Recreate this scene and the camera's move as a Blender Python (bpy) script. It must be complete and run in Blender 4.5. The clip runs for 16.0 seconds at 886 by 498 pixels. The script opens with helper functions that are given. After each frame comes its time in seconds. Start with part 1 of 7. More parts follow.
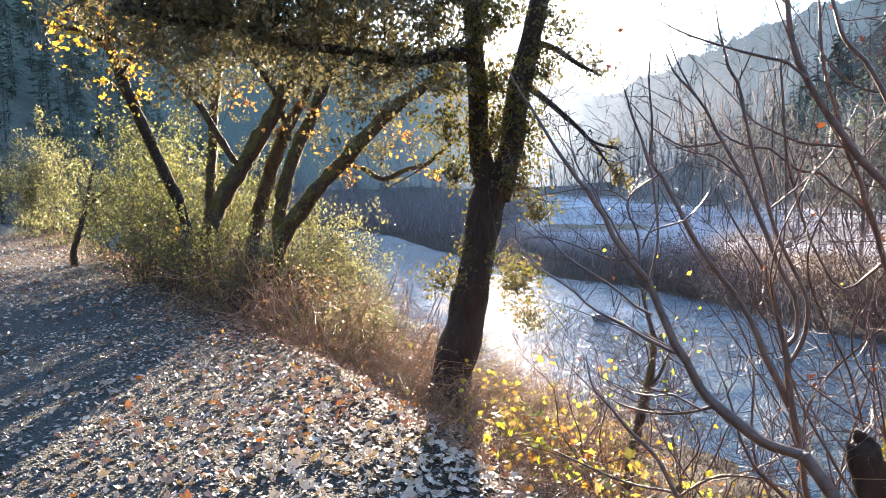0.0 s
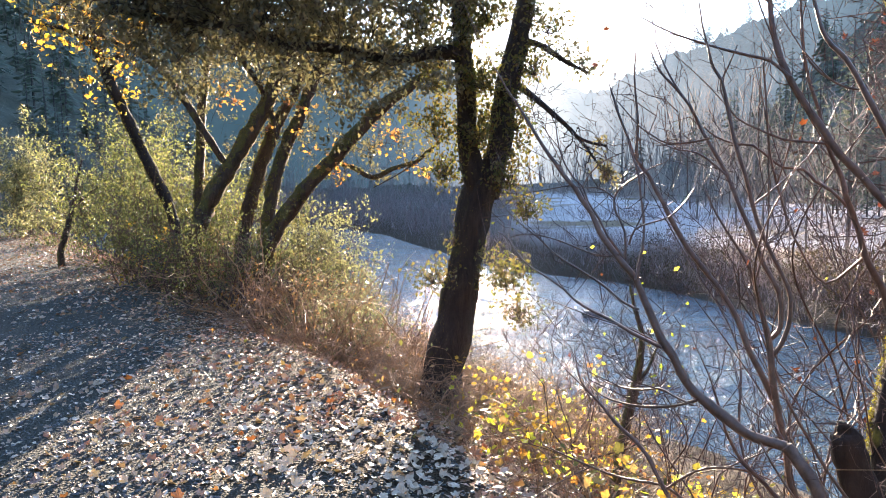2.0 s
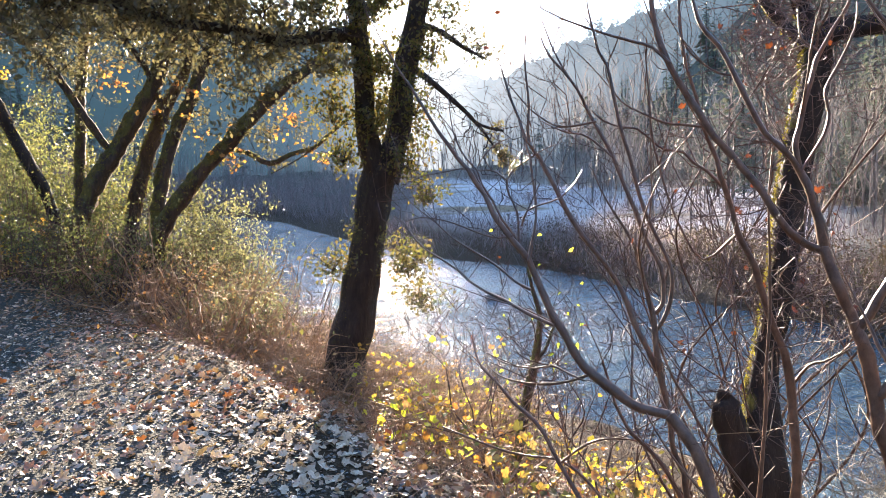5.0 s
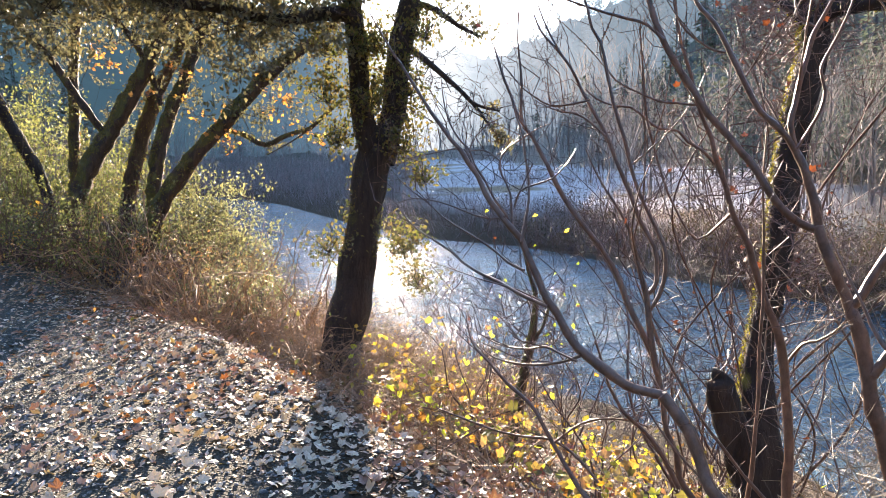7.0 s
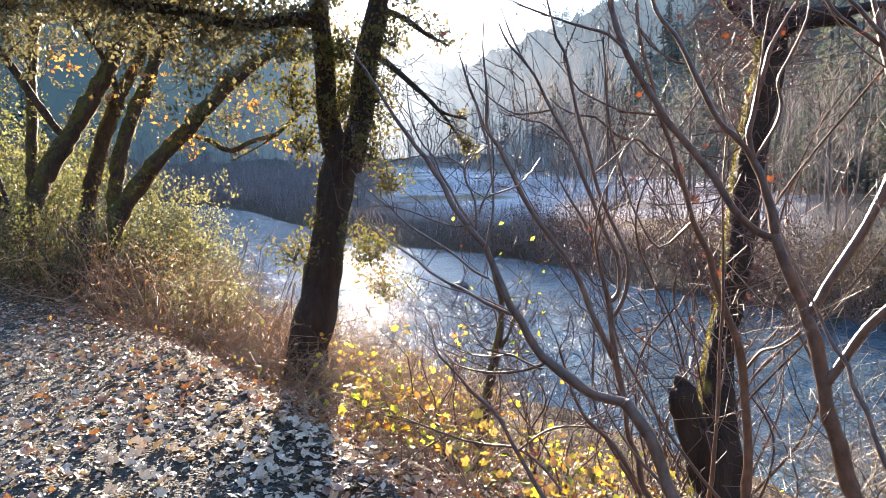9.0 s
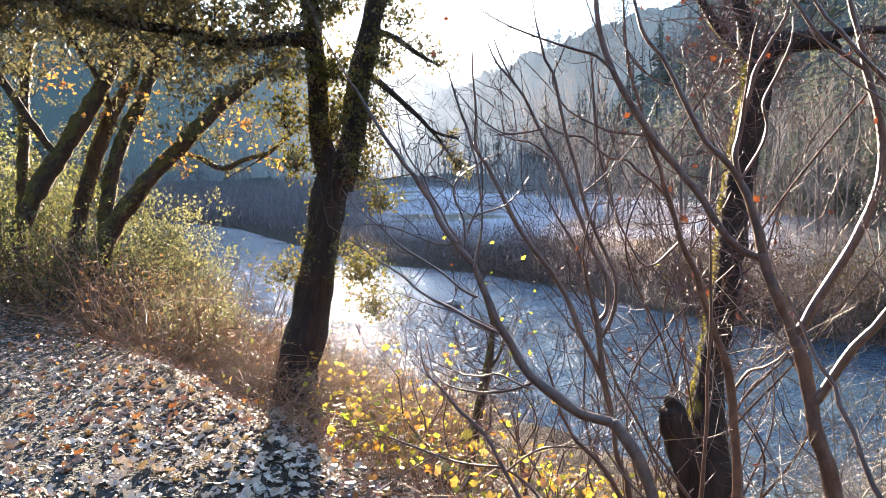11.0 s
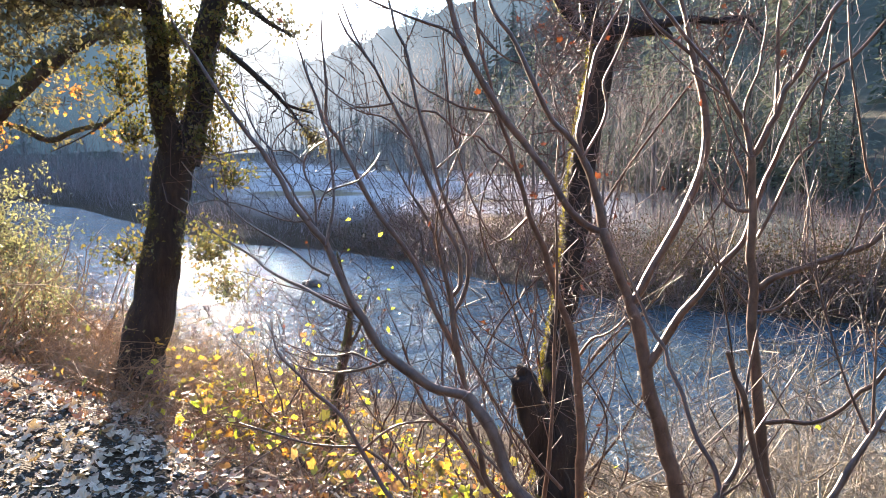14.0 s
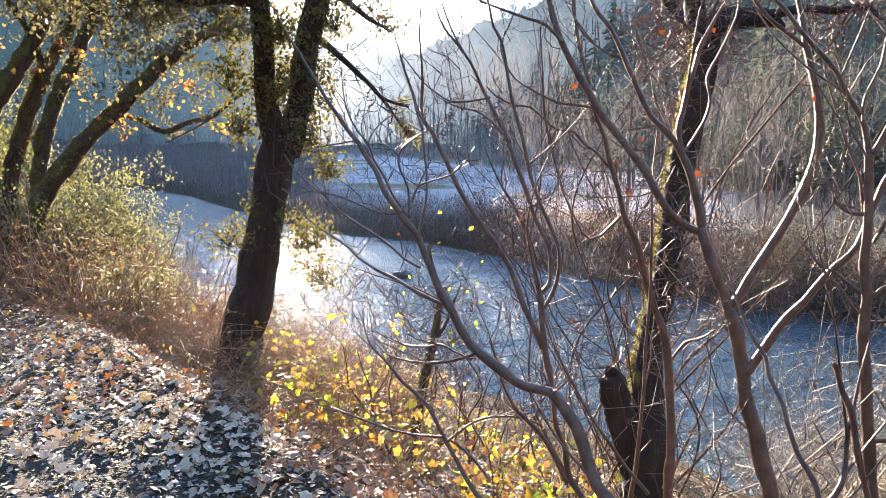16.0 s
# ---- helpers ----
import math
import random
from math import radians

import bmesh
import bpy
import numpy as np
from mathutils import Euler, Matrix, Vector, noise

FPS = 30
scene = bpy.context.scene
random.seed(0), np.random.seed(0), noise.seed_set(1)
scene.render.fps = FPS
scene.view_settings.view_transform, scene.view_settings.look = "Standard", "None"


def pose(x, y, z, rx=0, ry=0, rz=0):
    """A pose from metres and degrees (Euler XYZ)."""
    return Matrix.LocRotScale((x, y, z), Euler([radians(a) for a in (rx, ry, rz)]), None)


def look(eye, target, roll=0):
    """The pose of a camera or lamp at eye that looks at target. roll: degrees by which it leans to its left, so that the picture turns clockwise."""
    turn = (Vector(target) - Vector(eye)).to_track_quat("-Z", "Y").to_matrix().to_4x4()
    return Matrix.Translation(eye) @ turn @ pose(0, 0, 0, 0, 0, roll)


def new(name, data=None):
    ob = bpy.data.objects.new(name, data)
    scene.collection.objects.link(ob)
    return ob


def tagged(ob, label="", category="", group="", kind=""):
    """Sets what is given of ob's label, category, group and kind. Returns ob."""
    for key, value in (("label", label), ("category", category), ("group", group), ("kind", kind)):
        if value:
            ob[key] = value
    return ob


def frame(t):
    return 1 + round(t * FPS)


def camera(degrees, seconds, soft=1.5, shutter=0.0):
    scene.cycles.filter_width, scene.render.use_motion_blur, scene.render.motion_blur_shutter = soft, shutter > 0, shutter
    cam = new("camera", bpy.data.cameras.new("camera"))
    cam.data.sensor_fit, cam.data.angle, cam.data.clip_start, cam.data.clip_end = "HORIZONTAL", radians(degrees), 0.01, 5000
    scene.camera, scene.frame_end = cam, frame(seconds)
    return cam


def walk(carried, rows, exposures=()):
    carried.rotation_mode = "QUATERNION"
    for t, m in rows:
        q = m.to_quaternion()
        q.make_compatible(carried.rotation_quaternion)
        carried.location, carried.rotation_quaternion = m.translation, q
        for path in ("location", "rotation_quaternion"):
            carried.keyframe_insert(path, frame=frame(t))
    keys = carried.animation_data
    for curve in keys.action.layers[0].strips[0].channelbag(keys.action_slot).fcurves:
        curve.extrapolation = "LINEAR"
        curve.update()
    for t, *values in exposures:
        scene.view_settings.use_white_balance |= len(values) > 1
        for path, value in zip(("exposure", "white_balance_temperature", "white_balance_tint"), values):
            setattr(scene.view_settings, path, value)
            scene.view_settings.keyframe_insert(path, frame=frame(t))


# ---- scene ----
cam = camera(66.0, 16.0, 0.55)
# seconds, eye x y z, yaw, pitch, roll
PATH = [
    (0, -0.0000, -0.0000, 1.5000, 3.247, -5.357, -1.300),
    (0.5, 0.0003, -0.0044, 1.5005, 3.326, -5.621, -1.054),
    (1, 0.0054, -0.0093, 1.5019, 2.778, -5.239, -1.288),
    (1.5, 0.0001, -0.0156, 1.5010, 3.372, -5.558, -1.562),
    (2, 0.0036, -0.0199, 1.5011, 2.392, -5.574, -1.608),
    (2.5, 0.0033, -0.0235, 1.4981, 1.382, -5.528, -1.412),
    (3, 0.0078, -0.0213, 1.4962, -1.085, -5.544, -0.764),
    (3.5, 0.0224, -0.0066, 1.4927, -3.970, -5.496, -1.171),
    (4, 0.0257, -0.0006, 1.4891, -4.939, -6.220, -1.526),
    (6.5, 0.0555, 0.0123, 1.4885, -5.966, -7.671, -2.164),
    (7, 0.0570, 0.0162, 1.4869, -5.686, -8.553, -2.226),
    (7.5, 0.0601, 0.0164, 1.4833, -6.360, -8.225, -2.201),
    (8, 0.0691, 0.0278, 1.4843, -8.443, -8.100, -1.867),
    (10.5, 0.0716, 0.0192, 1.4835, -8.274, -7.387, -1.369),
    (11, 0.0847, 0.0229, 1.4819, -9.050, -6.394, -1.334),
    (11.5, 0.1076, 0.0111, 1.4771, -9.407, -5.874, -1.890),
    (12, 0.1110, 0.0127, 1.4767, -9.034, -6.189, -1.456),
    (12.5, 0.1116, 0.0210, 1.4794, -8.438, -6.824, -1.489),
    (13, 0.1170, 0.0262, 1.4758, -8.741, -7.378, -1.339),
    (13.5, 0.1238, 0.0391, 1.4703, -12.080, -7.556, 0.022),
    (14, 0.1182, 0.0560, 1.4745, -20.782, -8.514, -0.590),
    (14.5, 0.1180, 0.0555, 1.4780, -22.235, -8.409, 0.724),
    (15, 0.1180, 0.0486, 1.4817, -19.770, -7.598, 0.887),
    (15.5, 0.1214, 0.0505, 1.4769, -16.448, -8.691, -0.003),
    (16, 0.1143, 0.0486, 1.4770, -13.154, -8.968, -0.004),
]
walk(cam, [(t, pose(x, y, z, 0, 0, yaw) @ pose(0, 0, 0, 90 + pitch) @ pose(0, 0, 0, 0, 0, roll)) for t, x, y, z, yaw, pitch, roll in PATH], [(0.0, 2.98, 6530, 14), (3.5, 2.90, 6530, 14), (13.5, 2.89, 6530, 14), (15.0, 3.04, 6500, 14), (16.0, 2.98, 6530, 14)])

# ---- light ----
SUN_AZ, SUN_EL = 2.0, 11.4
world = bpy.data.worlds.new("world")
scene.world = world
world.use_nodes = True
_nt = world.node_tree
_sky = _nt.nodes.new("ShaderNodeTexSky")
_sky.sky_type, _sky.sun_disc = "NISHITA", False
_sky.sun_elevation, _sky.sun_rotation = radians(SUN_EL), radians(SUN_AZ)
_sky.air_density, _sky.dust_density, _sky.ozone_density = 1.0, 0.2, 3.0
_nt.links.new(_sky.outputs[0], _nt.nodes["Background"].inputs[0])
_nt.nodes["Background"].inputs[1].default_value = 0.12
_sun = bpy.data.lights.new("sun", "SUN")
_sun.energy, _sun.angle, _sun.color = 5.0, radians(0.6), (1.0, 0.83, 0.63)
sun = new("sun", _sun)
sun.matrix_world = look((0, 0, 0), (-math.sin(radians(SUN_AZ)) * math.cos(radians(SUN_EL)), -math.cos(radians(SUN_AZ)) * math.cos(radians(SUN_EL)), -math.sin(radians(SUN_EL))))


# ---- mesh helpers ----
def rng_of(n):
    return np.random.default_rng(n)


def mesh_of(name, chunks, material, smooth=False):
    """One mesh from chunks of (verts Nx3, faces Mxk)."""
    vs, counts, loops, base = [], [], [], 0
    for v, f in chunks:
        if len(v) == 0 or len(f) == 0:
            continue
        vs.append(np.asarray(v, np.float32))
        f = np.asarray(f, np.int64) + base
        counts.append(np.full(len(f), f.shape[1], np.int64))
        loops.append(f.ravel())
        base += len(v)
    me = bpy.data.meshes.new(name)
    v, c, l = np.concatenate(vs), np.concatenate(counts), np.concatenate(loops)
    me.vertices.add(len(v))
    me.vertices.foreach_set("co", v.ravel())
    me.loops.add(len(l))
    me.loops.foreach_set("vertex_index", l.astype(np.int32))
    me.polygons.add(len(c))
    me.polygons.foreach_set("loop_start", np.r_[0, np.cumsum(c)[:-1]].astype(np.int32))
    me.polygons.foreach_set("use_smooth", np.full(len(c), smooth))
    me.update(calc_edges=True)
    me.materials.append(material)
    return me


def thing(name, label, category, group="", kind="", at=(0, 0, 0)):
    ob = new(name)
    ob.empty_display_size = 0.1
    ob.location = at
    return tagged(ob, label, category, group, kind)


def part(name, chunks, material, parent, label="", smooth=False, kind=""):
    """One mesh object under a thing or part, with world coordinates kept."""
    ob = new(name, mesh_of(name, chunks, material, smooth))
    ob.parent = parent
    if parent is not None:
        base = Vector((0, 0, 0))
        p = parent
        while p is not None:
            base += p.location
            p = p.parent
        ob.location = -base
    return tagged(ob, label, kind=kind)


def smooth_line(p, step):
    """Catmull-Rom through rows (x, y, z, r), resampled at about step metres."""
    p = np.asarray(p, float)
    q = np.vstack([2 * p[0] - p[1], p, 2 * p[-1] - p[-2]])
    q[:, 3] = np.maximum(q[:, 3], 1e-4)
    out = []
    for i in range(1, len(q) - 2):
        n = max(2, int(np.linalg.norm(q[i + 1, :3] - q[i, :3]) / step))
        u = np.linspace(0, 1, n, endpoint=False)[:, None]
        a, b, c, d = q[i - 1], q[i], q[i + 1], q[i + 2]
        out.append(0.5 * (2 * b + (c - a) * u + (2 * a - 5 * b + 4 * c - d) * u**2 + (3 * b - a - 3 * c + d) * u**3))
    out.append(q[-2:-1])
    res = np.vstack(out)
    res[:, 3] = np.maximum(res[:, 3], 5e-4)
    return res


def tube(line, sides=6, rough=0.0, seed=0, cap=True):
    """A swept tube along rows (x, y, z, r)."""
    line = np.asarray(line, float)
    n = len(line)
    d = np.gradient(line[:, :3], axis=0)
    d /= np.linalg.norm(d, axis=1)[:, None] + 1e-9
    ref = np.where(np.abs(d[:, 2:3]) > 0.9, [[1.0, 0, 0]], [[0, 0, 1.0]])
    a = np.cross(d, ref)
    a /= np.linalg.norm(a, axis=1)[:, None] + 1e-9
    for i in range(1, n):
        v = a[i - 1] - d[i] * (a[i - 1] @ d[i])
        k = np.linalg.norm(v)
        if k > 1e-6:
            a[i] = v / k
    b = np.cross(d, a)
    ang = np.linspace(0, 2 * np.pi, sides, endpoint=False)
    rad = line[:, 3][:, None] * np.ones(sides)
    if rough:
        g = rng_of(seed)
        rad = rad * (1 + rough * (g.random((n, sides)) - 0.5) + rough * 0.8 * np.sin(3 * ang + g.random() * 6)[None])
    v = line[:, None, :3] + rad[..., None] * (np.cos(ang)[None, :, None] * a[:, None] + np.sin(ang)[None, :, None] * b[:, None])
    i, j = np.meshgrid(np.arange(n - 1), np.arange(sides), indexing="ij")
    k = (j + 1) % sides
    f = np.stack([i * sides + j, i * sides + k, (i + 1) * sides + k, (i + 1) * sides + j], -1).reshape(-1, 4)
    out = [(v.reshape(-1, 3), f)]
    if cap and sides > 2:
        tip = np.arange(sides)
        out.append((np.vstack([v[-1], line[-1:, :3] + d[-1:] * line[-1, 3]]), np.stack([tip, (tip + 1) % sides, np.full(sides, sides)], 1)))
    return out


def wands(starts, ends, bends, radii, sides=3, segs=4, curl=0.035):
    """Many thin bent stems at once: start, end, sideways bend, foot radius."""
    n = len(starts)
    u = np.linspace(0, 1, segs + 1)
    mid = starts[:, None] * (1 - u)[None, :, None] + ends[:, None] * u[None, :, None]
    mid = mid + bends[:, None] * (4 * u * (1 - u))[None, :, None]
    kink = rng_of(n + segs + int(abs(starts[0].sum()) * 1e4)).normal(0, 1, mid.shape) * np.linalg.norm(ends - starts, axis=1)[:, None, None] * 0.035
    kink *= curl / 0.035
    mid[:, 1:] += kink[:, 1:] * 0.3 + np.sin(2 * np.pi * u)[None, 1:, None] * kink[:, :1] * 1.6 + np.sin(3 * np.pi * u)[None, 1:, None] * kink[:, -1:] * 0.9
    r = radii[:, None] * (1 - 0.75 * u)[None]
    d = ends - starts
    d /= np.linalg.norm(d, axis=1)[:, None] + 1e-9
    a = np.cross(d, np.where(np.abs(d[:, 2:3]) > 0.9, [[1.0, 0, 0]], [[0, 0, 1.0]]))
    a /= np.linalg.norm(a, axis=1)[:, None] + 1e-9
    b = np.cross(d, a)
    ang = np.linspace(0, 2 * np.pi, sides, endpoint=False)
    ring = np.cos(ang)[None, :, None] * a[:, None] + np.sin(ang)[None, :, None] * b[:, None]
    v = mid[:, :, None] + r[:, :, None, None] * ring[:, None]
    m, i, j = np.meshgrid(np.arange(n), np.arange(segs), np.arange(sides if sides > 2 else 1), indexing="ij")
    k = (j + 1) % sides
    o = m * (segs + 1) * sides
    f = np.stack([o + i * sides + j, o + i * sides + k, o + (i + 1) * sides + k, o + (i + 1) * sides + j], -1).reshape(-1, 4)
    return (v.reshape(-1, 3), f), mid


OVAL = (np.array([(0, 0, 0), (-0.22, 0.3, 0.07), (0.22, 0.3, 0.07), (-0.2, 0.68, 0.04), (0.2, 0.68, 0.04), (0, 1, -0.1), (0, 0.5, -0.03)]),
        np.array([(0, 6, 1), (0, 2, 6), (1, 6, 3), (2, 4, 6), (3, 6, 5), (6, 4, 5)]))


def lobed(seed, curl):
    """A five-lobed maple leaf, stalk at the origin, about one long."""
    g = rng_of(seed)
    lobes = [(-2.15, 0.40, 0.22), (-1.12, 0.60, 0.24), (0.0, 0.68, 0.24), (1.12, 0.60, 0.24), (2.15, 0.40, 0.22)]
    ring = []
    for i, (a, r, w) in enumerate(lobes):
        r *= 0.88 + 0.24 * g.random()
        ring += [(a - w, r * 0.80), (a, r * 0.96), (a + w, r * 0.80)]
        if i < 4:
            ring.append(((a + lobes[i + 1][0]) / 2, 0.38 + 0.07 * g.random()))
    ring.append((math.pi, 0.16))
    fold = 0.5 + 0.8 * g.random()
    v = [(0, 0.34, 0.0)]
    for a, r in ring:
        v.append((r * math.sin(a), 0.34 + r * math.cos(a), curl * r * r * (0.6 + 0.8 * g.random()) + 0.10 * fold * r * abs(math.sin(a))))
    n = len(ring)
    return np.array(v), np.array([(0, 1 + i, 1 + (i + 1) % n) for i in range(n)])


LOBED = [lobed(s, c) for s, c in ((1, 0.32), (2, 0.6), (3, -0.45), (4, 0.85))]


def turns(n, g, flat=0.0):
    """Random turns; flat near 1 keeps the leaf's face up."""
    yaw = g.random(n) * 2 * np.pi
    tilt = g.normal(0, 1, n) * (1.0 - flat) * 0.9
    roll = g.normal(0, 1, n) * (1.0 - flat) * 0.9
    cy, sy, ct, st, cr, sr = np.cos(yaw), np.sin(yaw), np.cos(tilt), np.sin(tilt), np.cos(roll), np.sin(roll)
    z, o = np.zeros(n), np.ones(n)
    rz = np.stack([np.stack([cy, -sy, z], -1), np.stack([sy, cy, z], -1), np.stack([z, z, o], -1)], -2)
    rx = np.stack([np.stack([o, z, z], -1), np.stack([z, ct, -st], -1), np.stack([z, st, ct], -1)], -2)
    ry = np.stack([np.stack([cr, z, sr], -1), np.stack([z, o, z], -1), np.stack([-sr, z, cr], -1)], -2)
    return rz @ rx @ ry


OVAL4 = (np.array([(0, 0, 0), (-0.24, 0.42, 0.06), (0.24, 0.42, 0.06), (0, 1, -0.08), (0, 0.48, -0.03)]), np.array([(0, 4, 1), (0, 2, 4), (1, 4, 3), (4, 2, 3)]))


BROAD = (np.array([(0, 0, 0), (-0.3, 0.42, 0.08), (0.3, 0.42, 0.08), (0, 1, -0.1), (0, 0.48, -0.03)]), OVAL4[1])


def leaves(points, size, g, template=OVAL, flat=0.0, spread=0.35):
    """One leaf at each point."""
    n = len(points)
    if n == 0:
        return (np.zeros((0, 3)), np.zeros((0, 3), int))
    tv, tf = template
    s = size * (1 + spread * (g.random(n) * 2 - 1))
    v = np.einsum("nij,kj->nki", turns(n, g, flat), tv) * s[:, None, None] + points[:, None]
    f = tf[None] + (np.arange(n) * len(tv))[:, None, None]
    return v.reshape(-1, 3), f.reshape(-1, tf.shape[1])


def clustered(pts, n, per, spread, g):
    """Leaf places in small tufts round some of the points."""
    k = max(1, n // per)
    c = pts[g.integers(0, len(pts), k)]
    return np.repeat(c, per, 0) + g.normal(0, spread, (k * per, 3))


def sprigs(line, n, length, g, up=0.5, start=0.15, levels=2, radius=0.004, fan=0.9, along=0.5, sides=3, segs=4, curl=0.035):
    """Side twigs along a limb: returns tubes and the points where leaves may sit."""
    line = np.asarray(line, float)
    chunks, tips = [], []
    idx = (start + (1 - start) * g.random(n)) * (len(line) - 1)
    i0 = np.clip(idx.astype(int), 0, len(line) - 2)
    base = line[i0, :3] + (line[i0 + 1, :3] - line[i0, :3]) * (idx - i0)[:, None]
    axis = line[np.minimum(i0 + 1, len(line) - 1), :3] - line[i0, :3]
    axis /= np.linalg.norm(axis, axis=1)[:, None] + 1e-9
    for level in range(levels):
        m = len(base)
        d = g.normal(0, fan, (m, 3)) + axis * along
        d[:, 2] += up
        d /= np.linalg.norm(d, axis=1)[:, None] + 1e-9
        ln = length * (0.45 + 0.9 * g.random(m)) * (0.55**level)
        end = base + d * ln[:, None]
        bend = g.normal(0, 0.15, (m, 3)) * ln[:, None]
        chunk, mid = wands(base, end, bend, radius * (0.6**level) * (0.7 + 0.6 * g.random(m)), sides, segs, curl)
        chunks.append(chunk)
        tips.append(mid[:, 1:].reshape(-1, 3))
        k = 3
        pick = g.integers(1, segs + 1, (m, k))
        base = mid[np.arange(m)[:, None], pick].reshape(-1, 3)
        axis = np.repeat(d, k, 0)
    return chunks, np.concatenate(tips)


def meander(base, heading, length, radius, g, wiggle=0.35, lift=0.5, step=0.05):
    """A long shoot that wanders as it grows upward, as rows (x, y, z, r)."""
    n = max(4, int(length / 0.13))
    p, d, rows = np.array(base, float), np.array(heading, float), []
    d /= np.linalg.norm(d) + 1e-9
    for i in range(n + 1):
        rows.append((*p, radius * (1 - 0.8 * i / n)))
        d = d + g.normal(0, wiggle, 3) + np.array([0, 0, lift * 0.25])
        d /= np.linalg.norm(d)
        p = p + d * length / n
    return smooth_line(rows, step)


def fbm(x, y, scale, octaves=4, seed=0):
    """Smooth value noise, about -1 to 1."""
    out, amp, tot = np.zeros_like(x, float), 1.0, 0.0
    for o in range(octaves):
        u, v = x / scale + 17.3 * o + seed, y / scale - 9.1 * o + 2 * seed
        i, j = np.floor(u), np.floor(v)
        fu, fv = u - i, v - j
        fu, fv = fu * fu * (3 - 2 * fu), fv * fv * (3 - 2 * fv)

        def h(a, b):
            s = np.sin(a * 127.1 + b * 311.7 + seed * 13.7) * 43758.5453
            return (s - np.floor(s)) * 2 - 1

        out += amp * ((h(i, j) * (1 - fu) + h(i + 1, j) * fu) * (1 - fv) + (h(i, j + 1) * (1 - fu) + h(i + 1, j + 1) * fu) * fv)
        tot += amp
        amp, scale = amp * 0.5, scale * 0.5
    return out / tot


# ---- the lie of the land ----
EDGE = [(9, -30), (5.0, -8), (2.6, -1.5), (1.5, 0.4), (0.75, 1.6), (0.2, 2.6), (-0.3, 3.5), (-0.84, 4.5), (-1.4, 5.5), (-2.1, 6.4), (-3.2, 7.9), (-4.3, 9.7), (-6.6, 12.6), (-10, 17), (-14, 22.7), (-22, 32), (-36, 43), (-70, 58)]
FAR = [(-120, 175), (-60, 125), (-16.5, 82), (-8.4, 66.6), (-4.1, 54), (1.5, 39.5), (3.4, 36.4), (6.7, 33), (8.8, 29), (10.6, 23), (13.5, 17.5), (17, 13.5), (24, 7), (45, -12)]
WATER = -3.5


def side_of(line, x, y):
    """Signed distance to a line of the plan: plus on its right-hand side as it runs."""
    best, sign = np.full(np.shape(x), 1e9), np.ones(np.shape(x))
    for (ax, ay), (bx, by) in zip(line[:-1], line[1:]):
        dx, dy = bx - ax, by - ay
        u = np.clip(((x - ax) * dx + (y - ay) * dy) / (dx * dx + dy * dy), 0, 1)
        d = np.hypot(x - ax - u * dx, y - ay - u * dy)
        s = np.where((x - ax) * dy - (y - ay) * dx > 0, 1.0, -1.0)
        sign = np.where(d < best, s, sign)
        best = np.minimum(best, d)
    return best * sign


# Beyond about 80 degrees: unseen slope, added to block sky light from behind.
SKY_AZ = [-180, -120, -80, -60, -37, -22, -12, -5, 2, 8, 14, 22, 30, 40, 55, 75, 110, 180]
SKY_EL = [36, 36, 32, 22, 18, 6, 2.2, 1.5, 1.4, 1.5, 2.4, 7.0, 13.5, 18, 19, 20, 32, 36]
RISE = [40, 40, 50, 160, 240, 200, 160, 120, 100, 100, 140, 200, 240, 240, 240, 200, 50, 40]
FOOT_R = [11, 10, 14, 60, 95, 125, 170, 190, 190, 175, 130, 100, 85, 62, 50, 45, 16, 11]


def height(x, y):
    s, f = side_of(EDGE, x, y), -side_of(FAR, x, y)
    near = np.where(s < 0, 0.0, -0.55 * np.maximum(s - 0.15, 0))
    near = np.where(s > 3.2, -1.68 - 0.36 * (s - 3.2), near)
    near = np.maximum(near, -4.9) + 0.03 * fbm(x, y, 1.2, 4, 1) + np.clip(s, 0, 4) * 0.05 * fbm(x, y, 0.8, 3, 2)
    far = WATER + np.where(f < 0, 0.45 * f, 0.9 * (1 - np.exp(-np.maximum(f, 0) / 2.0)) + 0.011 * np.maximum(f, 0))
    far = np.maximum(far, -4.9) + np.clip(f, 0, 30) * 0.008 * fbm(x, y, 9.0, 4, 3)
    z = np.maximum(near, far)
    r, az = np.hypot(x, y), np.degrees(np.arctan2(x, y))
    r0, el = np.interp(az, SKY_AZ, FOOT_R), np.interp(az, SKY_AZ, SKY_EL)
    rise = np.interp(az, SKY_AZ, RISE)
    top = r0 + rise
    crest = np.maximum(np.tan(np.radians(el)) * top - np.interp(az, [-80, -60, -10, -3, 8, 14, 75, 110], [12, 17, 17, 10, 10, 17, 17, 12]), 1)
    u = np.clip((r - r0) / rise, 0, 1)
    hill = crest * (0.25 * u + 0.75 * u * u * (3 - 2 * u)) * (1 + 0.12 * fbm(x, y, 60, 3, 5))
    return z + np.where(r > r0, hill, 0) + np.clip((r - r0) / 30, 0, 1) * 2 * fbm(x, y, 25, 3, 6)


def ground_z(x, y):
    return float(height(np.array([float(x)]), np.array([float(y)]))[0])


def on_ground(x, y, lift=0.0):
    x, y = np.asarray(x, float), np.asarray(y, float)
    return np.stack([x, y, height(x, y) + lift], -1)


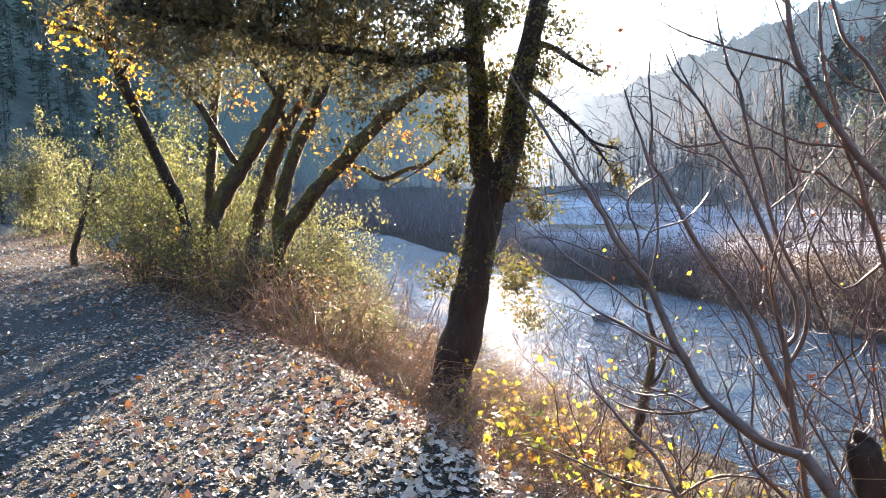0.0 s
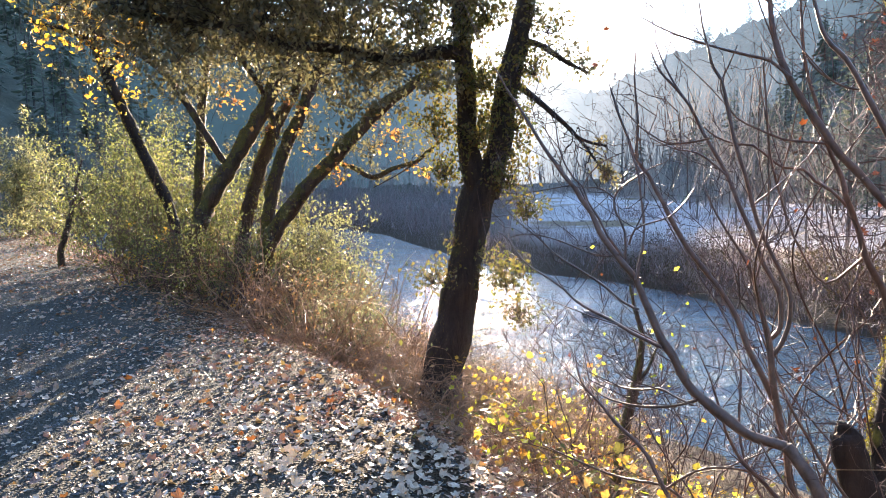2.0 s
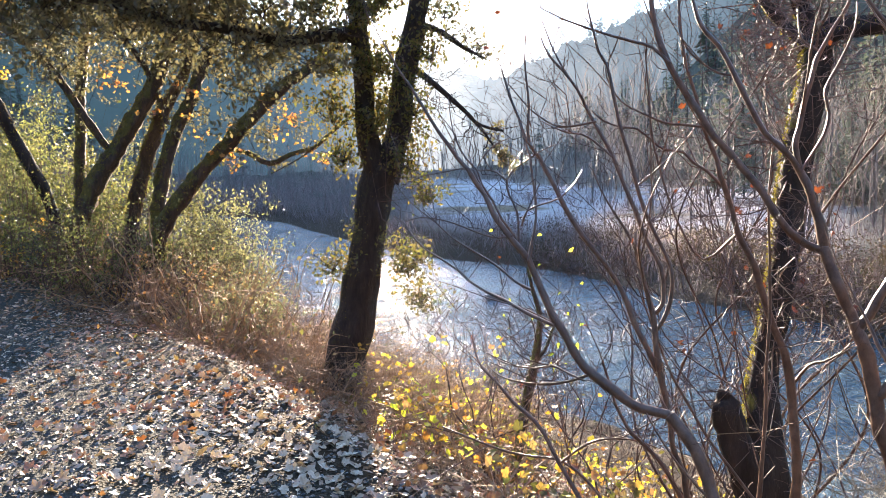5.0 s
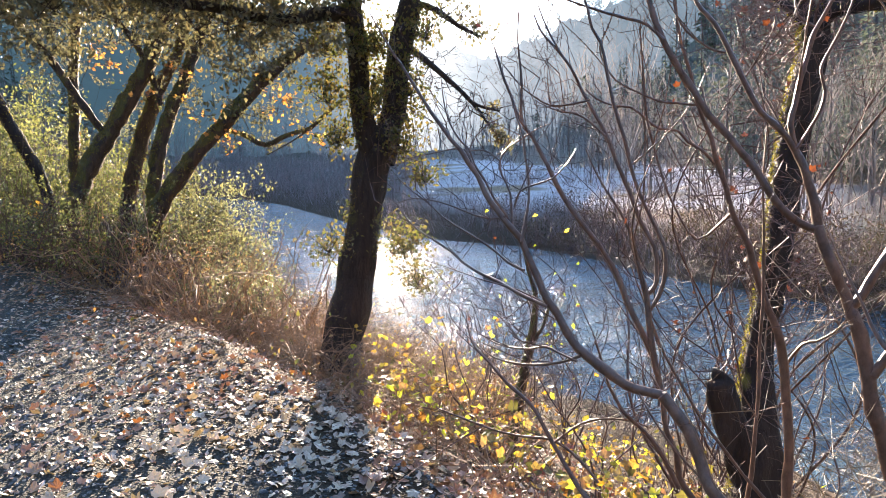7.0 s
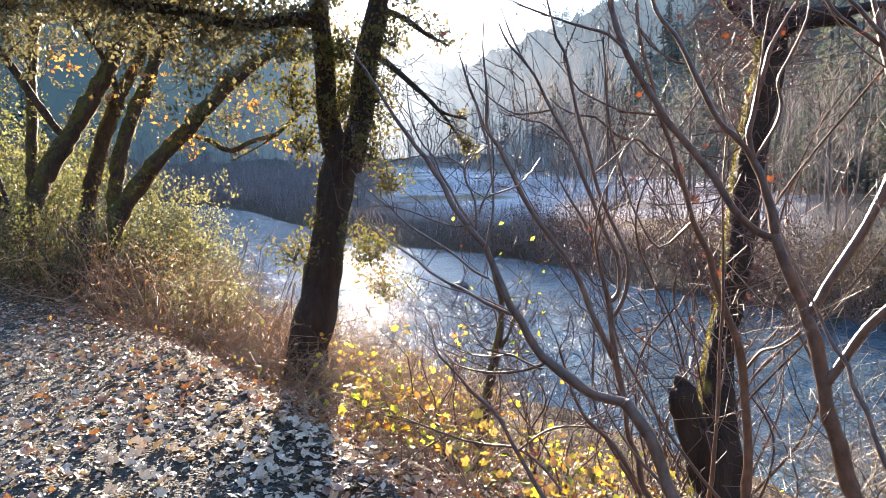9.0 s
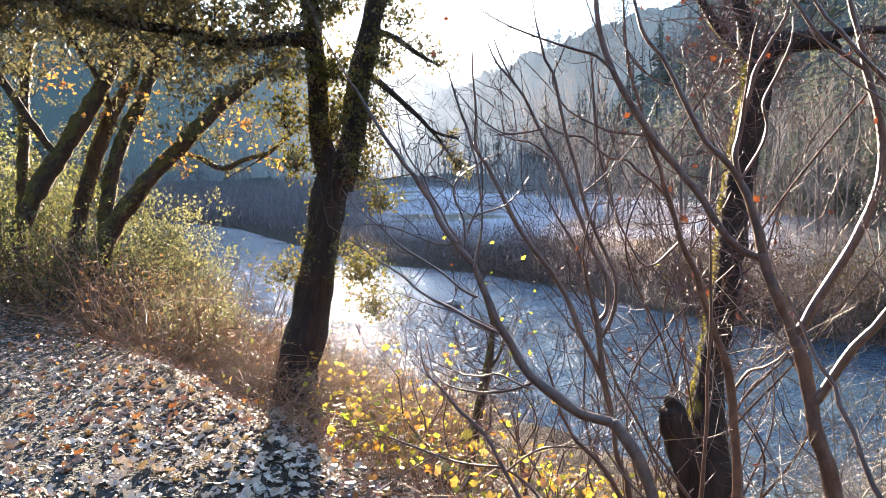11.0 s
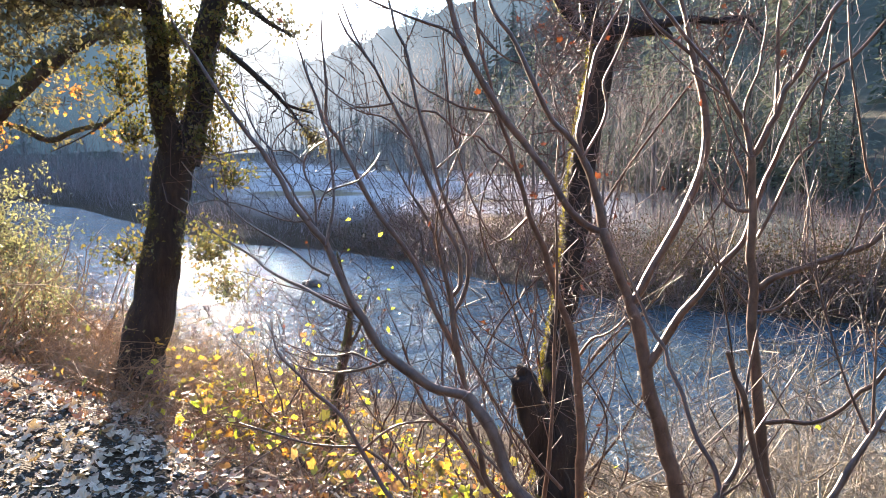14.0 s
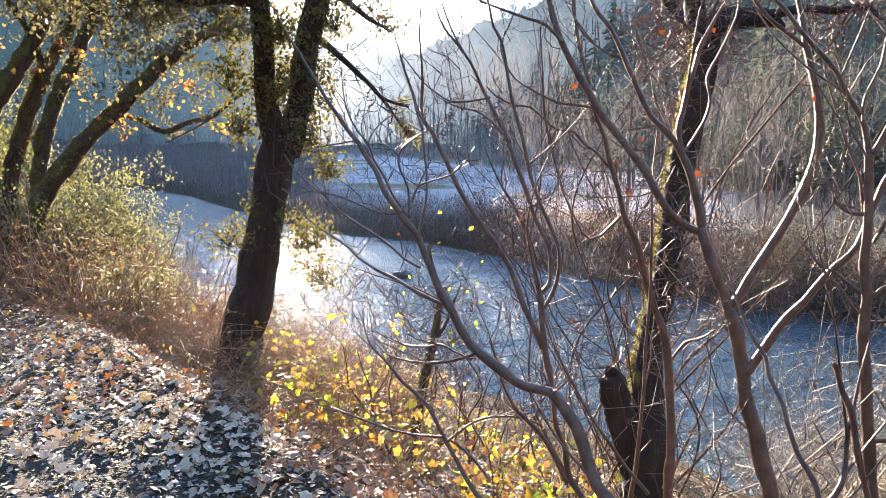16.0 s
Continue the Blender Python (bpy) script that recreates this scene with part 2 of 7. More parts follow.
def rooted(rows, deep=0.15):
    """Carry a limb's foot down into the ground."""
    p, q = np.array(rows[0]), np.array(rows[1])
    d = (p - q)[:3] / (np.linalg.norm((p - q)[:3]) + 1e-9)
    out = list(rows)
    if p[2] > ground_z(p[0], p[1]) + 0.25:
        k = 0.5 * min(0.6, p[2] - ground_z(p[0], p[1]))
        out = [(*(p[:3] + d * k), p[3] * 1.05)] + out
    x, y, z, r = out[0]
    g = ground_z(x, y) - deep
    return out if z <= g else [(x, y, g, r * 1.2)] + out


# ---- materials ----
def nodes_of(name):
    m = bpy.data.materials.new(name)
    m.use_nodes = True
    return m, m.node_tree, m.node_tree.nodes["Principled BSDF"]


def ramp(nt, cols, fac):
    n = nt.nodes.new("ShaderNodeValToRGB")
    e = n.color_ramp.elements
    while len(e) < len(cols):
        e.new(0.5)
    for i, c in enumerate(cols):
        e[i].position, e[i].color = i / (len(cols) - 1), (*c, 1)
    nt.links.new(fac, n.inputs[0])
    return n.outputs[0]


def noise_tex(nt, scale, detail=4, rough=0.6, where="Object", stretch=(1, 1, 1)):
    tc, mp, nz = nt.nodes.new("ShaderNodeTexCoord"), nt.nodes.new("ShaderNodeMapping"), nt.nodes.new("ShaderNodeTexNoise")
    mp.inputs["Scale"].default_value = stretch
    nz.inputs["Scale"].default_value, nz.inputs["Detail"].default_value, nz.inputs["Roughness"].default_value = scale, detail, rough
    nt.links.new(tc.outputs[where], mp.inputs[0])
    nt.links.new(mp.outputs[0], nz.inputs["Vector"])
    return nz.outputs["Fac"]


def mixed(nt, a, b, fac, blend="MIX"):
    n = nt.nodes.new("ShaderNodeMix")
    n.data_type, n.blend_type = "RGBA", blend
    for sock, v in ((n.inputs[6], a), (n.inputs[7], b), (n.inputs[0], fac)):
        if isinstance(v, (int, float)):
            sock.default_value = v
        elif isinstance(v, tuple):
            sock.default_value = (*v, 1)
        else:
            nt.links.new(v, sock)
    return n.outputs[2]


def stepped(nt, v, lo, hi):
    n = nt.nodes.new("ShaderNodeMapRange")
    n.inputs[1].default_value, n.inputs[2].default_value = lo, hi
    nt.links.new(v, n.inputs[0])
    return n.outputs[0]


def bumped(nt, bsdf, height_socket, strength, distance):
    n = nt.nodes.new("ShaderNodeBump")
    n.inputs["Strength"].default_value, n.inputs["Distance"].default_value = strength, distance
    nt.links.new(height_socket, n.inputs["Height"])
    nt.links.new(n.outputs[0], bsdf.inputs["Normal"])


def leaf_mat(name, cols, glow=0.45, rough=0.45, trans_gain=1.3, gloss=0.5, cool=0.6):
    """Leaf: gloss on top, light shining through."""
    m, nt, b = nodes_of(name)
    geo = nt.nodes.new("ShaderNodeNewGeometry")
    col = ramp(nt, cols, geo.outputs["Random Per Island"])
    col = mixed(nt, col, (0.35, 0.3, 0.25), stepped(nt, noise_tex(nt, 55.0, 3), 0.55, 0.95), "MULTIPLY")
    nt.links.new(col, b.inputs["Base Color"])
    b.inputs["Roughness"].default_value = rough
    b.inputs["Specular IOR Level"].default_value = gloss
    tr, mx = nt.nodes.new("ShaderNodeBsdfTranslucent"), nt.nodes.new("ShaderNodeMixShader")
    gain = mixed(nt, col, (trans_gain, trans_gain, trans_gain * cool), 1.0, "MULTIPLY")
    nt.links.new(gain, tr.inputs[0])
    mx.inputs[0].default_value = glow
    nt.links.new(b.outputs[0], mx.inputs[1])
    nt.links.new(tr.outputs[0], mx.inputs[2])
    nt.links.new(mx.outputs[0], nt.nodes["Material Output"].inputs[0])
    return m


def bark_mat(name, dark, pale, moss=None, moss_from=0.55, scale=14.0, rough=0.85, stretch=(1, 1, 0.25), bump=0.02):
    m, nt, b = nodes_of(name)
    fine, broad = noise_tex(nt, scale, 6, 0.7, stretch=stretch), noise_tex(nt, 2.5, 3)
    col = ramp(nt, [dark, tuple((p + q) / 2 for p, q in zip(dark, pale)), pale], stepped(nt, fine, 0.3, 0.75))
    col = mixed(nt, col, (0.55, 0.5, 0.48), stepped(nt, broad, 0.4, 0.8), "MULTIPLY")
    if moss:
        geo, sep = nt.nodes.new("ShaderNodeNewGeometry"), nt.nodes.new("ShaderNodeSeparateXYZ")
        nt.links.new(geo.outputs["Normal"], sep.inputs[0])
        west = nt.nodes.new("ShaderNodeMath")
        west.operation, west.inputs[1].default_value = "MULTIPLY_ADD", -0.22
        nt.links.new(sep.outputs[0], west.inputs[0])
        nt.links.new(noise_tex(nt, 5.0, 4), west.inputs[2])
        mask = stepped(nt, west.outputs[0], moss_from, moss_from + 0.12)
        green = ramp(nt, [tuple(0.45 * c for c in moss), moss], noise_tex(nt, 90.0, 3))
        col = mixed(nt, col, green, mask)
    nt.links.new(col, b.inputs["Base Color"])
    b.inputs["Roughness"].default_value = rough
    bumped(nt, b, fine, 1.0, bump)
    return m


OAK_BARK = bark_mat("oak_bark", (0.013, 0.009, 0.008), (0.062, 0.042, 0.033), (0.09, 0.08, 0.025), 0.74, 22.0, 0.8, (1, 1, 0.18), 0.05)
LEAN_BARK = bark_mat("mossy_brown_bark", (0.03, 0.022, 0.017), (0.13, 0.085, 0.06), (0.16, 0.15, 0.04), 0.52, 22.0, 0.8, (1, 1, 0.25), 0.05)
MOSS_BARK = bark_mat("moss_covered_bark", (0.013, 0.009, 0.008), (0.055, 0.038, 0.03), (0.26, 0.24, 0.035), 0.80)
VINE_BARK = bark_mat("smooth_grey_brown_bark", (0.078, 0.043, 0.031), (0.27, 0.165, 0.117), None, 0, 30.0, 0.42, (1, 1, 0.6), 0.003)
TWIG = bark_mat("twig", (0.062, 0.036, 0.03), (0.19, 0.118, 0.096), None, 0, 40.0, 0.66, (1, 1, 1), 0.002)
CANE = bark_mat("bramble_cane", (0.19, 0.105, 0.06), (0.52, 0.35, 0.21), None, 0, 9.0, 0.8, (1, 1, 1), 0.002)
DEAD_GRASS = bark_mat("dead_grass", (0.20, 0.15, 0.11), (0.42, 0.33, 0.25), None, 0, 30.0, 0.7, (1, 1, 1), 0.002)
PALE_TWIG = bark_mat("pale_twig", (0.17, 0.135, 0.09), (0.44, 0.36, 0.25), None, 0, 40.0, 0.65, (1, 1, 1), 0.002)
DRY_STEM = bark_mat("dry_stem", (0.20, 0.115, 0.062), (0.54, 0.37, 0.21), None, 0, 30.0, 0.7, (1, 1, 1), 0.002)
WILLOW = bark_mat("red_brown_willow_stem", (0.15, 0.095, 0.08), (0.31, 0.215, 0.19), None, 0, 6.0, 0.7, (1, 1, 1), 0.004)
GREY_TREE = leaf_mat("bare_grey_wood", [(0.15, 0.132, 0.122), (0.24, 0.212, 0.196), (0.18, 0.16, 0.148), (0.28, 0.25, 0.23)], 0.35, 0.8, 1.1, 0.2, 1.0)
MOSS = leaf_mat("dry_moss", [(0.07, 0.06, 0.025), (0.16, 0.14, 0.04), (0.24, 0.20, 0.06), (0.11, 0.08, 0.04)], 0.5, 0.8)
BRIGHT_MOSS = leaf_mat("bright_moss", [(0.20, 0.185, 0.03), (0.32, 0.28, 0.045), (0.12, 0.105, 0.03)], 0.4, 0.8)
OAK_LEAF = leaf_mat("oak_leaf", [(0.085, 0.085, 0.048), (0.13, 0.12, 0.064), (0.175, 0.145, 0.072), (0.105, 0.102, 0.055)], 0.38, 0.38, 1.25, 0.8, 0.85)
OAK_TRUNK_LEAF = leaf_mat("yellow_green_oak_leaf", [(0.075, 0.09, 0.025), (0.135, 0.13, 0.036), (0.19, 0.14, 0.048), (0.065, 0.082, 0.026), (0.155, 0.10, 0.042)], 0.38, 0.45, 1.15, 0.5, 0.75)
YELLOW_LEAF = leaf_mat("yellow_maple_leaf", [(0.45, 0.27, 0.04), (0.52, 0.37, 0.06), (0.45, 0.19, 0.06), (0.40, 0.35, 0.07), (0.32, 0.17, 0.06)], 0.44)
ORANGE_LEAF = leaf_mat("orange_leaf", [(0.42, 0.17, 0.06), (0.50, 0.27, 0.08), (0.33, 0.14, 0.07), (0.52, 0.34, 0.13)], 0.45)
BRAMBLE_LEAF = leaf_mat("withered_bramble_leaf", [(0.38, 0.17, 0.08), (0.48, 0.28, 0.12), (0.28, 0.13, 0.07), (0.40, 0.27, 0.14), (0.30, 0.24, 0.11)], 0.34)
RED_LEAF = leaf_mat("red_brown_leaf", [(0.18, 0.045, 0.026), (0.24, 0.07, 0.035), (0.14, 0.042, 0.028)], 0.18)
LIME_LEAF = leaf_mat("lime_leaf", [(0.42, 0.50, 0.06), (0.60, 0.58, 0.08), (0.30, 0.42, 0.06)], 0.6)
BUSH_LEAF = leaf_mat("evergreen_bush_leaf", [(0.068, 0.078, 0.028), (0.13, 0.142, 0.048), (0.235, 0.225, 0.08), (0.09, 0.10, 0.036)], 0.42, 0.34, 1.3, 0.5, 0.85)
PALE_LEAF = leaf_mat("pale_green_bush_leaf", [(0.08, 0.086, 0.04), (0.16, 0.162, 0.075), (0.28, 0.26, 0.118), (0.115, 0.115, 0.048)], 0.42, 0.34, 1.25, 0.5, 0.9)
DARK_LEAF = leaf_mat("dark_evergreen_leaf", [(0.028, 0.036, 0.024), (0.05, 0.055, 0.034), (0.075, 0.055, 0.038)], 0.22, 0.75, 1.1, 0.12)
BANK_LEAF = leaf_mat("brown_green_bank_leaf", [(0.05, 0.05, 0.034), (0.085, 0.066, 0.045), (0.12, 0.075, 0.052), (0.065, 0.06, 0.04)], 0.3, 0.7, 1.1, 0.15)
# dry-grass tan, lightened in place of the haze over the bar's far end
DRY_BRUSH = leaf_mat("haze_paled_dry_brush", [(0.36, 0.31, 0.27), (0.46, 0.40, 0.34), (0.30, 0.26, 0.23), (0.52, 0.46, 0.39)], 0.5, 0.8, 1.2, 0.2, 1.0)
RUSSET = leaf_mat("russet_fallen_leaf", [(0.34, 0.15, 0.08), (0.22, 0.11, 0.065), (0.44, 0.27, 0.16), (0.40, 0.15, 0.06), (0.18, 0.095, 0.06), (0.48, 0.35, 0.24)], 0.12, 0.42, 1.2, 0.8)
LITTER = leaf_mat("fallen_leaf", [(0.56, 0.42, 0.29), (0.36, 0.21, 0.125), (0.68, 0.55, 0.41), (0.29, 0.16, 0.095), (0.46, 0.32, 0.21), (0.62, 0.49, 0.35), (0.42, 0.19, 0.09), (0.35, 0.24, 0.15), (0.70, 0.57, 0.43)], 0.06, 0.34, 1.2, 1.0)
SCRUB = leaf_mat("leafless_scrub", [(0.15, 0.098, 0.09), (0.25, 0.18, 0.17), (0.33, 0.26, 0.255), (0.20, 0.135, 0.125), (0.37, 0.295, 0.285)], 0.42, 0.7, 1.1, 0.3, 1.0)
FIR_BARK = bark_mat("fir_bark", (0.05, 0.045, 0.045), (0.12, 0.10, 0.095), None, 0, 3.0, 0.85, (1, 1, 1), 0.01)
# needle green kept greyish and pale, standing in for distance haze
NEEDLES = leaf_mat("haze_paled_needles", [(0.085, 0.105, 0.085), (0.11, 0.13, 0.095), (0.095, 0.115, 0.09), (0.13, 0.14, 0.105)], 0.35, 0.6, 1.2, 0.25, 0.85)


# ---- limbs: x, y, z, radius ----
OAK = {}
OAK["trunk"] = [(-0.44, 6.05, -1.32, 0.2610), (-0.38, 6.09, -0.95, 0.2401), (-0.30, 6.14, -0.44, 0.2192), (-0.18, 6.19, 0.08, 0.2036), (-0.05, 6.25, 0.60, 0.1775), (0.04, 6.30, 1.12, 0.1722), (0.11, 6.34, 1.45, 0.1879)]
OAK["left_limb"] = [(0.09, 6.33, 1.37, 0.1305), (0.00, 6.33, 1.82, 0.1090), (-0.01, 6.34, 2.25, 0.1033), (-0.04, 6.35, 2.71, 0.0976), (-0.05, 6.36, 3.16, 0.0869), (-0.07, 6.38, 3.76, 0.0762), (-0.20, 6.41, 4.55, 0.0606)]
OAK["right_limb"] = [(0.13, 6.33, 1.37, 0.1409), (0.29, 6.42, 1.84, 0.1312), (0.36, 6.50, 2.26, 0.1319), (0.50, 6.59, 2.79, 0.1167), (0.60, 6.67, 3.22, 0.1066), (0.76, 6.78, 3.92, 0.0911), (0.97, 6.91, 4.84, 0.0700)]
OAK["left_bough"] = [(-0.05, 6.24, 2.66, 0.0758), (-0.33, 6.11, 2.63, 0.0645), (-0.61, 5.97, 2.55, 0.0535), (-0.89, 5.85, 2.60, 0.0477), (-1.15, 5.73, 2.64, 0.0421), (-1.49, 5.59, 2.66, 0.0367), (-1.86, 5.47, 2.78, 0.0315), (-2.26, 5.34, 2.81, 0.0242), (-2.64, 5.21, 2.87, 0.0172)]
OAK["right_bough"] = [(0.60, 7.19, 2.93, 0.0414), (0.74, 7.07, 2.86, 0.0374), (0.85, 6.96, 2.76, 0.0316), (0.95, 6.86, 2.66, 0.0258), (1.05, 6.77, 2.58, 0.0202), (1.15, 6.68, 2.51, 0.0110)]
OAK["drooping_bough"] = [(0.36, 7.19, 2.65, 0.0397), (0.45, 7.09, 2.52, 0.0379), (0.57, 6.97, 2.40, 0.0343), (0.71, 6.83, 2.26, 0.0308), (0.83, 6.71, 2.13, 0.0273), (0.94, 6.59, 2.00, 0.0223), (1.02, 6.49, 1.89, 0.0190), (1.13, 6.40, 1.83, 0.0157), (1.25, 6.30, 1.79, 0.0110)]
OAK["high_bough"] = [(-0.05, 6.39, 3.12, 0.0565), (-0.37, 6.21, 3.23, 0.0500), (-0.75, 6.01, 3.14, 0.0437), (-1.15, 5.83, 3.25, 0.0354), (-1.57, 5.63, 3.16, 0.0275), (-2.06, 5.45, 3.26, 0.0200), (-2.55, 5.24, 3.17, 0.0151)]
OAK["drooping_twig"] = [(0.96, 6.56, 1.98, 0.0211), (1.02, 6.50, 1.89, 0.0192), (1.09, 6.43, 1.79, 0.0153), (1.14, 6.37, 1.70, 0.0114), (1.21, 6.29, 1.58, 0.0076)]
LEAN_A = {}
LEAN_A["trunk"] = [(-4.37, 10.10, 0.28, 0.2154), (-3.96, 10.09, 1.18, 0.1875), (-3.53, 10.07, 1.88, 0.1770), (-3.15, 10.03, 2.45, 0.1666), (-2.86, 9.97, 2.93, 0.1400), (-2.57, 9.93, 3.47, 0.1140), (-2.21, 9.90, 4.16, 0.0885), (-1.93, 9.86, 4.84, 0.0597)]
LEAN_A["left_limb"] = [(-3.58, 10.09, 1.80, 0.0634), (-3.75, 10.01, 2.12, 0.0669), (-3.95, 9.93, 2.51, 0.0704), (-4.19, 9.86, 2.95, 0.0656), (-4.43, 9.77, 3.27, 0.0568), (-4.78, 9.67, 3.50, 0.0402), (-5.20, 9.57, 3.73, 0.0239)]
LEAN_B = {}
LEAN_B["trunk"] = [(-3.62, 10.33, 0.15, 0.1581), (-3.44, 10.36, 1.07, 0.1571), (-3.18, 10.39, 1.89, 0.1474), (-2.95, 10.38, 2.44, 0.1292), (-2.67, 10.37, 2.85, 0.1027), (-2.43, 10.37, 3.39, 0.0851), (-2.19, 10.38, 4.13, 0.0592)]
LEAN_C = {}
LEAN_C["trunk"] = [(-3.08, 9.96, 0.19, 0.1437), (-3.02, 10.02, 1.08, 0.1433), (-2.81, 10.08, 1.87, 0.1345), (-2.54, 10.12, 2.49, 0.1257), (-2.31, 10.16, 3.02, 0.1086), (-2.05, 10.20, 3.59, 0.0917), (-1.70, 10.25, 4.24, 0.0665), (-1.35, 10.31, 4.96, 0.0414)]
LEAN_C["left_limb"] = [(-2.81, 10.07, 2.20, 0.0502), (-2.88, 10.00, 2.61, 0.0580), (-3.02, 9.93, 3.01, 0.0533), (-3.21, 9.85, 3.32, 0.0487), (-3.33, 9.77, 3.63, 0.0402), (-3.41, 9.70, 4.00, 0.0278)]
LEAN_D = {}
LEAN_D["trunk"] = [(-3.05, 9.67, 0.31, 0.1804), (-2.68, 9.62, 1.01, 0.1618), (-2.31, 9.55, 1.44, 0.1515), (-1.92, 9.46, 1.81, 0.1415), (-1.54, 9.38, 2.20, 0.1317), (-1.13, 9.30, 2.56, 0.1145), (-0.69, 9.21, 2.82, 0.0902), (-0.34, 9.12, 3.07, 0.0666), (0.03, 9.04, 3.43, 0.0437)]
LEAN_D["low_bough"] = [(-1.89, 9.58, 1.82, 0.0473), (-1.60, 9.44, 1.73, 0.0433), (-1.31, 9.30, 1.59, 0.0524), (-1.02, 9.19, 1.70, 0.0420), (-0.71, 9.07, 1.77, 0.0382), (-0.55, 8.94, 1.89, 0.0313), (-0.32, 8.83, 2.06, 0.0247), (-0.13, 8.71, 2.17, 0.0151)]
LEAN_D["bough_twig"] = [(-0.72, 9.24, 1.78, 0.0154), (-0.94, 9.11, 1.63, 0.0119), (-1.12, 8.99, 1.53, 0.0101), (-1.25, 8.88, 1.46, 0.0083)]
LEAN_E = {}
LEAN_E["trunk"] = [(-4.54, 10.89, 0.27, 0.1206), (-4.47, 10.98, 1.10, 0.1114), (-4.40, 11.08, 2.21, 0.1114), (-4.28, 11.20, 3.32, 0.1021), (-4.14, 11.28, 4.15, 0.0835), (-4.01, 11.38, 5.16, 0.0557)]
MAPLE = {}
MAPLE["trunk"] = [(-4.66, 10.89, 0.28, 0.0928), (-4.87, 10.86, 1.21, 0.1012), (-5.11, 10.81, 1.85, 0.1002), (-5.39, 10.76, 2.62, 0.0993), (-5.62, 10.71, 3.24, 0.0984), (-5.76, 10.65, 3.72, 0.0886), (-6.01, 10.55, 3.96, 0.0659), (-6.30, 10.44, 4.02, 0.0478), (-6.54, 10.34, 4.10, 0.0258)]
MAPLE["upper_limb"] = [(-5.62, 10.54, 3.56, 0.0703), (-5.74, 10.47, 3.94, 0.0652), (-5.89, 10.38, 4.19, 0.0560), (-6.08, 10.30, 4.49, 0.0427), (-6.36, 10.22, 4.89, 0.0254)]
MAPLE["right_limb"] = [(-5.54, 10.52, 3.34, 0.0439), (-5.25, 10.43, 3.66, 0.0390), (-4.98, 10.35, 4.05, 0.0342), (-4.80, 10.28, 4.61, 0.0211)]
SAPL = {}
SAPL["trunk"] = [(-8.29, 13.53, 0.58, 0.0696), (-8.11, 13.59, 1.18, 0.0522), (-8.01, 13.64, 1.64, 0.0406), (-7.89, 13.70, 2.16, 0.0232)]
SAPL["limb"] = [(-8.11, 13.60, 1.20, 0.0348), (-7.80, 13.53, 1.40, 0.0288), (-7.48, 13.47, 1.60, 0.0171)]
SAPR = {}
SAPR["trunk"] = [(0.88, 4.44, -0.97, 0.0437), (0.92, 4.47, -0.78, 0.0418), (0.95, 4.50, -0.58, 0.0399), (1.00, 4.54, -0.35, 0.0399), (1.05, 4.58, -0.12, 0.0380), (1.11, 4.61, 0.08, 0.0340), (1.15, 4.64, 0.27, 0.0300), (1.17, 4.67, 0.43, 0.0221), (1.13, 4.70, 0.59, 0.0161), (1.10, 4.73, 0.75, 0.0100)]
SAPR["limb"] = [(1.12, 4.61, 0.10, 0.0180), (1.19, 4.62, 0.17, 0.0140), (1.24, 4.64, 0.27, 0.0120), (1.28, 4.66, 0.38, 0.0080)]
MOSSY = {}
MOSSY["trunk"] = [(1.91, 3.12, -0.42, 0.1305), (1.92, 3.14, -0.30, 0.1247), (1.94, 3.17, -0.18, 0.1157), (1.96, 3.20, -0.03, 0.0973), (1.97, 3.24, 0.15, 0.0820), (1.99, 3.28, 0.30, 0.0729), (2.02, 3.31, 0.45, 0.0668), (2.07, 3.33, 0.61, 0.0639), (2.10, 3.35, 0.73, 0.0641), (2.14, 3.38, 0.89, 0.0676), (2.19, 3.40, 1.05, 0.0711), (2.22, 3.43, 1.21, 0.0714), (2.26, 3.45, 1.37, 0.0717), (2.31, 3.48, 1.53, 0.0736), (2.35, 3.50, 1.69, 0.0755), (2.40, 3.53, 1.85, 0.0758), (2.43, 3.55, 1.99, 0.0727), (2.45, 3.56, 2.07, 0.0596)]
MOSSY["broken_stub"] = [(1.86, 3.10, -0.18, 0.0671), (1.84, 3.12, -0.08, 0.0670), (1.80, 3.15, 0.06, 0.0669), (1.78, 3.17, 0.15, 0.0653), (1.76, 3.18, 0.23, 0.0607), (1.76, 3.19, 0.26, 0.0485), (1.74, 3.19, 0.30, 0.0267)]
MOSSY["right_limb"] = [(2.44, 3.56, 2.04, 0.0596), (2.52, 3.51, 2.14, 0.0592), (2.61, 3.45, 2.14, 0.0572), (2.68, 3.40, 2.14, 0.0455), (2.73, 3.36, 2.11, 0.0291), (2.75, 3.33, 2.08, 0.0162)]
MOSSY["long_limb"] = [(2.66, 3.38, 2.14, 0.0258), (2.80, 3.26, 2.16, 0.0207), (2.92, 3.16, 2.14, 0.0173), (3.01, 3.07, 2.15, 0.0140), (3.04, 3.03, 2.11, 0.0093), (3.07, 2.98, 2.05, 0.0046)]
MOSSY["upper_limb"] = [(2.44, 3.56, 1.98, 0.0497), (2.44, 3.61, 2.16, 0.0433), (2.42, 3.66, 2.29, 0.0402), (2.42, 3.72, 2.46, 0.0371), (2.42, 3.78, 2.67, 0.0306)]
MOSSY["left_limb"] = [(2.43, 3.57, 2.03, 0.0298), (2.37, 3.63, 2.13, 0.0283), (2.31, 3.68, 2.21, 0.0267), (2.26, 3.74, 2.31, 0.0252), (2.23, 3.79, 2.41, 0.0236), (2.18, 3.87, 2.58, 0.0170)]
VA = {}
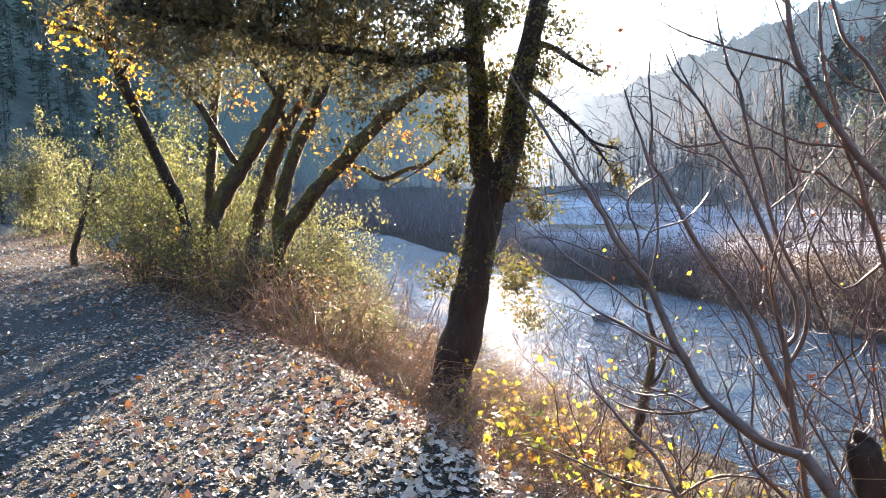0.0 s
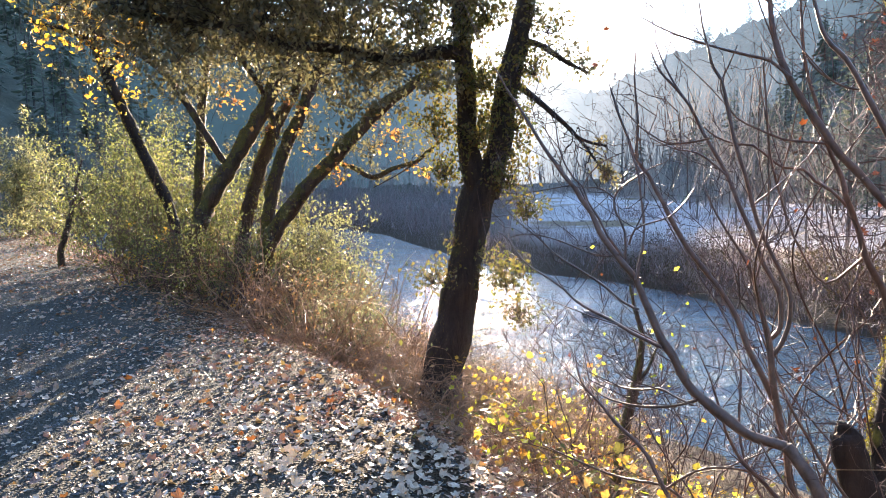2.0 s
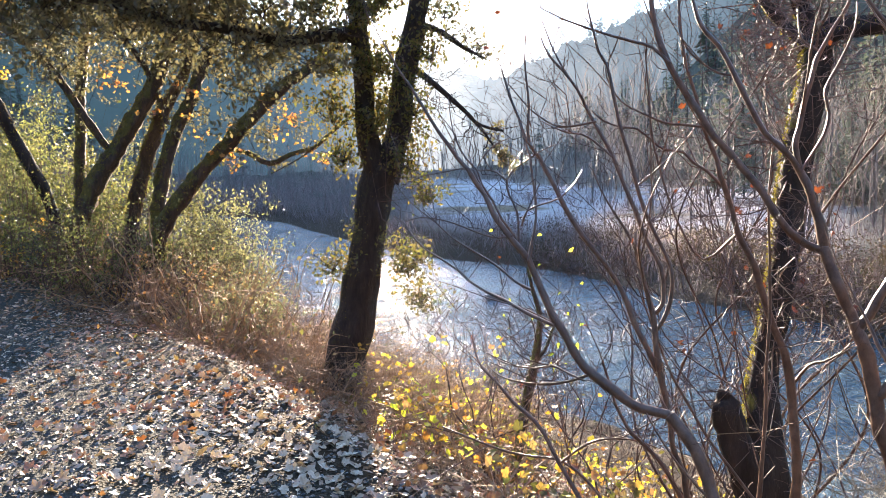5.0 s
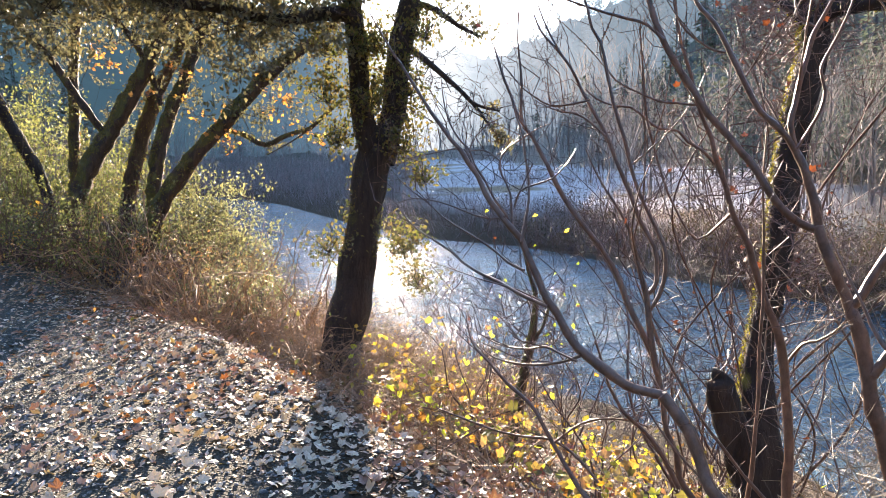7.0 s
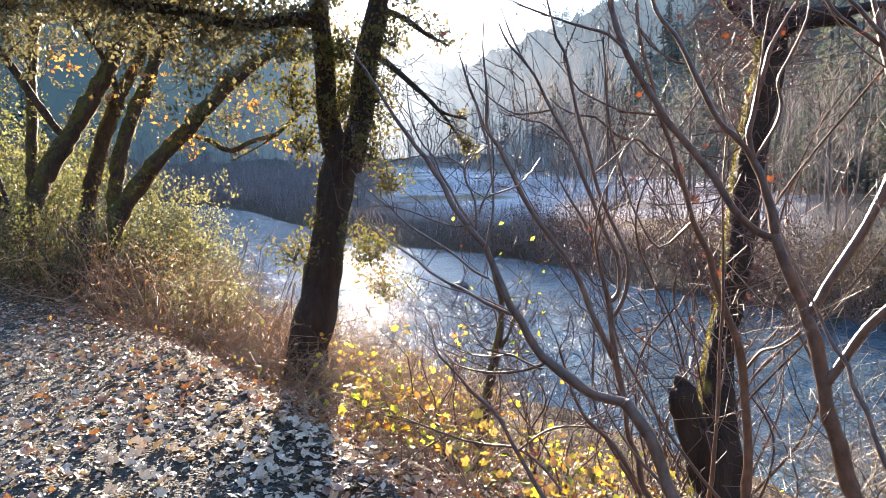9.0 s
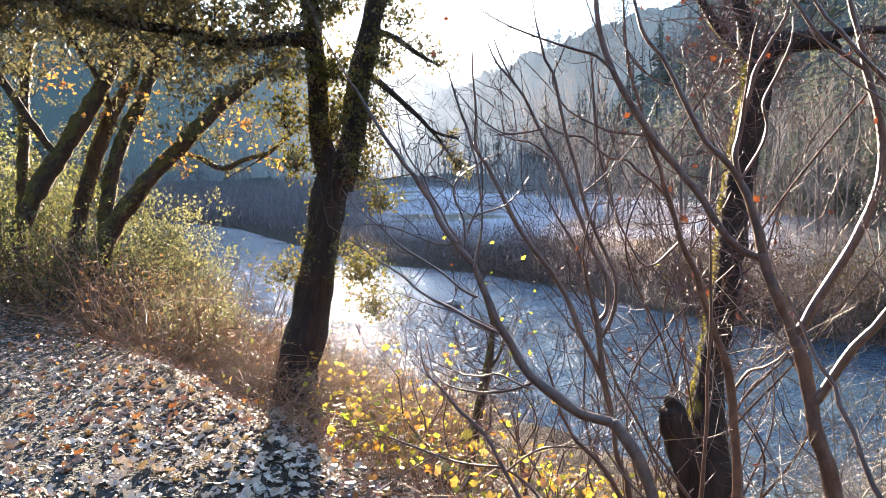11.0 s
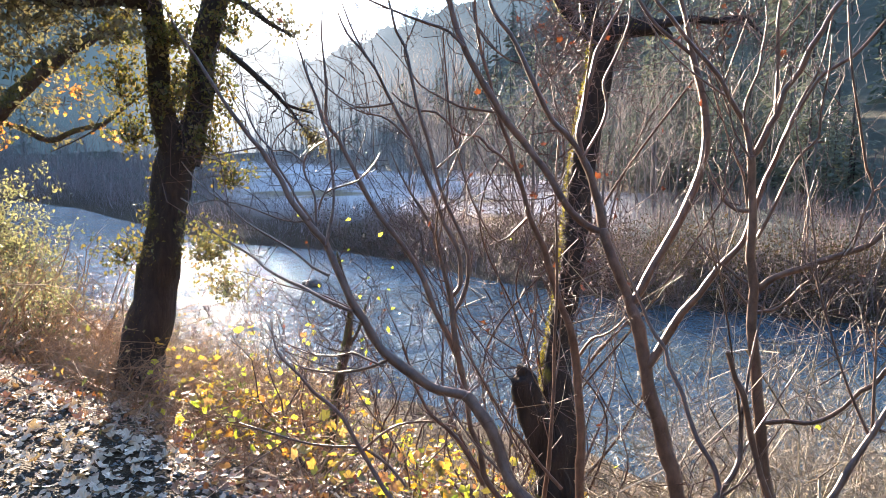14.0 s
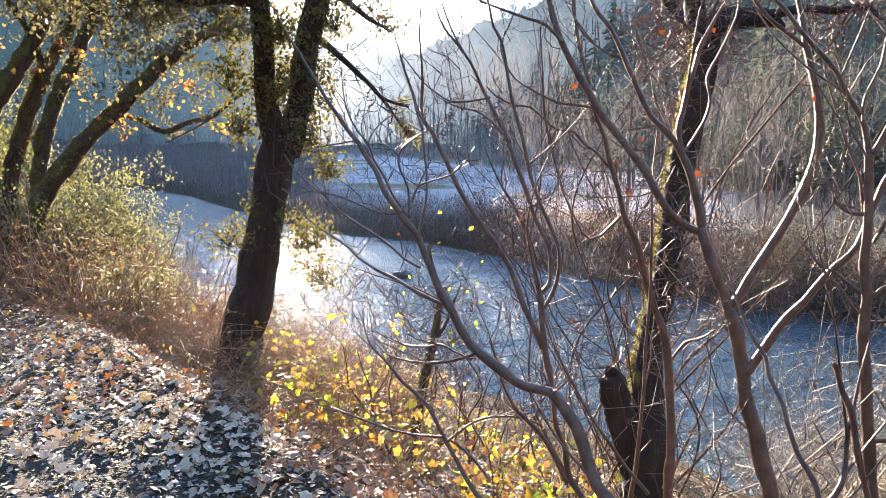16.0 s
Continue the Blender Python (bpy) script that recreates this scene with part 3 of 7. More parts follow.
VA["stem"] = [(0.98, 1.72, 0.47, 0.0215), (0.96, 1.74, 0.50, 0.0216), (0.95, 1.78, 0.56, 0.0218), (0.93, 1.82, 0.64, 0.0220), (0.90, 1.86, 0.70, 0.0213), (0.88, 1.88, 0.73, 0.0205)]
VA["left_branch"] = [(0.88, 1.88, 0.73, 0.0188), (0.81, 1.92, 0.74, 0.0181), (0.77, 1.95, 0.76, 0.0181), (0.72, 1.99, 0.80, 0.0182), (0.67, 2.03, 0.84, 0.0174), (0.64, 2.06, 0.89, 0.0158), (0.62, 2.08, 0.94, 0.0149), (0.59, 2.11, 0.99, 0.0141), (0.57, 2.14, 1.05, 0.0142), (0.55, 2.17, 1.11, 0.0134), (0.53, 2.20, 1.17, 0.0125), (0.50, 2.22, 1.21, 0.0117), (0.46, 2.26, 1.27, 0.0108), (0.43, 2.29, 1.32, 0.0109), (0.41, 2.32, 1.38, 0.0100), (0.38, 2.35, 1.43, 0.0100), (0.36, 2.37, 1.47, 0.0092), (0.33, 2.40, 1.51, 0.0083), (0.30, 2.42, 1.56, 0.0083), (0.27, 2.45, 1.61, 0.0074), (0.24, 2.48, 1.67, 0.0065), (0.21, 2.52, 1.73, 0.0065), (0.18, 2.55, 1.79, 0.0056), (0.16, 2.57, 1.82, 0.0047), (0.13, 2.60, 1.88, 0.0038)]
VA["low_shoot"] = [(0.59, 2.09, 0.97, 0.0079), (0.54, 2.14, 0.99, 0.0080), (0.50, 2.19, 1.01, 0.0072), (0.46, 2.25, 1.03, 0.0073), (0.41, 2.30, 1.05, 0.0065), (0.36, 2.36, 1.08, 0.0056), (0.33, 2.41, 1.11, 0.0047), (0.27, 2.48, 1.15, 0.0048), (0.22, 2.54, 1.18, 0.0039), (0.18, 2.59, 1.22, 0.0040), (0.15, 2.65, 1.27, 0.0030), (0.11, 2.70, 1.30, 0.0030)]
VA["second_shoot"] = [(0.53, 2.15, 1.08, 0.0062), (0.49, 2.21, 1.10, 0.0054), (0.46, 2.26, 1.13, 0.0055), (0.42, 2.33, 1.16, 0.0046), (0.37, 2.39, 1.19, 0.0047), (0.31, 2.48, 1.23, 0.0039), (0.26, 2.56, 1.28, 0.0039), (0.21, 2.63, 1.32, 0.0030), (0.16, 2.71, 1.37, 0.0031), (0.12, 2.77, 1.43, 0.0021)]
VA["curved_twig"] = [(0.49, 2.23, 1.25, 0.0045), (0.45, 2.27, 1.24, 0.0036), (0.40, 2.33, 1.25, 0.0037), (0.35, 2.40, 1.27, 0.0037), (0.29, 2.47, 1.29, 0.0029), (0.21, 2.55, 1.30, 0.0029), (0.15, 2.62, 1.28, 0.0020)]
VA["parallel_shoot"] = [(0.52, 2.20, 1.18, 0.0062), (0.50, 2.26, 1.25, 0.0054), (0.47, 2.31, 1.30, 0.0055), (0.45, 2.37, 1.36, 0.0056), (0.42, 2.42, 1.42, 0.0047), (0.41, 2.46, 1.47, 0.0048), (0.38, 2.51, 1.51, 0.0039), (0.35, 2.56, 1.58, 0.0039), (0.34, 2.62, 1.66, 0.0030), (0.34, 2.68, 1.75, 0.0020)]
VA["upright_shoot"] = [(0.53, 2.18, 1.17, 0.0071), (0.55, 2.21, 1.23, 0.0063), (0.57, 2.24, 1.30, 0.0055), (0.58, 2.28, 1.37, 0.0055), (0.58, 2.32, 1.44, 0.0047), (0.58, 2.35, 1.51, 0.0047), (0.57, 2.40, 1.58, 0.0038), (0.56, 2.45, 1.66, 0.0029)]
VA["zigzag_twig"] = [(0.51, 2.23, 1.21, 0.0054), (0.52, 2.29, 1.32, 0.0046), (0.50, 2.33, 1.38, 0.0046), (0.50, 2.36, 1.43, 0.0047), (0.53, 2.37, 1.47, 0.0038), (0.58, 2.38, 1.50, 0.0038), (0.63, 2.38, 1.53, 0.0029), (0.68, 2.38, 1.55, 0.0019)]
VA["hooked_twig"] = [(0.49, 2.30, 1.43, 0.0036), (0.46, 2.34, 1.46, 0.0037), (0.43, 2.37, 1.47, 0.0037), (0.40, 2.40, 1.47, 0.0028), (0.43, 2.42, 1.52, 0.0028), (0.48, 2.44, 1.56, 0.0029), (0.53, 2.45, 1.58, 0.0019)]
VA["cross_twig"] = [(0.52, 2.23, 1.28, 0.0045), (0.54, 2.23, 1.33, 0.0045), (0.59, 2.23, 1.35, 0.0036), (0.65, 2.22, 1.37, 0.0036), (0.70, 2.22, 1.42, 0.0027), (0.73, 2.23, 1.46, 0.0018)]
VA["under_twig"] = [(0.67, 2.00, 0.83, 0.0069), (0.64, 2.05, 0.80, 0.0053), (0.60, 2.09, 0.78, 0.0053), (0.56, 2.15, 0.76, 0.0054), (0.51, 2.21, 0.75, 0.0046), (0.46, 2.27, 0.75, 0.0038), (0.43, 2.32, 0.76, 0.0029), (0.40, 2.37, 0.79, 0.0019)]
VA["lower_twig"] = [(0.66, 2.01, 0.81, 0.0043), (0.62, 2.08, 0.82, 0.0044), (0.59, 2.12, 0.83, 0.0045), (0.55, 2.17, 0.81, 0.0036), (0.50, 2.23, 0.80, 0.0037), (0.46, 2.29, 0.80, 0.0028), (0.43, 2.34, 0.81, 0.0029), (0.40, 2.38, 0.83, 0.0019)]
VA["side_twig"] = [(0.36, 2.38, 1.48, 0.0037), (0.31, 2.45, 1.47, 0.0028), (0.26, 2.52, 1.46, 0.0029), (0.21, 2.58, 1.45, 0.0020), (0.18, 2.63, 1.43, 0.0020)]
VH = {}
VH["stem"] = [(0.98, 1.87, 0.39, 0.0133), (0.95, 1.91, 0.45, 0.0125), (0.95, 1.93, 0.52, 0.0117), (0.93, 1.96, 0.58, 0.0108), (0.93, 1.98, 0.65, 0.0109), (0.93, 2.01, 0.71, 0.0118)]
VH["left_branch"] = [(0.93, 2.01, 0.71, 0.0109), (0.92, 2.04, 0.80, 0.0119), (0.88, 2.08, 0.91, 0.0111), (0.86, 2.11, 0.97, 0.0111), (0.85, 2.13, 1.02, 0.0111), (0.83, 2.16, 1.08, 0.0103), (0.80, 2.19, 1.14, 0.0103), (0.78, 2.21, 1.17, 0.0103), (0.74, 2.24, 1.23, 0.0104), (0.71, 2.28, 1.29, 0.0104), (0.68, 2.31, 1.36, 0.0095), (0.66, 2.33, 1.41, 0.0095), (0.64, 2.36, 1.46, 0.0086), (0.62, 2.38, 1.51, 0.0086), (0.60, 2.40, 1.54, 0.0077), (0.59, 2.42, 1.59, 0.0067), (0.60, 2.44, 1.69, 0.0058), (0.60, 2.47, 1.78, 0.0049), (0.60, 2.49, 1.86, 0.0039), (0.61, 2.51, 1.95, 0.0029)]
VH["fork_twig"] = [(0.60, 2.39, 1.54, 0.0067), (0.58, 2.42, 1.58, 0.0067), (0.57, 2.47, 1.65, 0.0058), (0.55, 2.52, 1.73, 0.0049), (0.54, 2.55, 1.79, 0.0050), (0.53, 2.59, 1.85, 0.0030)]
VH["middle_branch"] = [(0.92, 2.01, 0.75, 0.0128), (0.91, 2.04, 0.86, 0.0119), (0.91, 2.06, 0.94, 0.0119), (0.91, 2.08, 1.00, 0.0110), (0.90, 2.10, 1.06, 0.0092), (0.89, 2.12, 1.13, 0.0083), (0.88, 2.14, 1.19, 0.0065), (0.85, 2.16, 1.26, 0.0056), (0.82, 2.19, 1.32, 0.0046), (0.79, 2.22, 1.39, 0.0037), (0.77, 2.25, 1.46, 0.0028)]
VH["right_branch"] = [(0.91, 2.08, 0.99, 0.0092), (0.94, 2.08, 1.02, 0.0092), (0.95, 2.09, 1.06, 0.0083), (0.95, 2.11, 1.14, 0.0084), (0.92, 2.15, 1.22, 0.0084), (0.90, 2.19, 1.31, 0.0085), (0.87, 2.23, 1.41, 0.0076), (0.85, 2.27, 1.50, 0.0076), (0.82, 2.31, 1.58, 0.0077), (0.79, 2.35, 1.66, 0.0067), (0.76, 2.38, 1.74, 0.0058), (0.72, 2.42, 1.81, 0.0058), (0.68, 2.46, 1.87, 0.0039), (0.66, 2.49, 1.94, 0.0029)]
VH["outer_branch"] = [(0.91, 2.07, 0.93, 0.0083), (0.94, 2.07, 0.97, 0.0083), (0.97, 2.08, 1.03, 0.0083), (0.98, 2.09, 1.10, 0.0074), (0.98, 2.11, 1.15, 0.0075), (0.95, 2.15, 1.24, 0.0075), (0.92, 2.20, 1.35, 0.0076), (0.90, 2.25, 1.50, 0.0076), (0.88, 2.29, 1.61, 0.0067), (0.87, 2.33, 1.73, 0.0068), (0.86, 2.36, 1.82, 0.0058), (0.84, 2.39, 1.87, 0.0058), (0.83, 2.41, 1.94, 0.0049), (0.82, 2.44, 2.02, 0.0039)]
VH["sky_twig"] = [(0.74, 2.37, 1.76, 0.0048), (0.72, 2.42, 1.82, 0.0039), (0.70, 2.47, 1.89, 0.0039), (0.69, 2.51, 1.95, 0.0030), (0.68, 2.55, 2.01, 0.0020)]
VH["leaning_twig"] = [(0.79, 2.27, 1.62, 0.0047), (0.74, 2.31, 1.61, 0.0047), (0.68, 2.35, 1.61, 0.0038), (0.64, 2.39, 1.64, 0.0038), (0.60, 2.43, 1.68, 0.0029), (0.57, 2.47, 1.73, 0.0029), (0.54, 2.51, 1.78, 0.0020)]
VH["low_twig"] = [(0.83, 2.23, 1.50, 0.0047), (0.80, 2.30, 1.55, 0.0048), (0.77, 2.35, 1.58, 0.0039), (0.73, 2.39, 1.59, 0.0039), (0.70, 2.45, 1.61, 0.0030), (0.66, 2.50, 1.64, 0.0020)]
VB = {}
VB["stem"] = [(1.50, 1.66, 0.40, 0.0284), (1.50, 1.68, 0.47, 0.0285), (1.49, 1.71, 0.53, 0.0278), (1.48, 1.73, 0.61, 0.0270), (1.47, 1.76, 0.68, 0.0271), (1.47, 1.79, 0.77, 0.0255), (1.47, 1.82, 0.86, 0.0247), (1.46, 1.84, 0.92, 0.0239), (1.45, 1.86, 0.96, 0.0230)]
VB["left_fork"] = [(1.45, 1.86, 0.96, 0.0212), (1.44, 1.88, 1.01, 0.0203), (1.42, 1.90, 1.07, 0.0204), (1.41, 1.92, 1.12, 0.0195), (1.40, 1.94, 1.17, 0.0196), (1.40, 1.95, 1.20, 0.0187)]
VB["left_branch"] = [(1.40, 1.95, 1.19, 0.0159), (1.36, 1.98, 1.21, 0.0150), (1.32, 2.01, 1.25, 0.0151), (1.29, 2.04, 1.31, 0.0151), (1.27, 2.07, 1.37, 0.0142), (1.23, 2.11, 1.44, 0.0143), (1.20, 2.15, 1.50, 0.0144), (1.16, 2.18, 1.56, 0.0135), (1.13, 2.21, 1.63, 0.0135), (1.10, 2.25, 1.70, 0.0136), (1.07, 2.28, 1.77, 0.0137), (1.05, 2.31, 1.84, 0.0127), (1.04, 2.34, 1.90, 0.0128), (1.03, 2.37, 1.99, 0.0118), (1.03, 2.39, 2.07, 0.0109)]
VB["middle_branch"] = [(1.40, 1.95, 1.19, 0.0178), (1.40, 1.97, 1.26, 0.0178), (1.39, 1.99, 1.32, 0.0169), (1.38, 2.01, 1.39, 0.0160), (1.37, 2.03, 1.43, 0.0142), (1.35, 2.04, 1.47, 0.0132), (1.32, 2.07, 1.52, 0.0123), (1.29, 2.10, 1.56, 0.0114), (1.26, 2.13, 1.64, 0.0114), (1.24, 2.15, 1.70, 0.0115), (1.22, 2.18, 1.77, 0.0105), (1.19, 2.21, 1.85, 0.0096), (1.16, 2.24, 1.90, 0.0087), (1.14, 2.26, 1.95, 0.0077), (1.13, 2.28, 2.02, 0.0068)]
VB["upper_branch"] = [(1.37, 2.03, 1.43, 0.0113), (1.36, 2.05, 1.51, 0.0114), (1.38, 2.06, 1.57, 0.0105), (1.40, 2.07, 1.64, 0.0095), (1.43, 2.08, 1.72, 0.0096), (1.45, 2.09, 1.78, 0.0086), (1.47, 2.09, 1.82, 0.0077), (1.51, 2.09, 1.89, 0.0067), (1.55, 2.09, 1.95, 0.0058), (1.57, 2.10, 2.01, 0.0048)]
VB["forked_twig"] = [(1.47, 2.10, 1.81, 0.0048), (1.44, 2.13, 1.84, 0.0048), (1.43, 2.15, 1.88, 0.0039), (1.44, 2.18, 1.96, 0.0029)]
VB["white_twig"] = [(1.36, 2.01, 1.44, 0.0056), (1.40, 2.01, 1.50, 0.0056), (1.43, 2.01, 1.55, 0.0056), (1.45, 2.02, 1.61, 0.0056), (1.44, 2.03, 1.67, 0.0057), (1.46, 2.04, 1.71, 0.0057), (1.50, 2.04, 1.78, 0.0047), (1.54, 2.04, 1.87, 0.0038), (1.56, 2.06, 1.95, 0.0029)]
VB["right_branch"] = [(1.45, 1.86, 0.96, 0.0184), (1.48, 1.85, 1.01, 0.0166), (1.52, 1.85, 1.08, 0.0166), (1.57, 1.85, 1.15, 0.0166), (1.62, 1.84, 1.24, 0.0166), (1.67, 1.84, 1.33, 0.0167), (1.70, 1.84, 1.41, 0.0167), (1.72, 1.85, 1.51, 0.0167), (1.72, 1.87, 1.60, 0.0158), (1.71, 1.89, 1.69, 0.0149), (1.70, 1.91, 1.76, 0.0130), (1.69, 1.93, 1.86, 0.0103), (1.68, 1.95, 1.94, 0.0093), (1.67, 1.97, 2.02, 0.0084)]
VB["crossing_branch"] = [(1.47, 1.78, 0.78, 0.0163), (1.52, 1.77, 0.87, 0.0153), (1.56, 1.75, 0.95, 0.0153), (1.61, 1.73, 1.01, 0.0143), (1.66, 1.71, 1.09, 0.0134), (1.70, 1.69, 1.14, 0.0115), (1.73, 1.68, 1.18, 0.0097), (1.76, 1.68, 1.26, 0.0097), (1.79, 1.67, 1.36, 0.0088), (1.82, 1.66, 1.43, 0.0079), (1.83, 1.65, 1.48, 0.0070), (1.86, 1.64, 1.56, 0.0061), (1.90, 1.63, 1.64, 0.0052), (1.92, 1.62, 1.68, 0.0043), (1.94, 1.62, 1.73, 0.0034), (1.95, 1.61, 1.83, 0.0026), (1.96, 1.61, 1.90, 0.0017)]
VB["top_branch"] = [(1.70, 1.91, 1.76, 0.0084), (1.65, 1.94, 1.81, 0.0084), (1.61, 1.98, 1.86, 0.0075), (1.58, 2.01, 1.92, 0.0075), (1.56, 2.03, 1.97, 0.0066), (1.54, 2.05, 2.01, 0.0057)]
VB["sky_branch"] = [(1.05, 2.28, 1.81, 0.0077), (1.01, 2.33, 1.87, 0.0068), (0.96, 2.38, 1.90, 0.0069), (0.90, 2.43, 1.93, 0.0060), (0.83, 2.49, 1.97, 0.0050), (0.77, 2.55, 2.01, 0.0041)]
VB["bowed_twig"] = [(1.13, 2.21, 1.59, 0.0058), (1.08, 2.24, 1.60, 0.0049), (1.03, 2.27, 1.61, 0.0049), (0.96, 2.31, 1.65, 0.0039), (0.91, 2.35, 1.69, 0.0039), (0.88, 2.38, 1.75, 0.0039), (0.87, 2.40, 1.81, 0.0030), (0.90, 2.41, 1.87, 0.0030), (0.93, 2.41, 1.94, 0.0020)]
VB["joined_twig"] = [(1.21, 2.17, 1.75, 0.0048), (1.18, 2.19, 1.76, 0.0048), (1.14, 2.21, 1.79, 0.0048), (1.11, 2.24, 1.83, 0.0048), (1.08, 2.26, 1.89, 0.0038), (1.08, 2.28, 1.96, 0.0029)]
VD = {}
VD["stem"] = [(1.33, 1.94, 0.29, 0.0195), (1.34, 1.96, 0.39, 0.0176), (1.35, 1.97, 0.50, 0.0176), (1.35, 2.00, 0.64, 0.0176), (1.35, 2.02, 0.75, 0.0167), (1.34, 2.04, 0.85, 0.0157), (1.32, 2.07, 0.93, 0.0147), (1.30, 2.09, 1.01, 0.0138), (1.29, 2.11, 1.07, 0.0138), (1.28, 2.12, 1.13, 0.0128), (1.26, 2.14, 1.18, 0.0118), (1.24, 2.16, 1.24, 0.0118), (1.23, 2.18, 1.31, 0.0109), (1.22, 2.20, 1.37, 0.0109), (1.20, 2.21, 1.43, 0.0099), (1.20, 2.23, 1.48, 0.0099), (1.18, 2.25, 1.54, 0.0089), (1.16, 2.26, 1.60, 0.0079), (1.15, 2.29, 1.70, 0.0070), (1.13, 2.32, 1.80, 0.0070), (1.12, 2.34, 1.90, 0.0060), (1.12, 2.36, 2.01, 0.0050)]
VD["arching_branch"] = [(1.21, 2.22, 1.39, 0.0070), (1.18, 2.26, 1.44, 0.0060), (1.15, 2.30, 1.47, 0.0061), (1.13, 2.34, 1.51, 0.0061), (1.08, 2.38, 1.52, 0.0051), (1.05, 2.41, 1.55, 0.0052), (1.01, 2.46, 1.60, 0.0052), (0.96, 2.50, 1.61, 0.0042), (0.91, 2.55, 1.64, 0.0042), (0.88, 2.59, 1.68, 0.0032)]
VD["dark_twig"] = [(1.25, 2.18, 1.23, 0.0070), (1.15, 2.22, 1.14, 0.0050), (1.09, 2.27, 1.25, 0.0050), (1.07, 2.30, 1.32, 0.0050), (1.05, 2.33, 1.42, 0.0050), (1.03, 2.37, 1.56, 0.0051), (1.03, 2.40, 1.70, 0.0041), (1.03, 2.44, 1.88, 0.0031)]
VD["side_twig"] = [(1.37, 2.04, 0.74, 0.0069), (1.39, 1.99, 0.82, 0.0058), (1.41, 1.95, 0.84, 0.0048), (1.43, 1.90, 0.88, 0.0038), (1.44, 1.87, 0.92, 0.0028)]
VI = {}
VI["stem"] = [(1.17, 1.91, 0.34, 0.0093), (1.19, 1.92, 0.43, 0.0084), (1.21, 1.94, 0.56, 0.0075), (1.23, 1.96, 0.69, 0.0075), (1.24, 1.98, 0.81, 0.0066), (1.26, 2.00, 0.96, 0.0066), (1.27, 2.02, 1.07, 0.0057), (1.28, 2.04, 1.17, 0.0048), (1.29, 2.07, 1.34, 0.0038), (1.31, 2.09, 1.51, 0.0029)]
VC = {}
VC["stem"] = [(1.58, 1.39, 0.52, 0.0190), (1.58, 1.41, 0.58, 0.0190), (1.58, 1.42, 0.68, 0.0191), (1.58, 1.44, 0.77, 0.0183), (1.58, 1.46, 0.88, 0.0175), (1.58, 1.48, 0.97, 0.0167), (1.59, 1.49, 1.07, 0.0160), (1.59, 1.51, 1.16, 0.0152), (1.60, 1.52, 1.25, 0.0144), (1.61, 1.54, 1.35, 0.0136), (1.61, 1.55, 1.44, 0.0128)]
VC["fork_left"] = [(1.61, 1.55, 1.44, 0.0112), (1.61, 1.57, 1.50, 0.0104), (1.60, 1.58, 1.54, 0.0096), (1.57, 1.60, 1.60, 0.0088), (1.55, 1.62, 1.66, 0.0081), (1.51, 1.65, 1.72, 0.0081), (1.48, 1.68, 1.77, 0.0073), (1.44, 1.70, 1.83, 0.0073), (1.41, 1.72, 1.87, 0.0065), (1.39, 1.75, 1.93, 0.0057)]
VC["fork_right"] = [(1.62, 1.55, 1.44, 0.0112), (1.64, 1.54, 1.48, 0.0112), (1.66, 1.54, 1.52, 0.0104), (1.68, 1.53, 1.56, 0.0096), (1.70, 1.53, 1.62, 0.0095), (1.74, 1.52, 1.67, 0.0095), (1.76, 1.51, 1.73, 0.0095), (1.79, 1.50, 1.78, 0.0087), (1.81, 1.49, 1.83, 0.0087), (1.85, 1.48, 1.88, 0.0079), (1.87, 1.48, 1.92, 0.0071)]
VC["upright_branch"] = [(1.67, 1.53, 1.56, 0.0063), (1.68, 1.54, 1.63, 0.0063), (1.69, 1.55, 1.71, 0.0056), (1.69, 1.56, 1.81, 0.0056), (1.71, 1.57, 1.89, 0.0048), (1.72, 1.57, 1.93, 0.0040)]
VC["right_branch"] = [(1.60, 1.49, 1.07, 0.0120), (1.62, 1.47, 1.10, 0.0119), (1.65, 1.45, 1.12, 0.0118), (1.70, 1.42, 1.14, 0.0118), (1.74, 1.40, 1.16, 0.0109), (1.78, 1.37, 1.18, 0.0100), (1.81, 1.34, 1.20, 0.0100), (1.84, 1.32, 1.23, 0.0092), (1.87, 1.31, 1.27, 0.0091), (1.89, 1.29, 1.31, 0.0090), (1.92, 1.26, 1.35, 0.0075), (1.96, 1.24, 1.40, 0.0059)]
VC["curved_twig"] = [(1.59, 1.48, 1.01, 0.0064), (1.62, 1.45, 1.02, 0.0055), (1.65, 1.43, 1.05, 0.0047), (1.67, 1.41, 1.09, 0.0047), (1.68, 1.39, 1.11, 0.0039), (1.70, 1.38, 1.15, 0.0031)]
VC["low_branch"] = [(1.58, 1.42, 0.71, 0.0079), (1.63, 1.39, 0.72, 0.0071), (1.66, 1.36, 0.72, 0.0070), (1.70, 1.34, 0.73, 0.0070), (1.74, 1.31, 0.77, 0.0069), (1.77, 1.29, 0.82, 0.0069), (1.79, 1.27, 0.84, 0.0068), (1.81, 1.25, 0.89, 0.0068), (1.83, 1.24, 0.92, 0.0060), (1.85, 1.22, 0.93, 0.0060), (1.89, 1.19, 0.94, 0.0044)]
VC["broken_twig"] = [(1.83, 1.24, 0.92, 0.0045), (1.79, 1.24, 0.95, 0.0037), (1.74, 1.25, 1.00, 0.0029), (1.73, 1.25, 1.02, 0.0022)]
VC["left_twig"] = [(1.59, 1.50, 1.08, 0.0056), (1.57, 1.53, 1.10, 0.0048), (1.55, 1.56, 1.13, 0.0041), (1.52, 1.59, 1.15, 0.0041), (1.51, 1.61, 1.18, 0.0033), (1.49, 1.64, 1.21, 0.0025)]
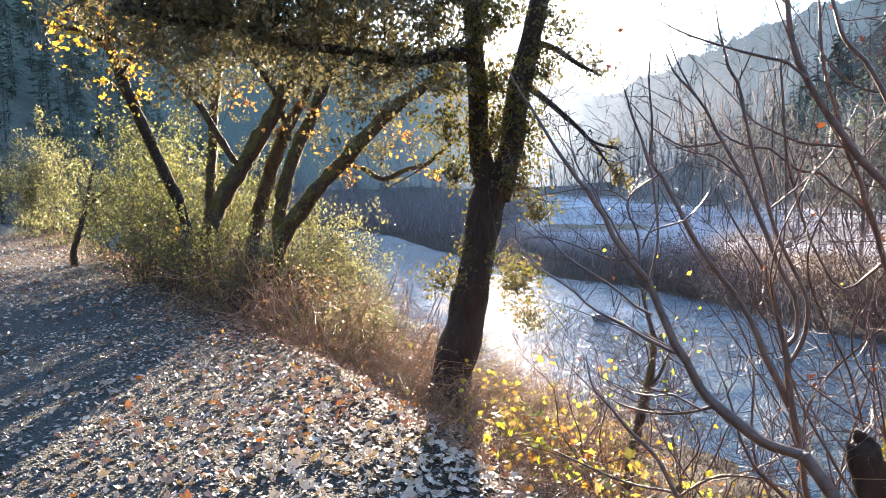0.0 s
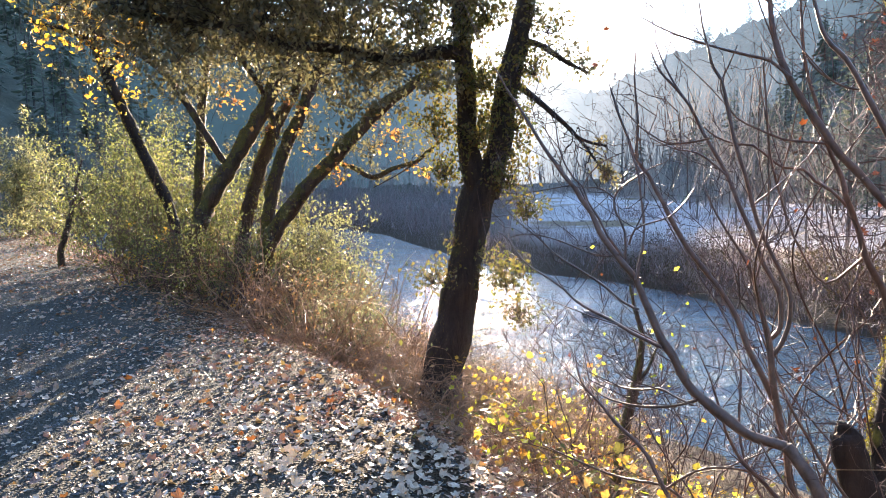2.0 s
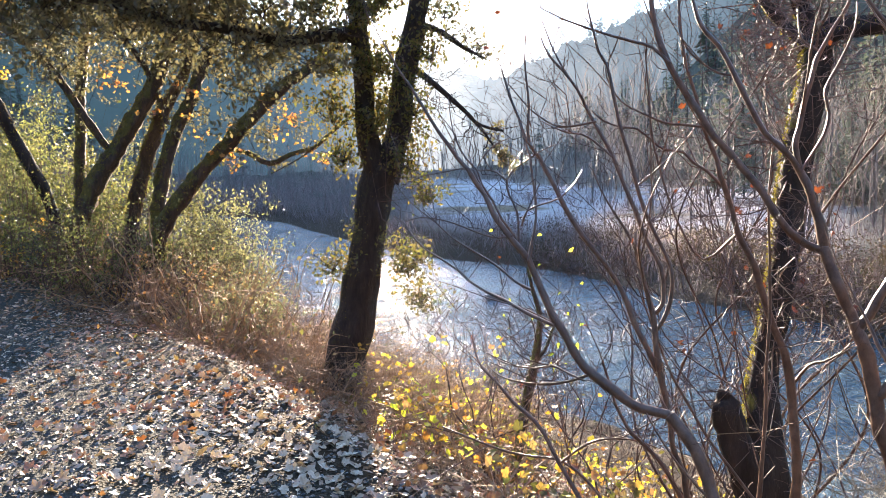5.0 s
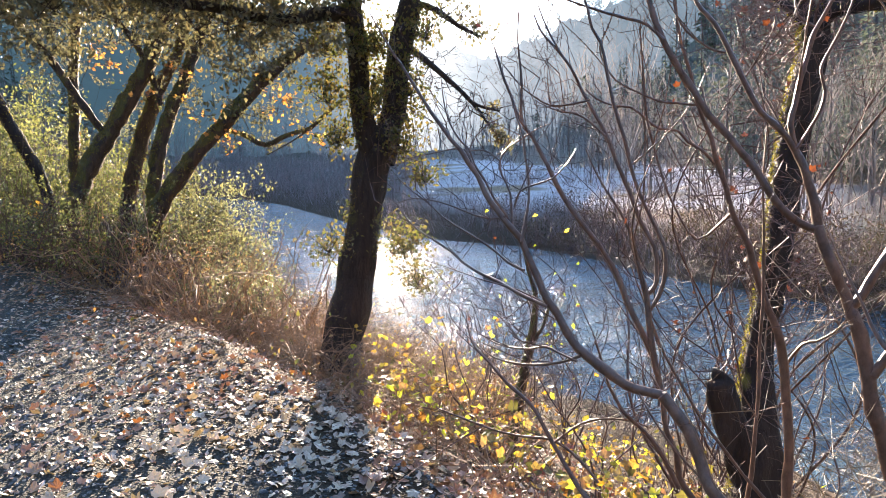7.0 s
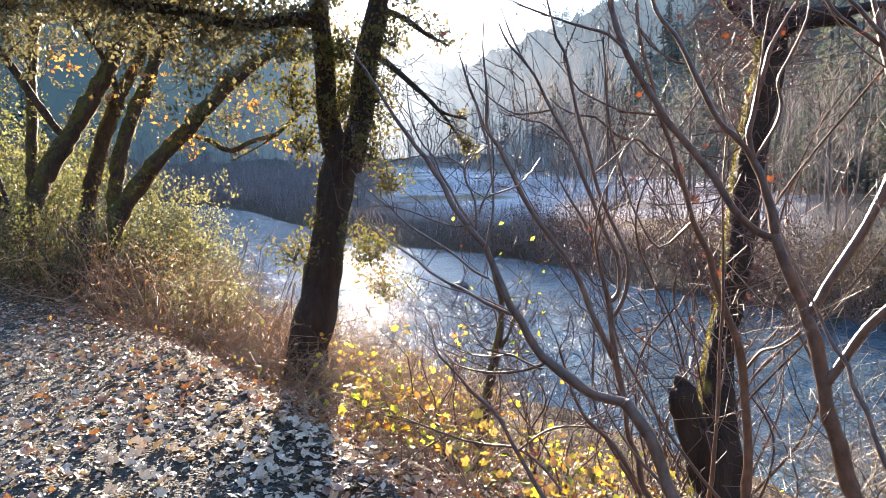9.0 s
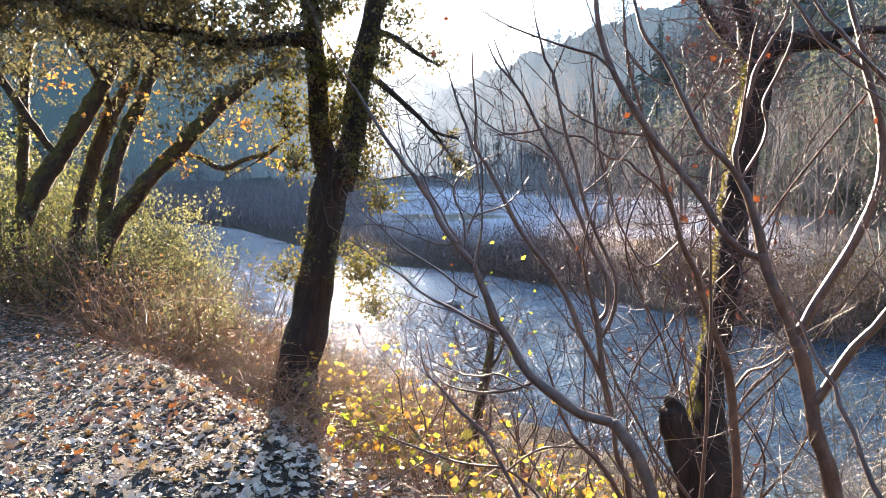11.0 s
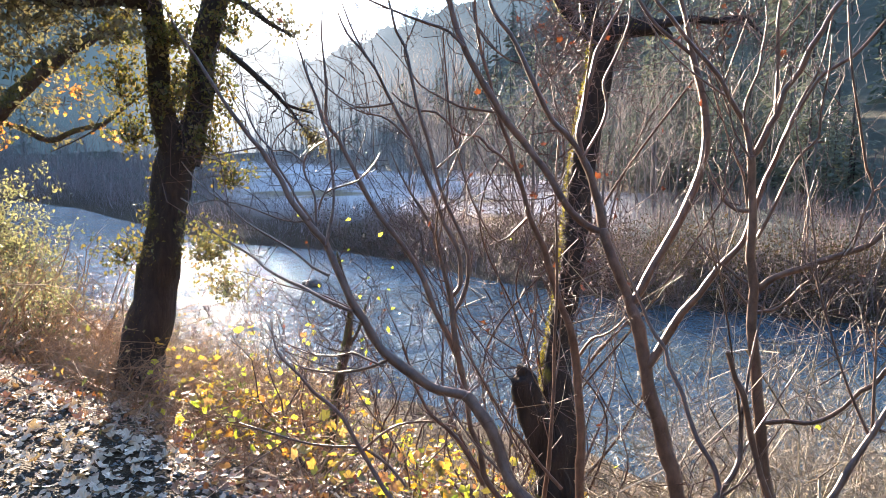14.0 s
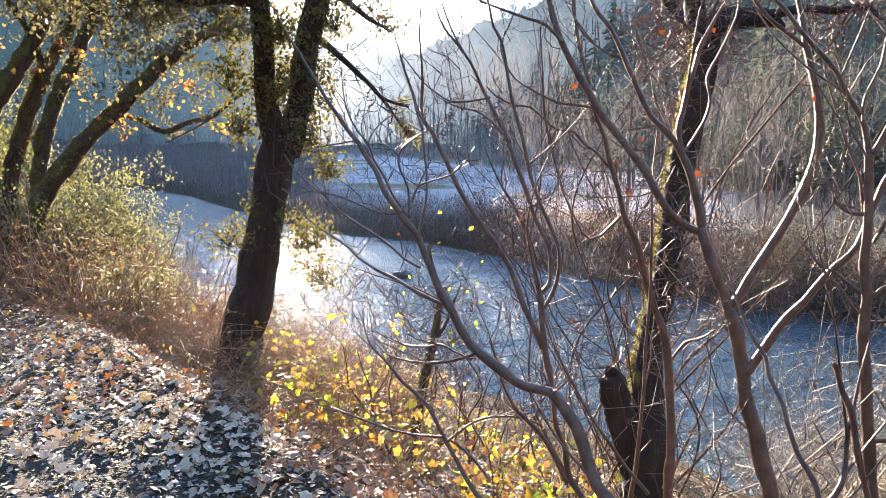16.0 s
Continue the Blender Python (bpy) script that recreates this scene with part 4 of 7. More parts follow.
VC["lower_left_twig"] = [(1.59, 1.49, 1.01, 0.0056), (1.57, 1.52, 1.05, 0.0048), (1.55, 1.55, 1.10, 0.0049), (1.53, 1.57, 1.12, 0.0041), (1.52, 1.60, 1.20, 0.0025)]
VC["hooked_twig"] = [(1.60, 1.53, 1.29, 0.0080), (1.57, 1.55, 1.29, 0.0064), (1.55, 1.57, 1.31, 0.0064), (1.54, 1.58, 1.33, 0.0048), (1.55, 1.58, 1.36, 0.0040), (1.56, 1.59, 1.41, 0.0032), (1.58, 1.60, 1.47, 0.0024)]
VC["hook_side_twig"] = [(1.54, 1.58, 1.34, 0.0040), (1.53, 1.61, 1.39, 0.0033), (1.53, 1.63, 1.43, 0.0025)]
VC["left_wand"] = [(1.60, 1.54, 1.29, 0.0048), (1.60, 1.56, 1.38, 0.0048), (1.59, 1.58, 1.43, 0.0040), (1.58, 1.60, 1.48, 0.0041), (1.57, 1.62, 1.54, 0.0033), (1.56, 1.64, 1.60, 0.0033), (1.55, 1.66, 1.67, 0.0025)]
VC["inner_wand"] = [(1.60, 1.54, 1.43, 0.0048), (1.58, 1.57, 1.49, 0.0040), (1.57, 1.58, 1.52, 0.0040), (1.57, 1.60, 1.57, 0.0032), (1.56, 1.62, 1.62, 0.0032), (1.55, 1.64, 1.67, 0.0024)]
VC["right_wand"] = [(1.59, 1.56, 1.53, 0.0040), (1.60, 1.57, 1.59, 0.0040), (1.63, 1.56, 1.67, 0.0040), (1.65, 1.57, 1.74, 0.0032), (1.66, 1.57, 1.81, 0.0032), (1.66, 1.58, 1.87, 0.0024)]
VC["outer_branch"] = [(1.66, 1.50, 1.46, 0.0071), (1.69, 1.48, 1.55, 0.0062), (1.72, 1.46, 1.62, 0.0062), (1.74, 1.44, 1.66, 0.0061), (1.79, 1.40, 1.70, 0.0061), (1.83, 1.38, 1.75, 0.0060), (1.85, 1.35, 1.80, 0.0052), (1.88, 1.33, 1.85, 0.0044), (1.89, 1.32, 1.90, 0.0036)]
VC["fan_twig"] = [(1.58, 1.48, 1.22, 0.0063), (1.62, 1.46, 1.32, 0.0054), (1.65, 1.45, 1.40, 0.0046), (1.68, 1.44, 1.45, 0.0046), (1.71, 1.42, 1.49, 0.0038), (1.71, 1.42, 1.55, 0.0038), (1.72, 1.42, 1.61, 0.0038), (1.72, 1.41, 1.67, 0.0030), (1.72, 1.41, 1.75, 0.0022)]
VC["long_wand"] = [(1.74, 1.34, 1.18, 0.0053), (1.76, 1.33, 1.22, 0.0045), (1.78, 1.33, 1.29, 0.0045), (1.80, 1.32, 1.35, 0.0045), (1.78, 1.33, 1.41, 0.0045), (1.77, 1.34, 1.48, 0.0045), (1.75, 1.35, 1.58, 0.0037), (1.74, 1.36, 1.65, 0.0037), (1.73, 1.37, 1.76, 0.0029), (1.73, 1.38, 1.84, 0.0022)]
VC["wand_twig"] = [(1.79, 1.31, 1.35, 0.0037), (1.80, 1.28, 1.37, 0.0029), (1.82, 1.24, 1.39, 0.0022)]
VE = {}
VE["stem"] = [(1.37, 1.35, 0.58, 0.0096), (1.38, 1.38, 0.62, 0.0097), (1.38, 1.41, 0.65, 0.0091), (1.38, 1.45, 0.68, 0.0085), (1.39, 1.50, 0.73, 0.0079), (1.40, 1.55, 0.79, 0.0073), (1.40, 1.60, 0.84, 0.0074), (1.41, 1.63, 0.88, 0.0067), (1.40, 1.67, 0.92, 0.0068), (1.40, 1.71, 0.96, 0.0060), (1.40, 1.74, 1.00, 0.0052)]
VE["side_stem"] = [(1.37, 1.35, 0.58, 0.0089), (1.41, 1.35, 0.62, 0.0089), (1.44, 1.36, 0.66, 0.0082), (1.46, 1.38, 0.71, 0.0075), (1.47, 1.39, 0.77, 0.0068), (1.50, 1.41, 0.82, 0.0061), (1.53, 1.43, 0.89, 0.0046)]
VF = {}
VF["stem"] = [(1.45, 1.30, 0.64, 0.0095), (1.44, 1.32, 0.71, 0.0095), (1.43, 1.33, 0.77, 0.0095), (1.42, 1.34, 0.84, 0.0095), (1.41, 1.36, 0.88, 0.0087), (1.40, 1.37, 0.93, 0.0080), (1.39, 1.37, 0.95, 0.0073)]
VG = {}
VG["stem"] = [(1.53, 1.15, 0.65, 0.0109), (1.56, 1.15, 0.69, 0.0110), (1.60, 1.15, 0.74, 0.0103), (1.64, 1.15, 0.78, 0.0097), (1.68, 1.15, 0.83, 0.0090), (1.72, 1.15, 0.87, 0.0084), (1.76, 1.15, 0.90, 0.0077), (1.82, 1.14, 0.95, 0.0064)]
VG["side_branch"] = [(1.65, 1.16, 0.78, 0.0056), (1.66, 1.17, 0.84, 0.0049), (1.67, 1.18, 0.91, 0.0042), (1.68, 1.19, 0.97, 0.0035), (1.69, 1.20, 1.03, 0.0028), (1.70, 1.21, 1.10, 0.0021)]
VG["long_wand"] = [(1.64, 1.16, 0.77, 0.0049), (1.63, 1.19, 0.83, 0.0042), (1.62, 1.21, 0.88, 0.0042), (1.62, 1.24, 0.94, 0.0036), (1.62, 1.27, 1.01, 0.0036), (1.62, 1.30, 1.08, 0.0036), (1.62, 1.32, 1.14, 0.0037), (1.64, 1.35, 1.23, 0.0030), (1.65, 1.38, 1.32, 0.0030), (1.66, 1.41, 1.40, 0.0030), (1.66, 1.43, 1.46, 0.0030), (1.66, 1.45, 1.52, 0.0023), (1.68, 1.48, 1.62, 0.0015)]
VG["low_twig"] = [(1.65, 1.16, 0.79, 0.0035), (1.68, 1.13, 0.78, 0.0035), (1.71, 1.10, 0.78, 0.0027)]
SKY_TWIG = {}
SKY_TWIG["stem"] = [(0.67, 2.07, 0.37, 0.0101), (0.62, 2.17, 0.47, 0.0094), (0.58, 2.25, 0.56, 0.0086), (0.54, 2.30, 0.60, 0.0087), (0.50, 2.35, 0.63, 0.0079), (0.46, 2.41, 0.68, 0.0070), (0.42, 2.46, 0.72, 0.0060), (0.40, 2.49, 0.75, 0.0051), (0.39, 2.52, 0.80, 0.0041), (0.39, 2.56, 0.85, 0.0031)]
SKY_TWIG["long_shoot"] = [(0.74, 2.05, 0.38, 0.0064), (0.70, 2.11, 0.43, 0.0056), (0.66, 2.16, 0.46, 0.0057), (0.62, 2.21, 0.47, 0.0057), (0.56, 2.26, 0.46, 0.0048), (0.48, 2.34, 0.45, 0.0049), (0.39, 2.42, 0.46, 0.0050), (0.32, 2.49, 0.47, 0.0041), (0.26, 2.55, 0.48, 0.0031)]
SKY_TWIG["side_twig"] = [(0.62, 2.17, 0.47, 0.0056), (0.69, 2.15, 0.53, 0.0047), (0.74, 2.13, 0.56, 0.0047), (0.80, 2.11, 0.57, 0.0038), (0.86, 2.08, 0.57, 0.0038), (0.92, 2.06, 0.55, 0.0028)]
SKY_TWIG["grey_branch"] = [(0.97, 1.95, 0.39, 0.0101), (0.93, 2.00, 0.49, 0.0092), (0.89, 2.04, 0.55, 0.0083), (0.84, 2.07, 0.60, 0.0074), (0.82, 2.10, 0.64, 0.0065), (0.80, 2.12, 0.69, 0.0056), (0.79, 2.14, 0.75, 0.0038)]
SKY_TWIG["dark_branch"] = [(1.20, 1.85, 0.38, 0.0073), (1.15, 1.90, 0.45, 0.0064), (1.10, 1.94, 0.53, 0.0065), (1.05, 1.98, 0.61, 0.0056), (1.01, 2.02, 0.70, 0.0056), (0.97, 2.06, 0.79, 0.0056), (0.95, 2.09, 0.86, 0.0047), (0.93, 2.11, 0.93, 0.0038)]
STRAY = []
STRAY += [
    (-3.49, 9.99, 2.91, 0.3, 12),
    (-3.37, 9.98, 2.70, 0.2, 8),
    (-2.58, 9.82, 2.66, 0.2, 8),
    (-2.41, 9.82, 2.58, 0.2, 6),
    (-2.85, 9.57, 2.29, 0.15, 5),
    (-1.23, 9.45, 2.16, 0.35, 14),
    (-0.99, 9.36, 2.15, 0.2, 8),
    (-1.86, 9.37, 1.67, 0.3, 9),
    (-1.79, 9.36, 1.51, 0.2, 6),
]
STRAY += [
    (-0.60, 9.03, 1.56, 0.2, 6),
    (-3.39, 9.78, 2.72, 0.2, 6),
    (-2.41, 9.59, 2.20, 0.12, 4),
    (-1.13, 9.24, 1.99, 0.3, 8),
    (-2.22, 9.58, 2.00, 0.25, 5),
    (-0.82, 9.03, 1.71, 0.25, 7),
]
BUSHES = []
BUSHES += [
    (-3.12, 13.23, 0.8, 0.7, 3, 34, 3400, "p", 0.065),
    (-2.63, 12.42, 0.8, 0.7, 2.4, 30, 2600, "p", 0.065),
    (-2.25, 13.35, 0.5, 0.4, 2, 14, 800, "p", 0.07),
    (-3.20, 12.19, 0.8, 0.7, 2.4, 26, 2200, "p", 0.065),
    (-6.55, 12.92, 1.1, 0.9, 2.9, 32, 3000, "b", 0.07),
    (-5.34, 12.17, 0.8, 0.8, 2.4, 26, 2400, "b", 0.065),
    (-8.60, 15.10, 0.9, 0.9, 2.6, 22, 2000, "b", 0.07),
    (-7.26, 15.78, 1.3, 1, 4, 30, 2800, "b", 0.08),
    (-5.15, 14.34, 1, 1, 3.6, 22, 2000, "p", 0.07),
]
BUSHES += [
    (-15.67, 23.36, 1.7, 1.5, 4, 44, 4600, "p", 0.11),
    (-12.26, 19.37, 1, 0.8, 1.3, 16, 800, "p", 0.09),
    (-4.40, 9.93, 0.6, 0.5, 1, 18, 900, "b", 0.05),
    (-4.84, 10.32, 0.5, 0.5, 1.1, 14, 260, "y", 0.07),
    (-4.74, 12.01, 0.9, 0.8, 2.6, 26, 2600, "b", 0.06),
    (-5.77, 11.29, 0.8, 0.6, 1.5, 26, 1800, "b", 0.055),
    (-3.53, 11.01, 0.8, 0.5, 1.4, 24, 1500, "b", 0.05),
    (-2.48, 9.42, 0.7, 0.5, 0.9, 24, 900, "w", 0.045),
    (-3.26, 9.59, 0.7, 0.5, 1, 20, 1000, "b", 0.05),
]
BUSHES += [
    (-1.49, 8.22, 0.5, 0.5, 0.9, 18, 900, "p", 0.042),
    (-1.80, 8.42, 0.6, 0.5, 0.8, 22, 900, "w", 0.042),
    (-2.57, 8.59, 0.7, 0.4, 0.5, 22, 700, "w", 0.038),
    (-1.95, 7.79, 0.6, 0.5, 0.6, 24, 800, "w", 0.04),
    (-1.35, 7.40, 0.5, 0.5, 0.8, 22, 1200, "p", 0.04),
    (-3.01, 8.35, 0.7, 0.4, 0.45, 24, 600, "w", 0.038),
    (-3.36, 8.80, 0.6, 0.4, 1.3, 20, 1100, "b", 0.045),
    (-4.09, 9.06, 0.6, 0.4, 1.2, 18, 900, "b", 0.045),
    (-2.59, 8.73, 0.6, 0.4, 0.9, 20, 600, "w", 0.042),
]
BUSHES += [
    (-2.83, 8.41, 0.5, 0.4, 0.8, 16, 500, "o", 0.04),
    (-3.66, 10.58, 0.8, 0.6, 1.9, 24, 1700, "b", 0.05),
    (-2.64, 10.05, 0.8, 0.6, 1.8, 24, 1700, "p", 0.05),
    (-2.03, 9.77, 0.6, 0.5, 1.6, 20, 1300, "p", 0.05),
    (-2.60, 8.76, 0.7, 0.5, 0.8, 22, 900, "w", 0.045),
    (-1.89, 8.24, 0.6, 0.5, 0.9, 20, 1000, "p", 0.045),
    (-3.70, 9.60, 0.6, 0.4, 1.3, 16, 380, "b", 0.05),
    (-5.30, 10.75, 0.7, 0.5, 2.0, 20, 700, "b", 0.055),
]


def ground_mat():
    """Gravel path, leafy soil, pale river gravel and forest floor, by the zones stored on the sheet."""
    m, nt, b = nodes_of("ground")

    def zone(name):
        n = nt.nodes.new("ShaderNodeAttribute")
        n.attribute_name = name
        return n.outputs["Fac"]

    fine, mid, broad = noise_tex(nt, 60.0, 5, 0.7), noise_tex(nt, 9.0, 5), noise_tex(nt, 0.7, 4)
    vor = nt.nodes.new("ShaderNodeTexVoronoi")
    vor.inputs["Scale"].default_value = 60.0
    tc = nt.nodes.new("ShaderNodeTexCoord")
    nt.links.new(tc.outputs["Object"], vor.inputs["Vector"])
    soil = ramp(nt, [(0.035, 0.024, 0.016), (0.085, 0.058, 0.037), (0.15, 0.095, 0.055)], mid)
    gravel = ramp(nt, [(0.04, 0.038, 0.03), (0.095, 0.093, 0.078), (0.18, 0.176, 0.152)], fine)
    gravel = mixed(nt, gravel, soil, stepped(nt, broad, 0.62, 0.95))
    bar = ramp(nt, [(0.46, 0.42, 0.40), (0.60, 0.55, 0.53), (0.72, 0.665, 0.64)], noise_tex(nt, 1.2, 6))
    bar = mixed(nt, bar, (0.30, 0.22, 0.13), stepped(nt, noise_tex(nt, 0.09, 4), 0.50, 0.62))
    wood = ramp(nt, [(0.05, 0.055, 0.04), (0.10, 0.10, 0.075), (0.16, 0.145, 0.11)], noise_tex(nt, 0.5, 5))
    col = mixed(nt, soil, gravel, zone("path"))
    col = mixed(nt, col, bar, zone("bar"))
    col = mixed(nt, col, wood, zone("wood"))
    nt.links.new(col, b.inputs["Base Color"])
    b.inputs["Roughness"].default_value = 0.9
    b.inputs["Specular IOR Level"].default_value = 0.15
    add = nt.nodes.new("ShaderNodeMath")
    add.operation = "ADD"
    nt.links.new(vor.outputs["Distance"], add.inputs[0])
    nt.links.new(fine, add.inputs[1])
    bumped(nt, b, add.outputs[0], 1.0, 0.03)
    return m


def water_mat():
    m, nt, b = nodes_of("river_water")
    b.inputs["Base Color"].default_value = (0.055, 0.085, 0.105, 1)
    b.inputs["Roughness"].default_value = 0.07
    b.inputs["IOR"].default_value = 1.33
    a = noise_tex(nt, 1.1, 4, 0.62, stretch=(0.8, 1.0, 1))
    c = noise_tex(nt, 8.0, 3, 0.6, stretch=(0.7, 1.0, 1))
    patch = stepped(nt, noise_tex(nt, 0.16, 3, stretch=(0.6, 1.0, 1)), 0.38, 0.62)
    add = nt.nodes.new("ShaderNodeMath")
    add.operation, add.inputs[1].default_value = "MULTIPLY_ADD", 0.34
    swell = nt.nodes.new("ShaderNodeMath")
    swell.operation, swell.inputs[1].default_value = "MULTIPLY_ADD", 1.5
    nt.links.new(noise_tex(nt, 0.36, 2, 0.5, stretch=(0.55, 1.0, 1)), swell.inputs[0])
    nt.links.new(a, swell.inputs[2])
    nt.links.new(c, add.inputs[0])
    nt.links.new(swell.outputs[0], add.inputs[2])
    gain = nt.nodes.new("ShaderNodeMapRange")
    gain.inputs[3].default_value, gain.inputs[4].default_value = 0.45, 1.0
    nt.links.new(patch, gain.inputs[0])
    tall = nt.nodes.new("ShaderNodeMath")
    tall.operation = "MULTIPLY"
    nt.links.new(add.outputs[0], tall.inputs[0])
    nt.links.new(gain.outputs[0], tall.inputs[1])
    bumped(nt, b, tall.outputs[0], 1.0, 0.40)
    return m


def stone_mat(name, cols, rough=0.6):
    m, nt, b = nodes_of(name)
    geo = nt.nodes.new("ShaderNodeNewGeometry")
    col = ramp(nt, cols, geo.outputs["Random Per Island"])
    grain = noise_tex(nt, 120.0, 4)
    nt.links.new(mixed(nt, col, (0.5, 0.5, 0.5), stepped(nt, grain, 0.4, 0.8), "MULTIPLY"), b.inputs["Base Color"])
    b.inputs["Roughness"].default_value = rough
    bumped(nt, b, grain, 0.5, 0.003)
    return m


# ---- ground and water ----
def build_ground():
    az = np.radians(np.concatenate([np.arange(-62, 82, 0.6), np.arange(82, 298, 3.0)]))
    r = 0.25 * 1.038 ** np.arange(0, 248)
    aa, rr = np.meshgrid(az, r, indexing="ij")
    x, y = rr * np.sin(aa), rr * np.cos(aa)
    z = height(x, y)
    n, k = x.shape
    i, j = np.meshgrid(np.arange(n), np.arange(k - 1), indexing="ij")
    i2 = (i + 1) % n
    f = np.stack([i * k + j, i * k + j + 1, i2 * k + j + 1, i2 * k + j], -1).reshape(-1, 4)
    v = np.stack([x, y, z], -1).reshape(-1, 3)
    v = np.vstack([v, [[0, 0, ground_z(0, 0)]]])
    c = len(v) - 1
    fan = np.stack([np.arange(n) * k, ((np.arange(n) + 1) % n) * k, np.full(n, c)], 1)
    me = mesh_of("ground", [(v, f)], ground_mat(), True)
    bm = bmesh.new()
    bm.from_mesh(me)
    bm.verts.ensure_lookup_table()
    for t in fan:
        bm.faces.new([bm.verts[q] for q in t[::-1]])
    bmesh.ops.recalc_face_normals(bm, faces=bm.faces)
    bm.to_mesh(me)
    bm.free()
    x, y = v[:, 0], v[:, 1]
    s, f_, rad = side_of(EDGE, x, y), -side_of(FAR, x, y), np.hypot(x, y)
    azd = np.degrees(np.arctan2(x, y))
    foot = np.interp(azd, SKY_AZ, FOOT_R)
    zones = {
        "path": np.clip((0.1 - s + 0.35 * fbm(x, y, 1.0, 3, 7)) / 0.5, 0, 1) * np.clip((9 + s) / 3, 0, 1),
        "bar": np.clip((f_ - 4 + 2 * fbm(x, y, 4, 3, 8)) / 5, 0, 1) * np.clip((foot + 10 - rad) / 15, 0, 1) * np.clip((azd - 0.5) / 4, 0, 1) * np.clip((40 - azd) / 6, 0, 1),
        "wood": np.maximum(np.clip((rad - foot) / 15, 0, 1), np.clip((f_ - 3) / 4, 0, 1) * np.clip(np.maximum((4.5 - azd) / 4, (azd - 34) / 6), 0, 1)),
    }
    for name, val in zones.items():
        me.attributes.new(name, "FLOAT", "POINT").data.foreach_set("value", val.astype(np.float32))
    return tagged(new("ground", me), "gravel path, leafy river bank and wooded valley ground", "ground", kind="structure")


ground = build_ground()
_wv = np.array([(-150, -40, WATER), (60, -40, WATER), (60, 180, WATER), (-150, 180, WATER)], float)
water = tagged(new("water", mesh_of("water", [(_wv, np.array([[0, 1, 2, 3]]))], water_mat())), "rippled blue river water glittering in low sun", "river", kind="structure")


# ---- trees ----
LIMB_OBS = {}


def limbs(parent, table, bark, step=0.12, sides=10, rough=0.16, seed=0, slim=0.86, deep=0.2):
    """A part for each limb; returns the smoothed lines."""
    lines = {}
    LIMB_OBS[parent.name] = {}
    for n, (name, rows) in enumerate(table.items()):
        rows = rooted(rows, deep) if name in ("trunk", "stem", "side_stem", "broken_stub") else rows
        line = smooth_line(rows, step)
        line[:, 3] *= slim
        g = rng_of(seed * 7 + n)
        wob = np.cumsum(g.normal(0, 1, (len(line), 3)), 0)
        wob -= np.linspace(0, 1, len(line))[:, None] * wob[-1]
        line[:, :3] += wob * 0.06 * np.minimum(line[:, 3:4], 0.1)
        line[:, 3] *= 1 + 0.05 * g.normal(0, 1, len(line))
        lines[name] = line
        LIMB_OBS[parent.name][name] = part(name, tube(line, sides if line[0, 3] > 0.015 else 6, rough, seed + n), bark, parent, smooth=True)
    return lines


def tree(name, label, table, bark, group="", seed=0, category="tree", **kw):
    first = next(iter(table.values()))[0]
    th = thing(name, label, category, group, at=(first[0], first[1], ground_z(first[0], first[1])))
    return th, limbs(th, table, bark, seed=seed, **kw)


def moss_fuzz(th, lines, per_metre, mat, seed, size=0.03, skip=(), side=(-0.7, -0.2, 0.5)):
    """Small moss blades that stand off the upper and western sides of the limbs."""
    g = rng_of(seed)
    out = []
    for name, line in lines.items():
        if name in skip:
            continue
        n = max(4, int(per_metre * np.linalg.norm(np.diff(line[:, :3], axis=0), axis=1).sum() * line[0, 3] / 0.1))
        i = g.integers(0, len(line) - 1, n)
        p = line[i] + (line[i + 1] - line[i]) * g.random((n, 1))
        d = g.normal(0, 1, (n, 3)) + np.array(side)
        ax = line[i + 1, :3] - line[i, :3]
        ax /= np.linalg.norm(ax, axis=1)[:, None] + 1e-9
        d -= ax * (d * ax).sum(1, keepdims=True)
        d /= np.linalg.norm(d, axis=1)[:, None] + 1e-9
        out.append(p[:, :3] + d * p[:, 3:4] * (0.95 + 0.12 * g.random((n, 1))))
    pts = np.concatenate(out)
    part("moss", [leaves(pts, size, g, OVAL4, 0.0, 0.6)], mat, th, "patches of dry moss", kind="stuff")


def twigs_on(limb, line, count, length, g, up, start, levels, radius, fan, along, name="twig", bark=None):
    """Side twigs of a limb, each with its own finer twigs."""
    pts = []
    for _ in range(count):
        c, p = sprigs(line, 1, length, g, up, start, levels, radius, fan, along, 3, 6, 0.085)
        part(name, c, bark or TWIG, limb)
        pts.append(p)
    return pts


def leafy(th, lines, plan, twig, leaf, size, seed, template=OVAL, name="crown", keep=1.0, per=1, label="", flat=0.0, up=0.2, radius=0.005, jitter=0.03):
    """Twigs and leaves along the named limbs; plan: limb, count, length, start."""
    g = rng_of(seed)
    wood, pts = [], []
    few = sum(row[1] for row in plan) < 80
    for limb, count, length, start in plan:
        if few:
            pts += twigs_on(LIMB_OBS[th.name][limb], lines[limb], count, length, g, up, start, 2, radius, 0.9, 0.5, bark=twig)
            continue
        c, p = sprigs(lines[limb], count, length, g, up, start, 2, radius)
        wood += c
        pts.append(p)
    pts = np.concatenate(pts)
    pts = pts[g.random(len(pts)) < keep]
    pts = np.repeat(pts, per, 0) + g.normal(0, jitter, (len(pts) * per, 3)) * np.repeat(0.5 + g.random((len(pts), 1)), per, 0)
    if wood:
        part("twig_tangle", wood, twig, th, kind="stuff")
    templates = template if isinstance(template, list) else [template]
    which = g.integers(0, len(templates), len(pts))
    part(name, [leaves(pts[which == i], size, g, t, flat) for i, t in enumerate(templates)], leaf, th, label, kind="stuff")


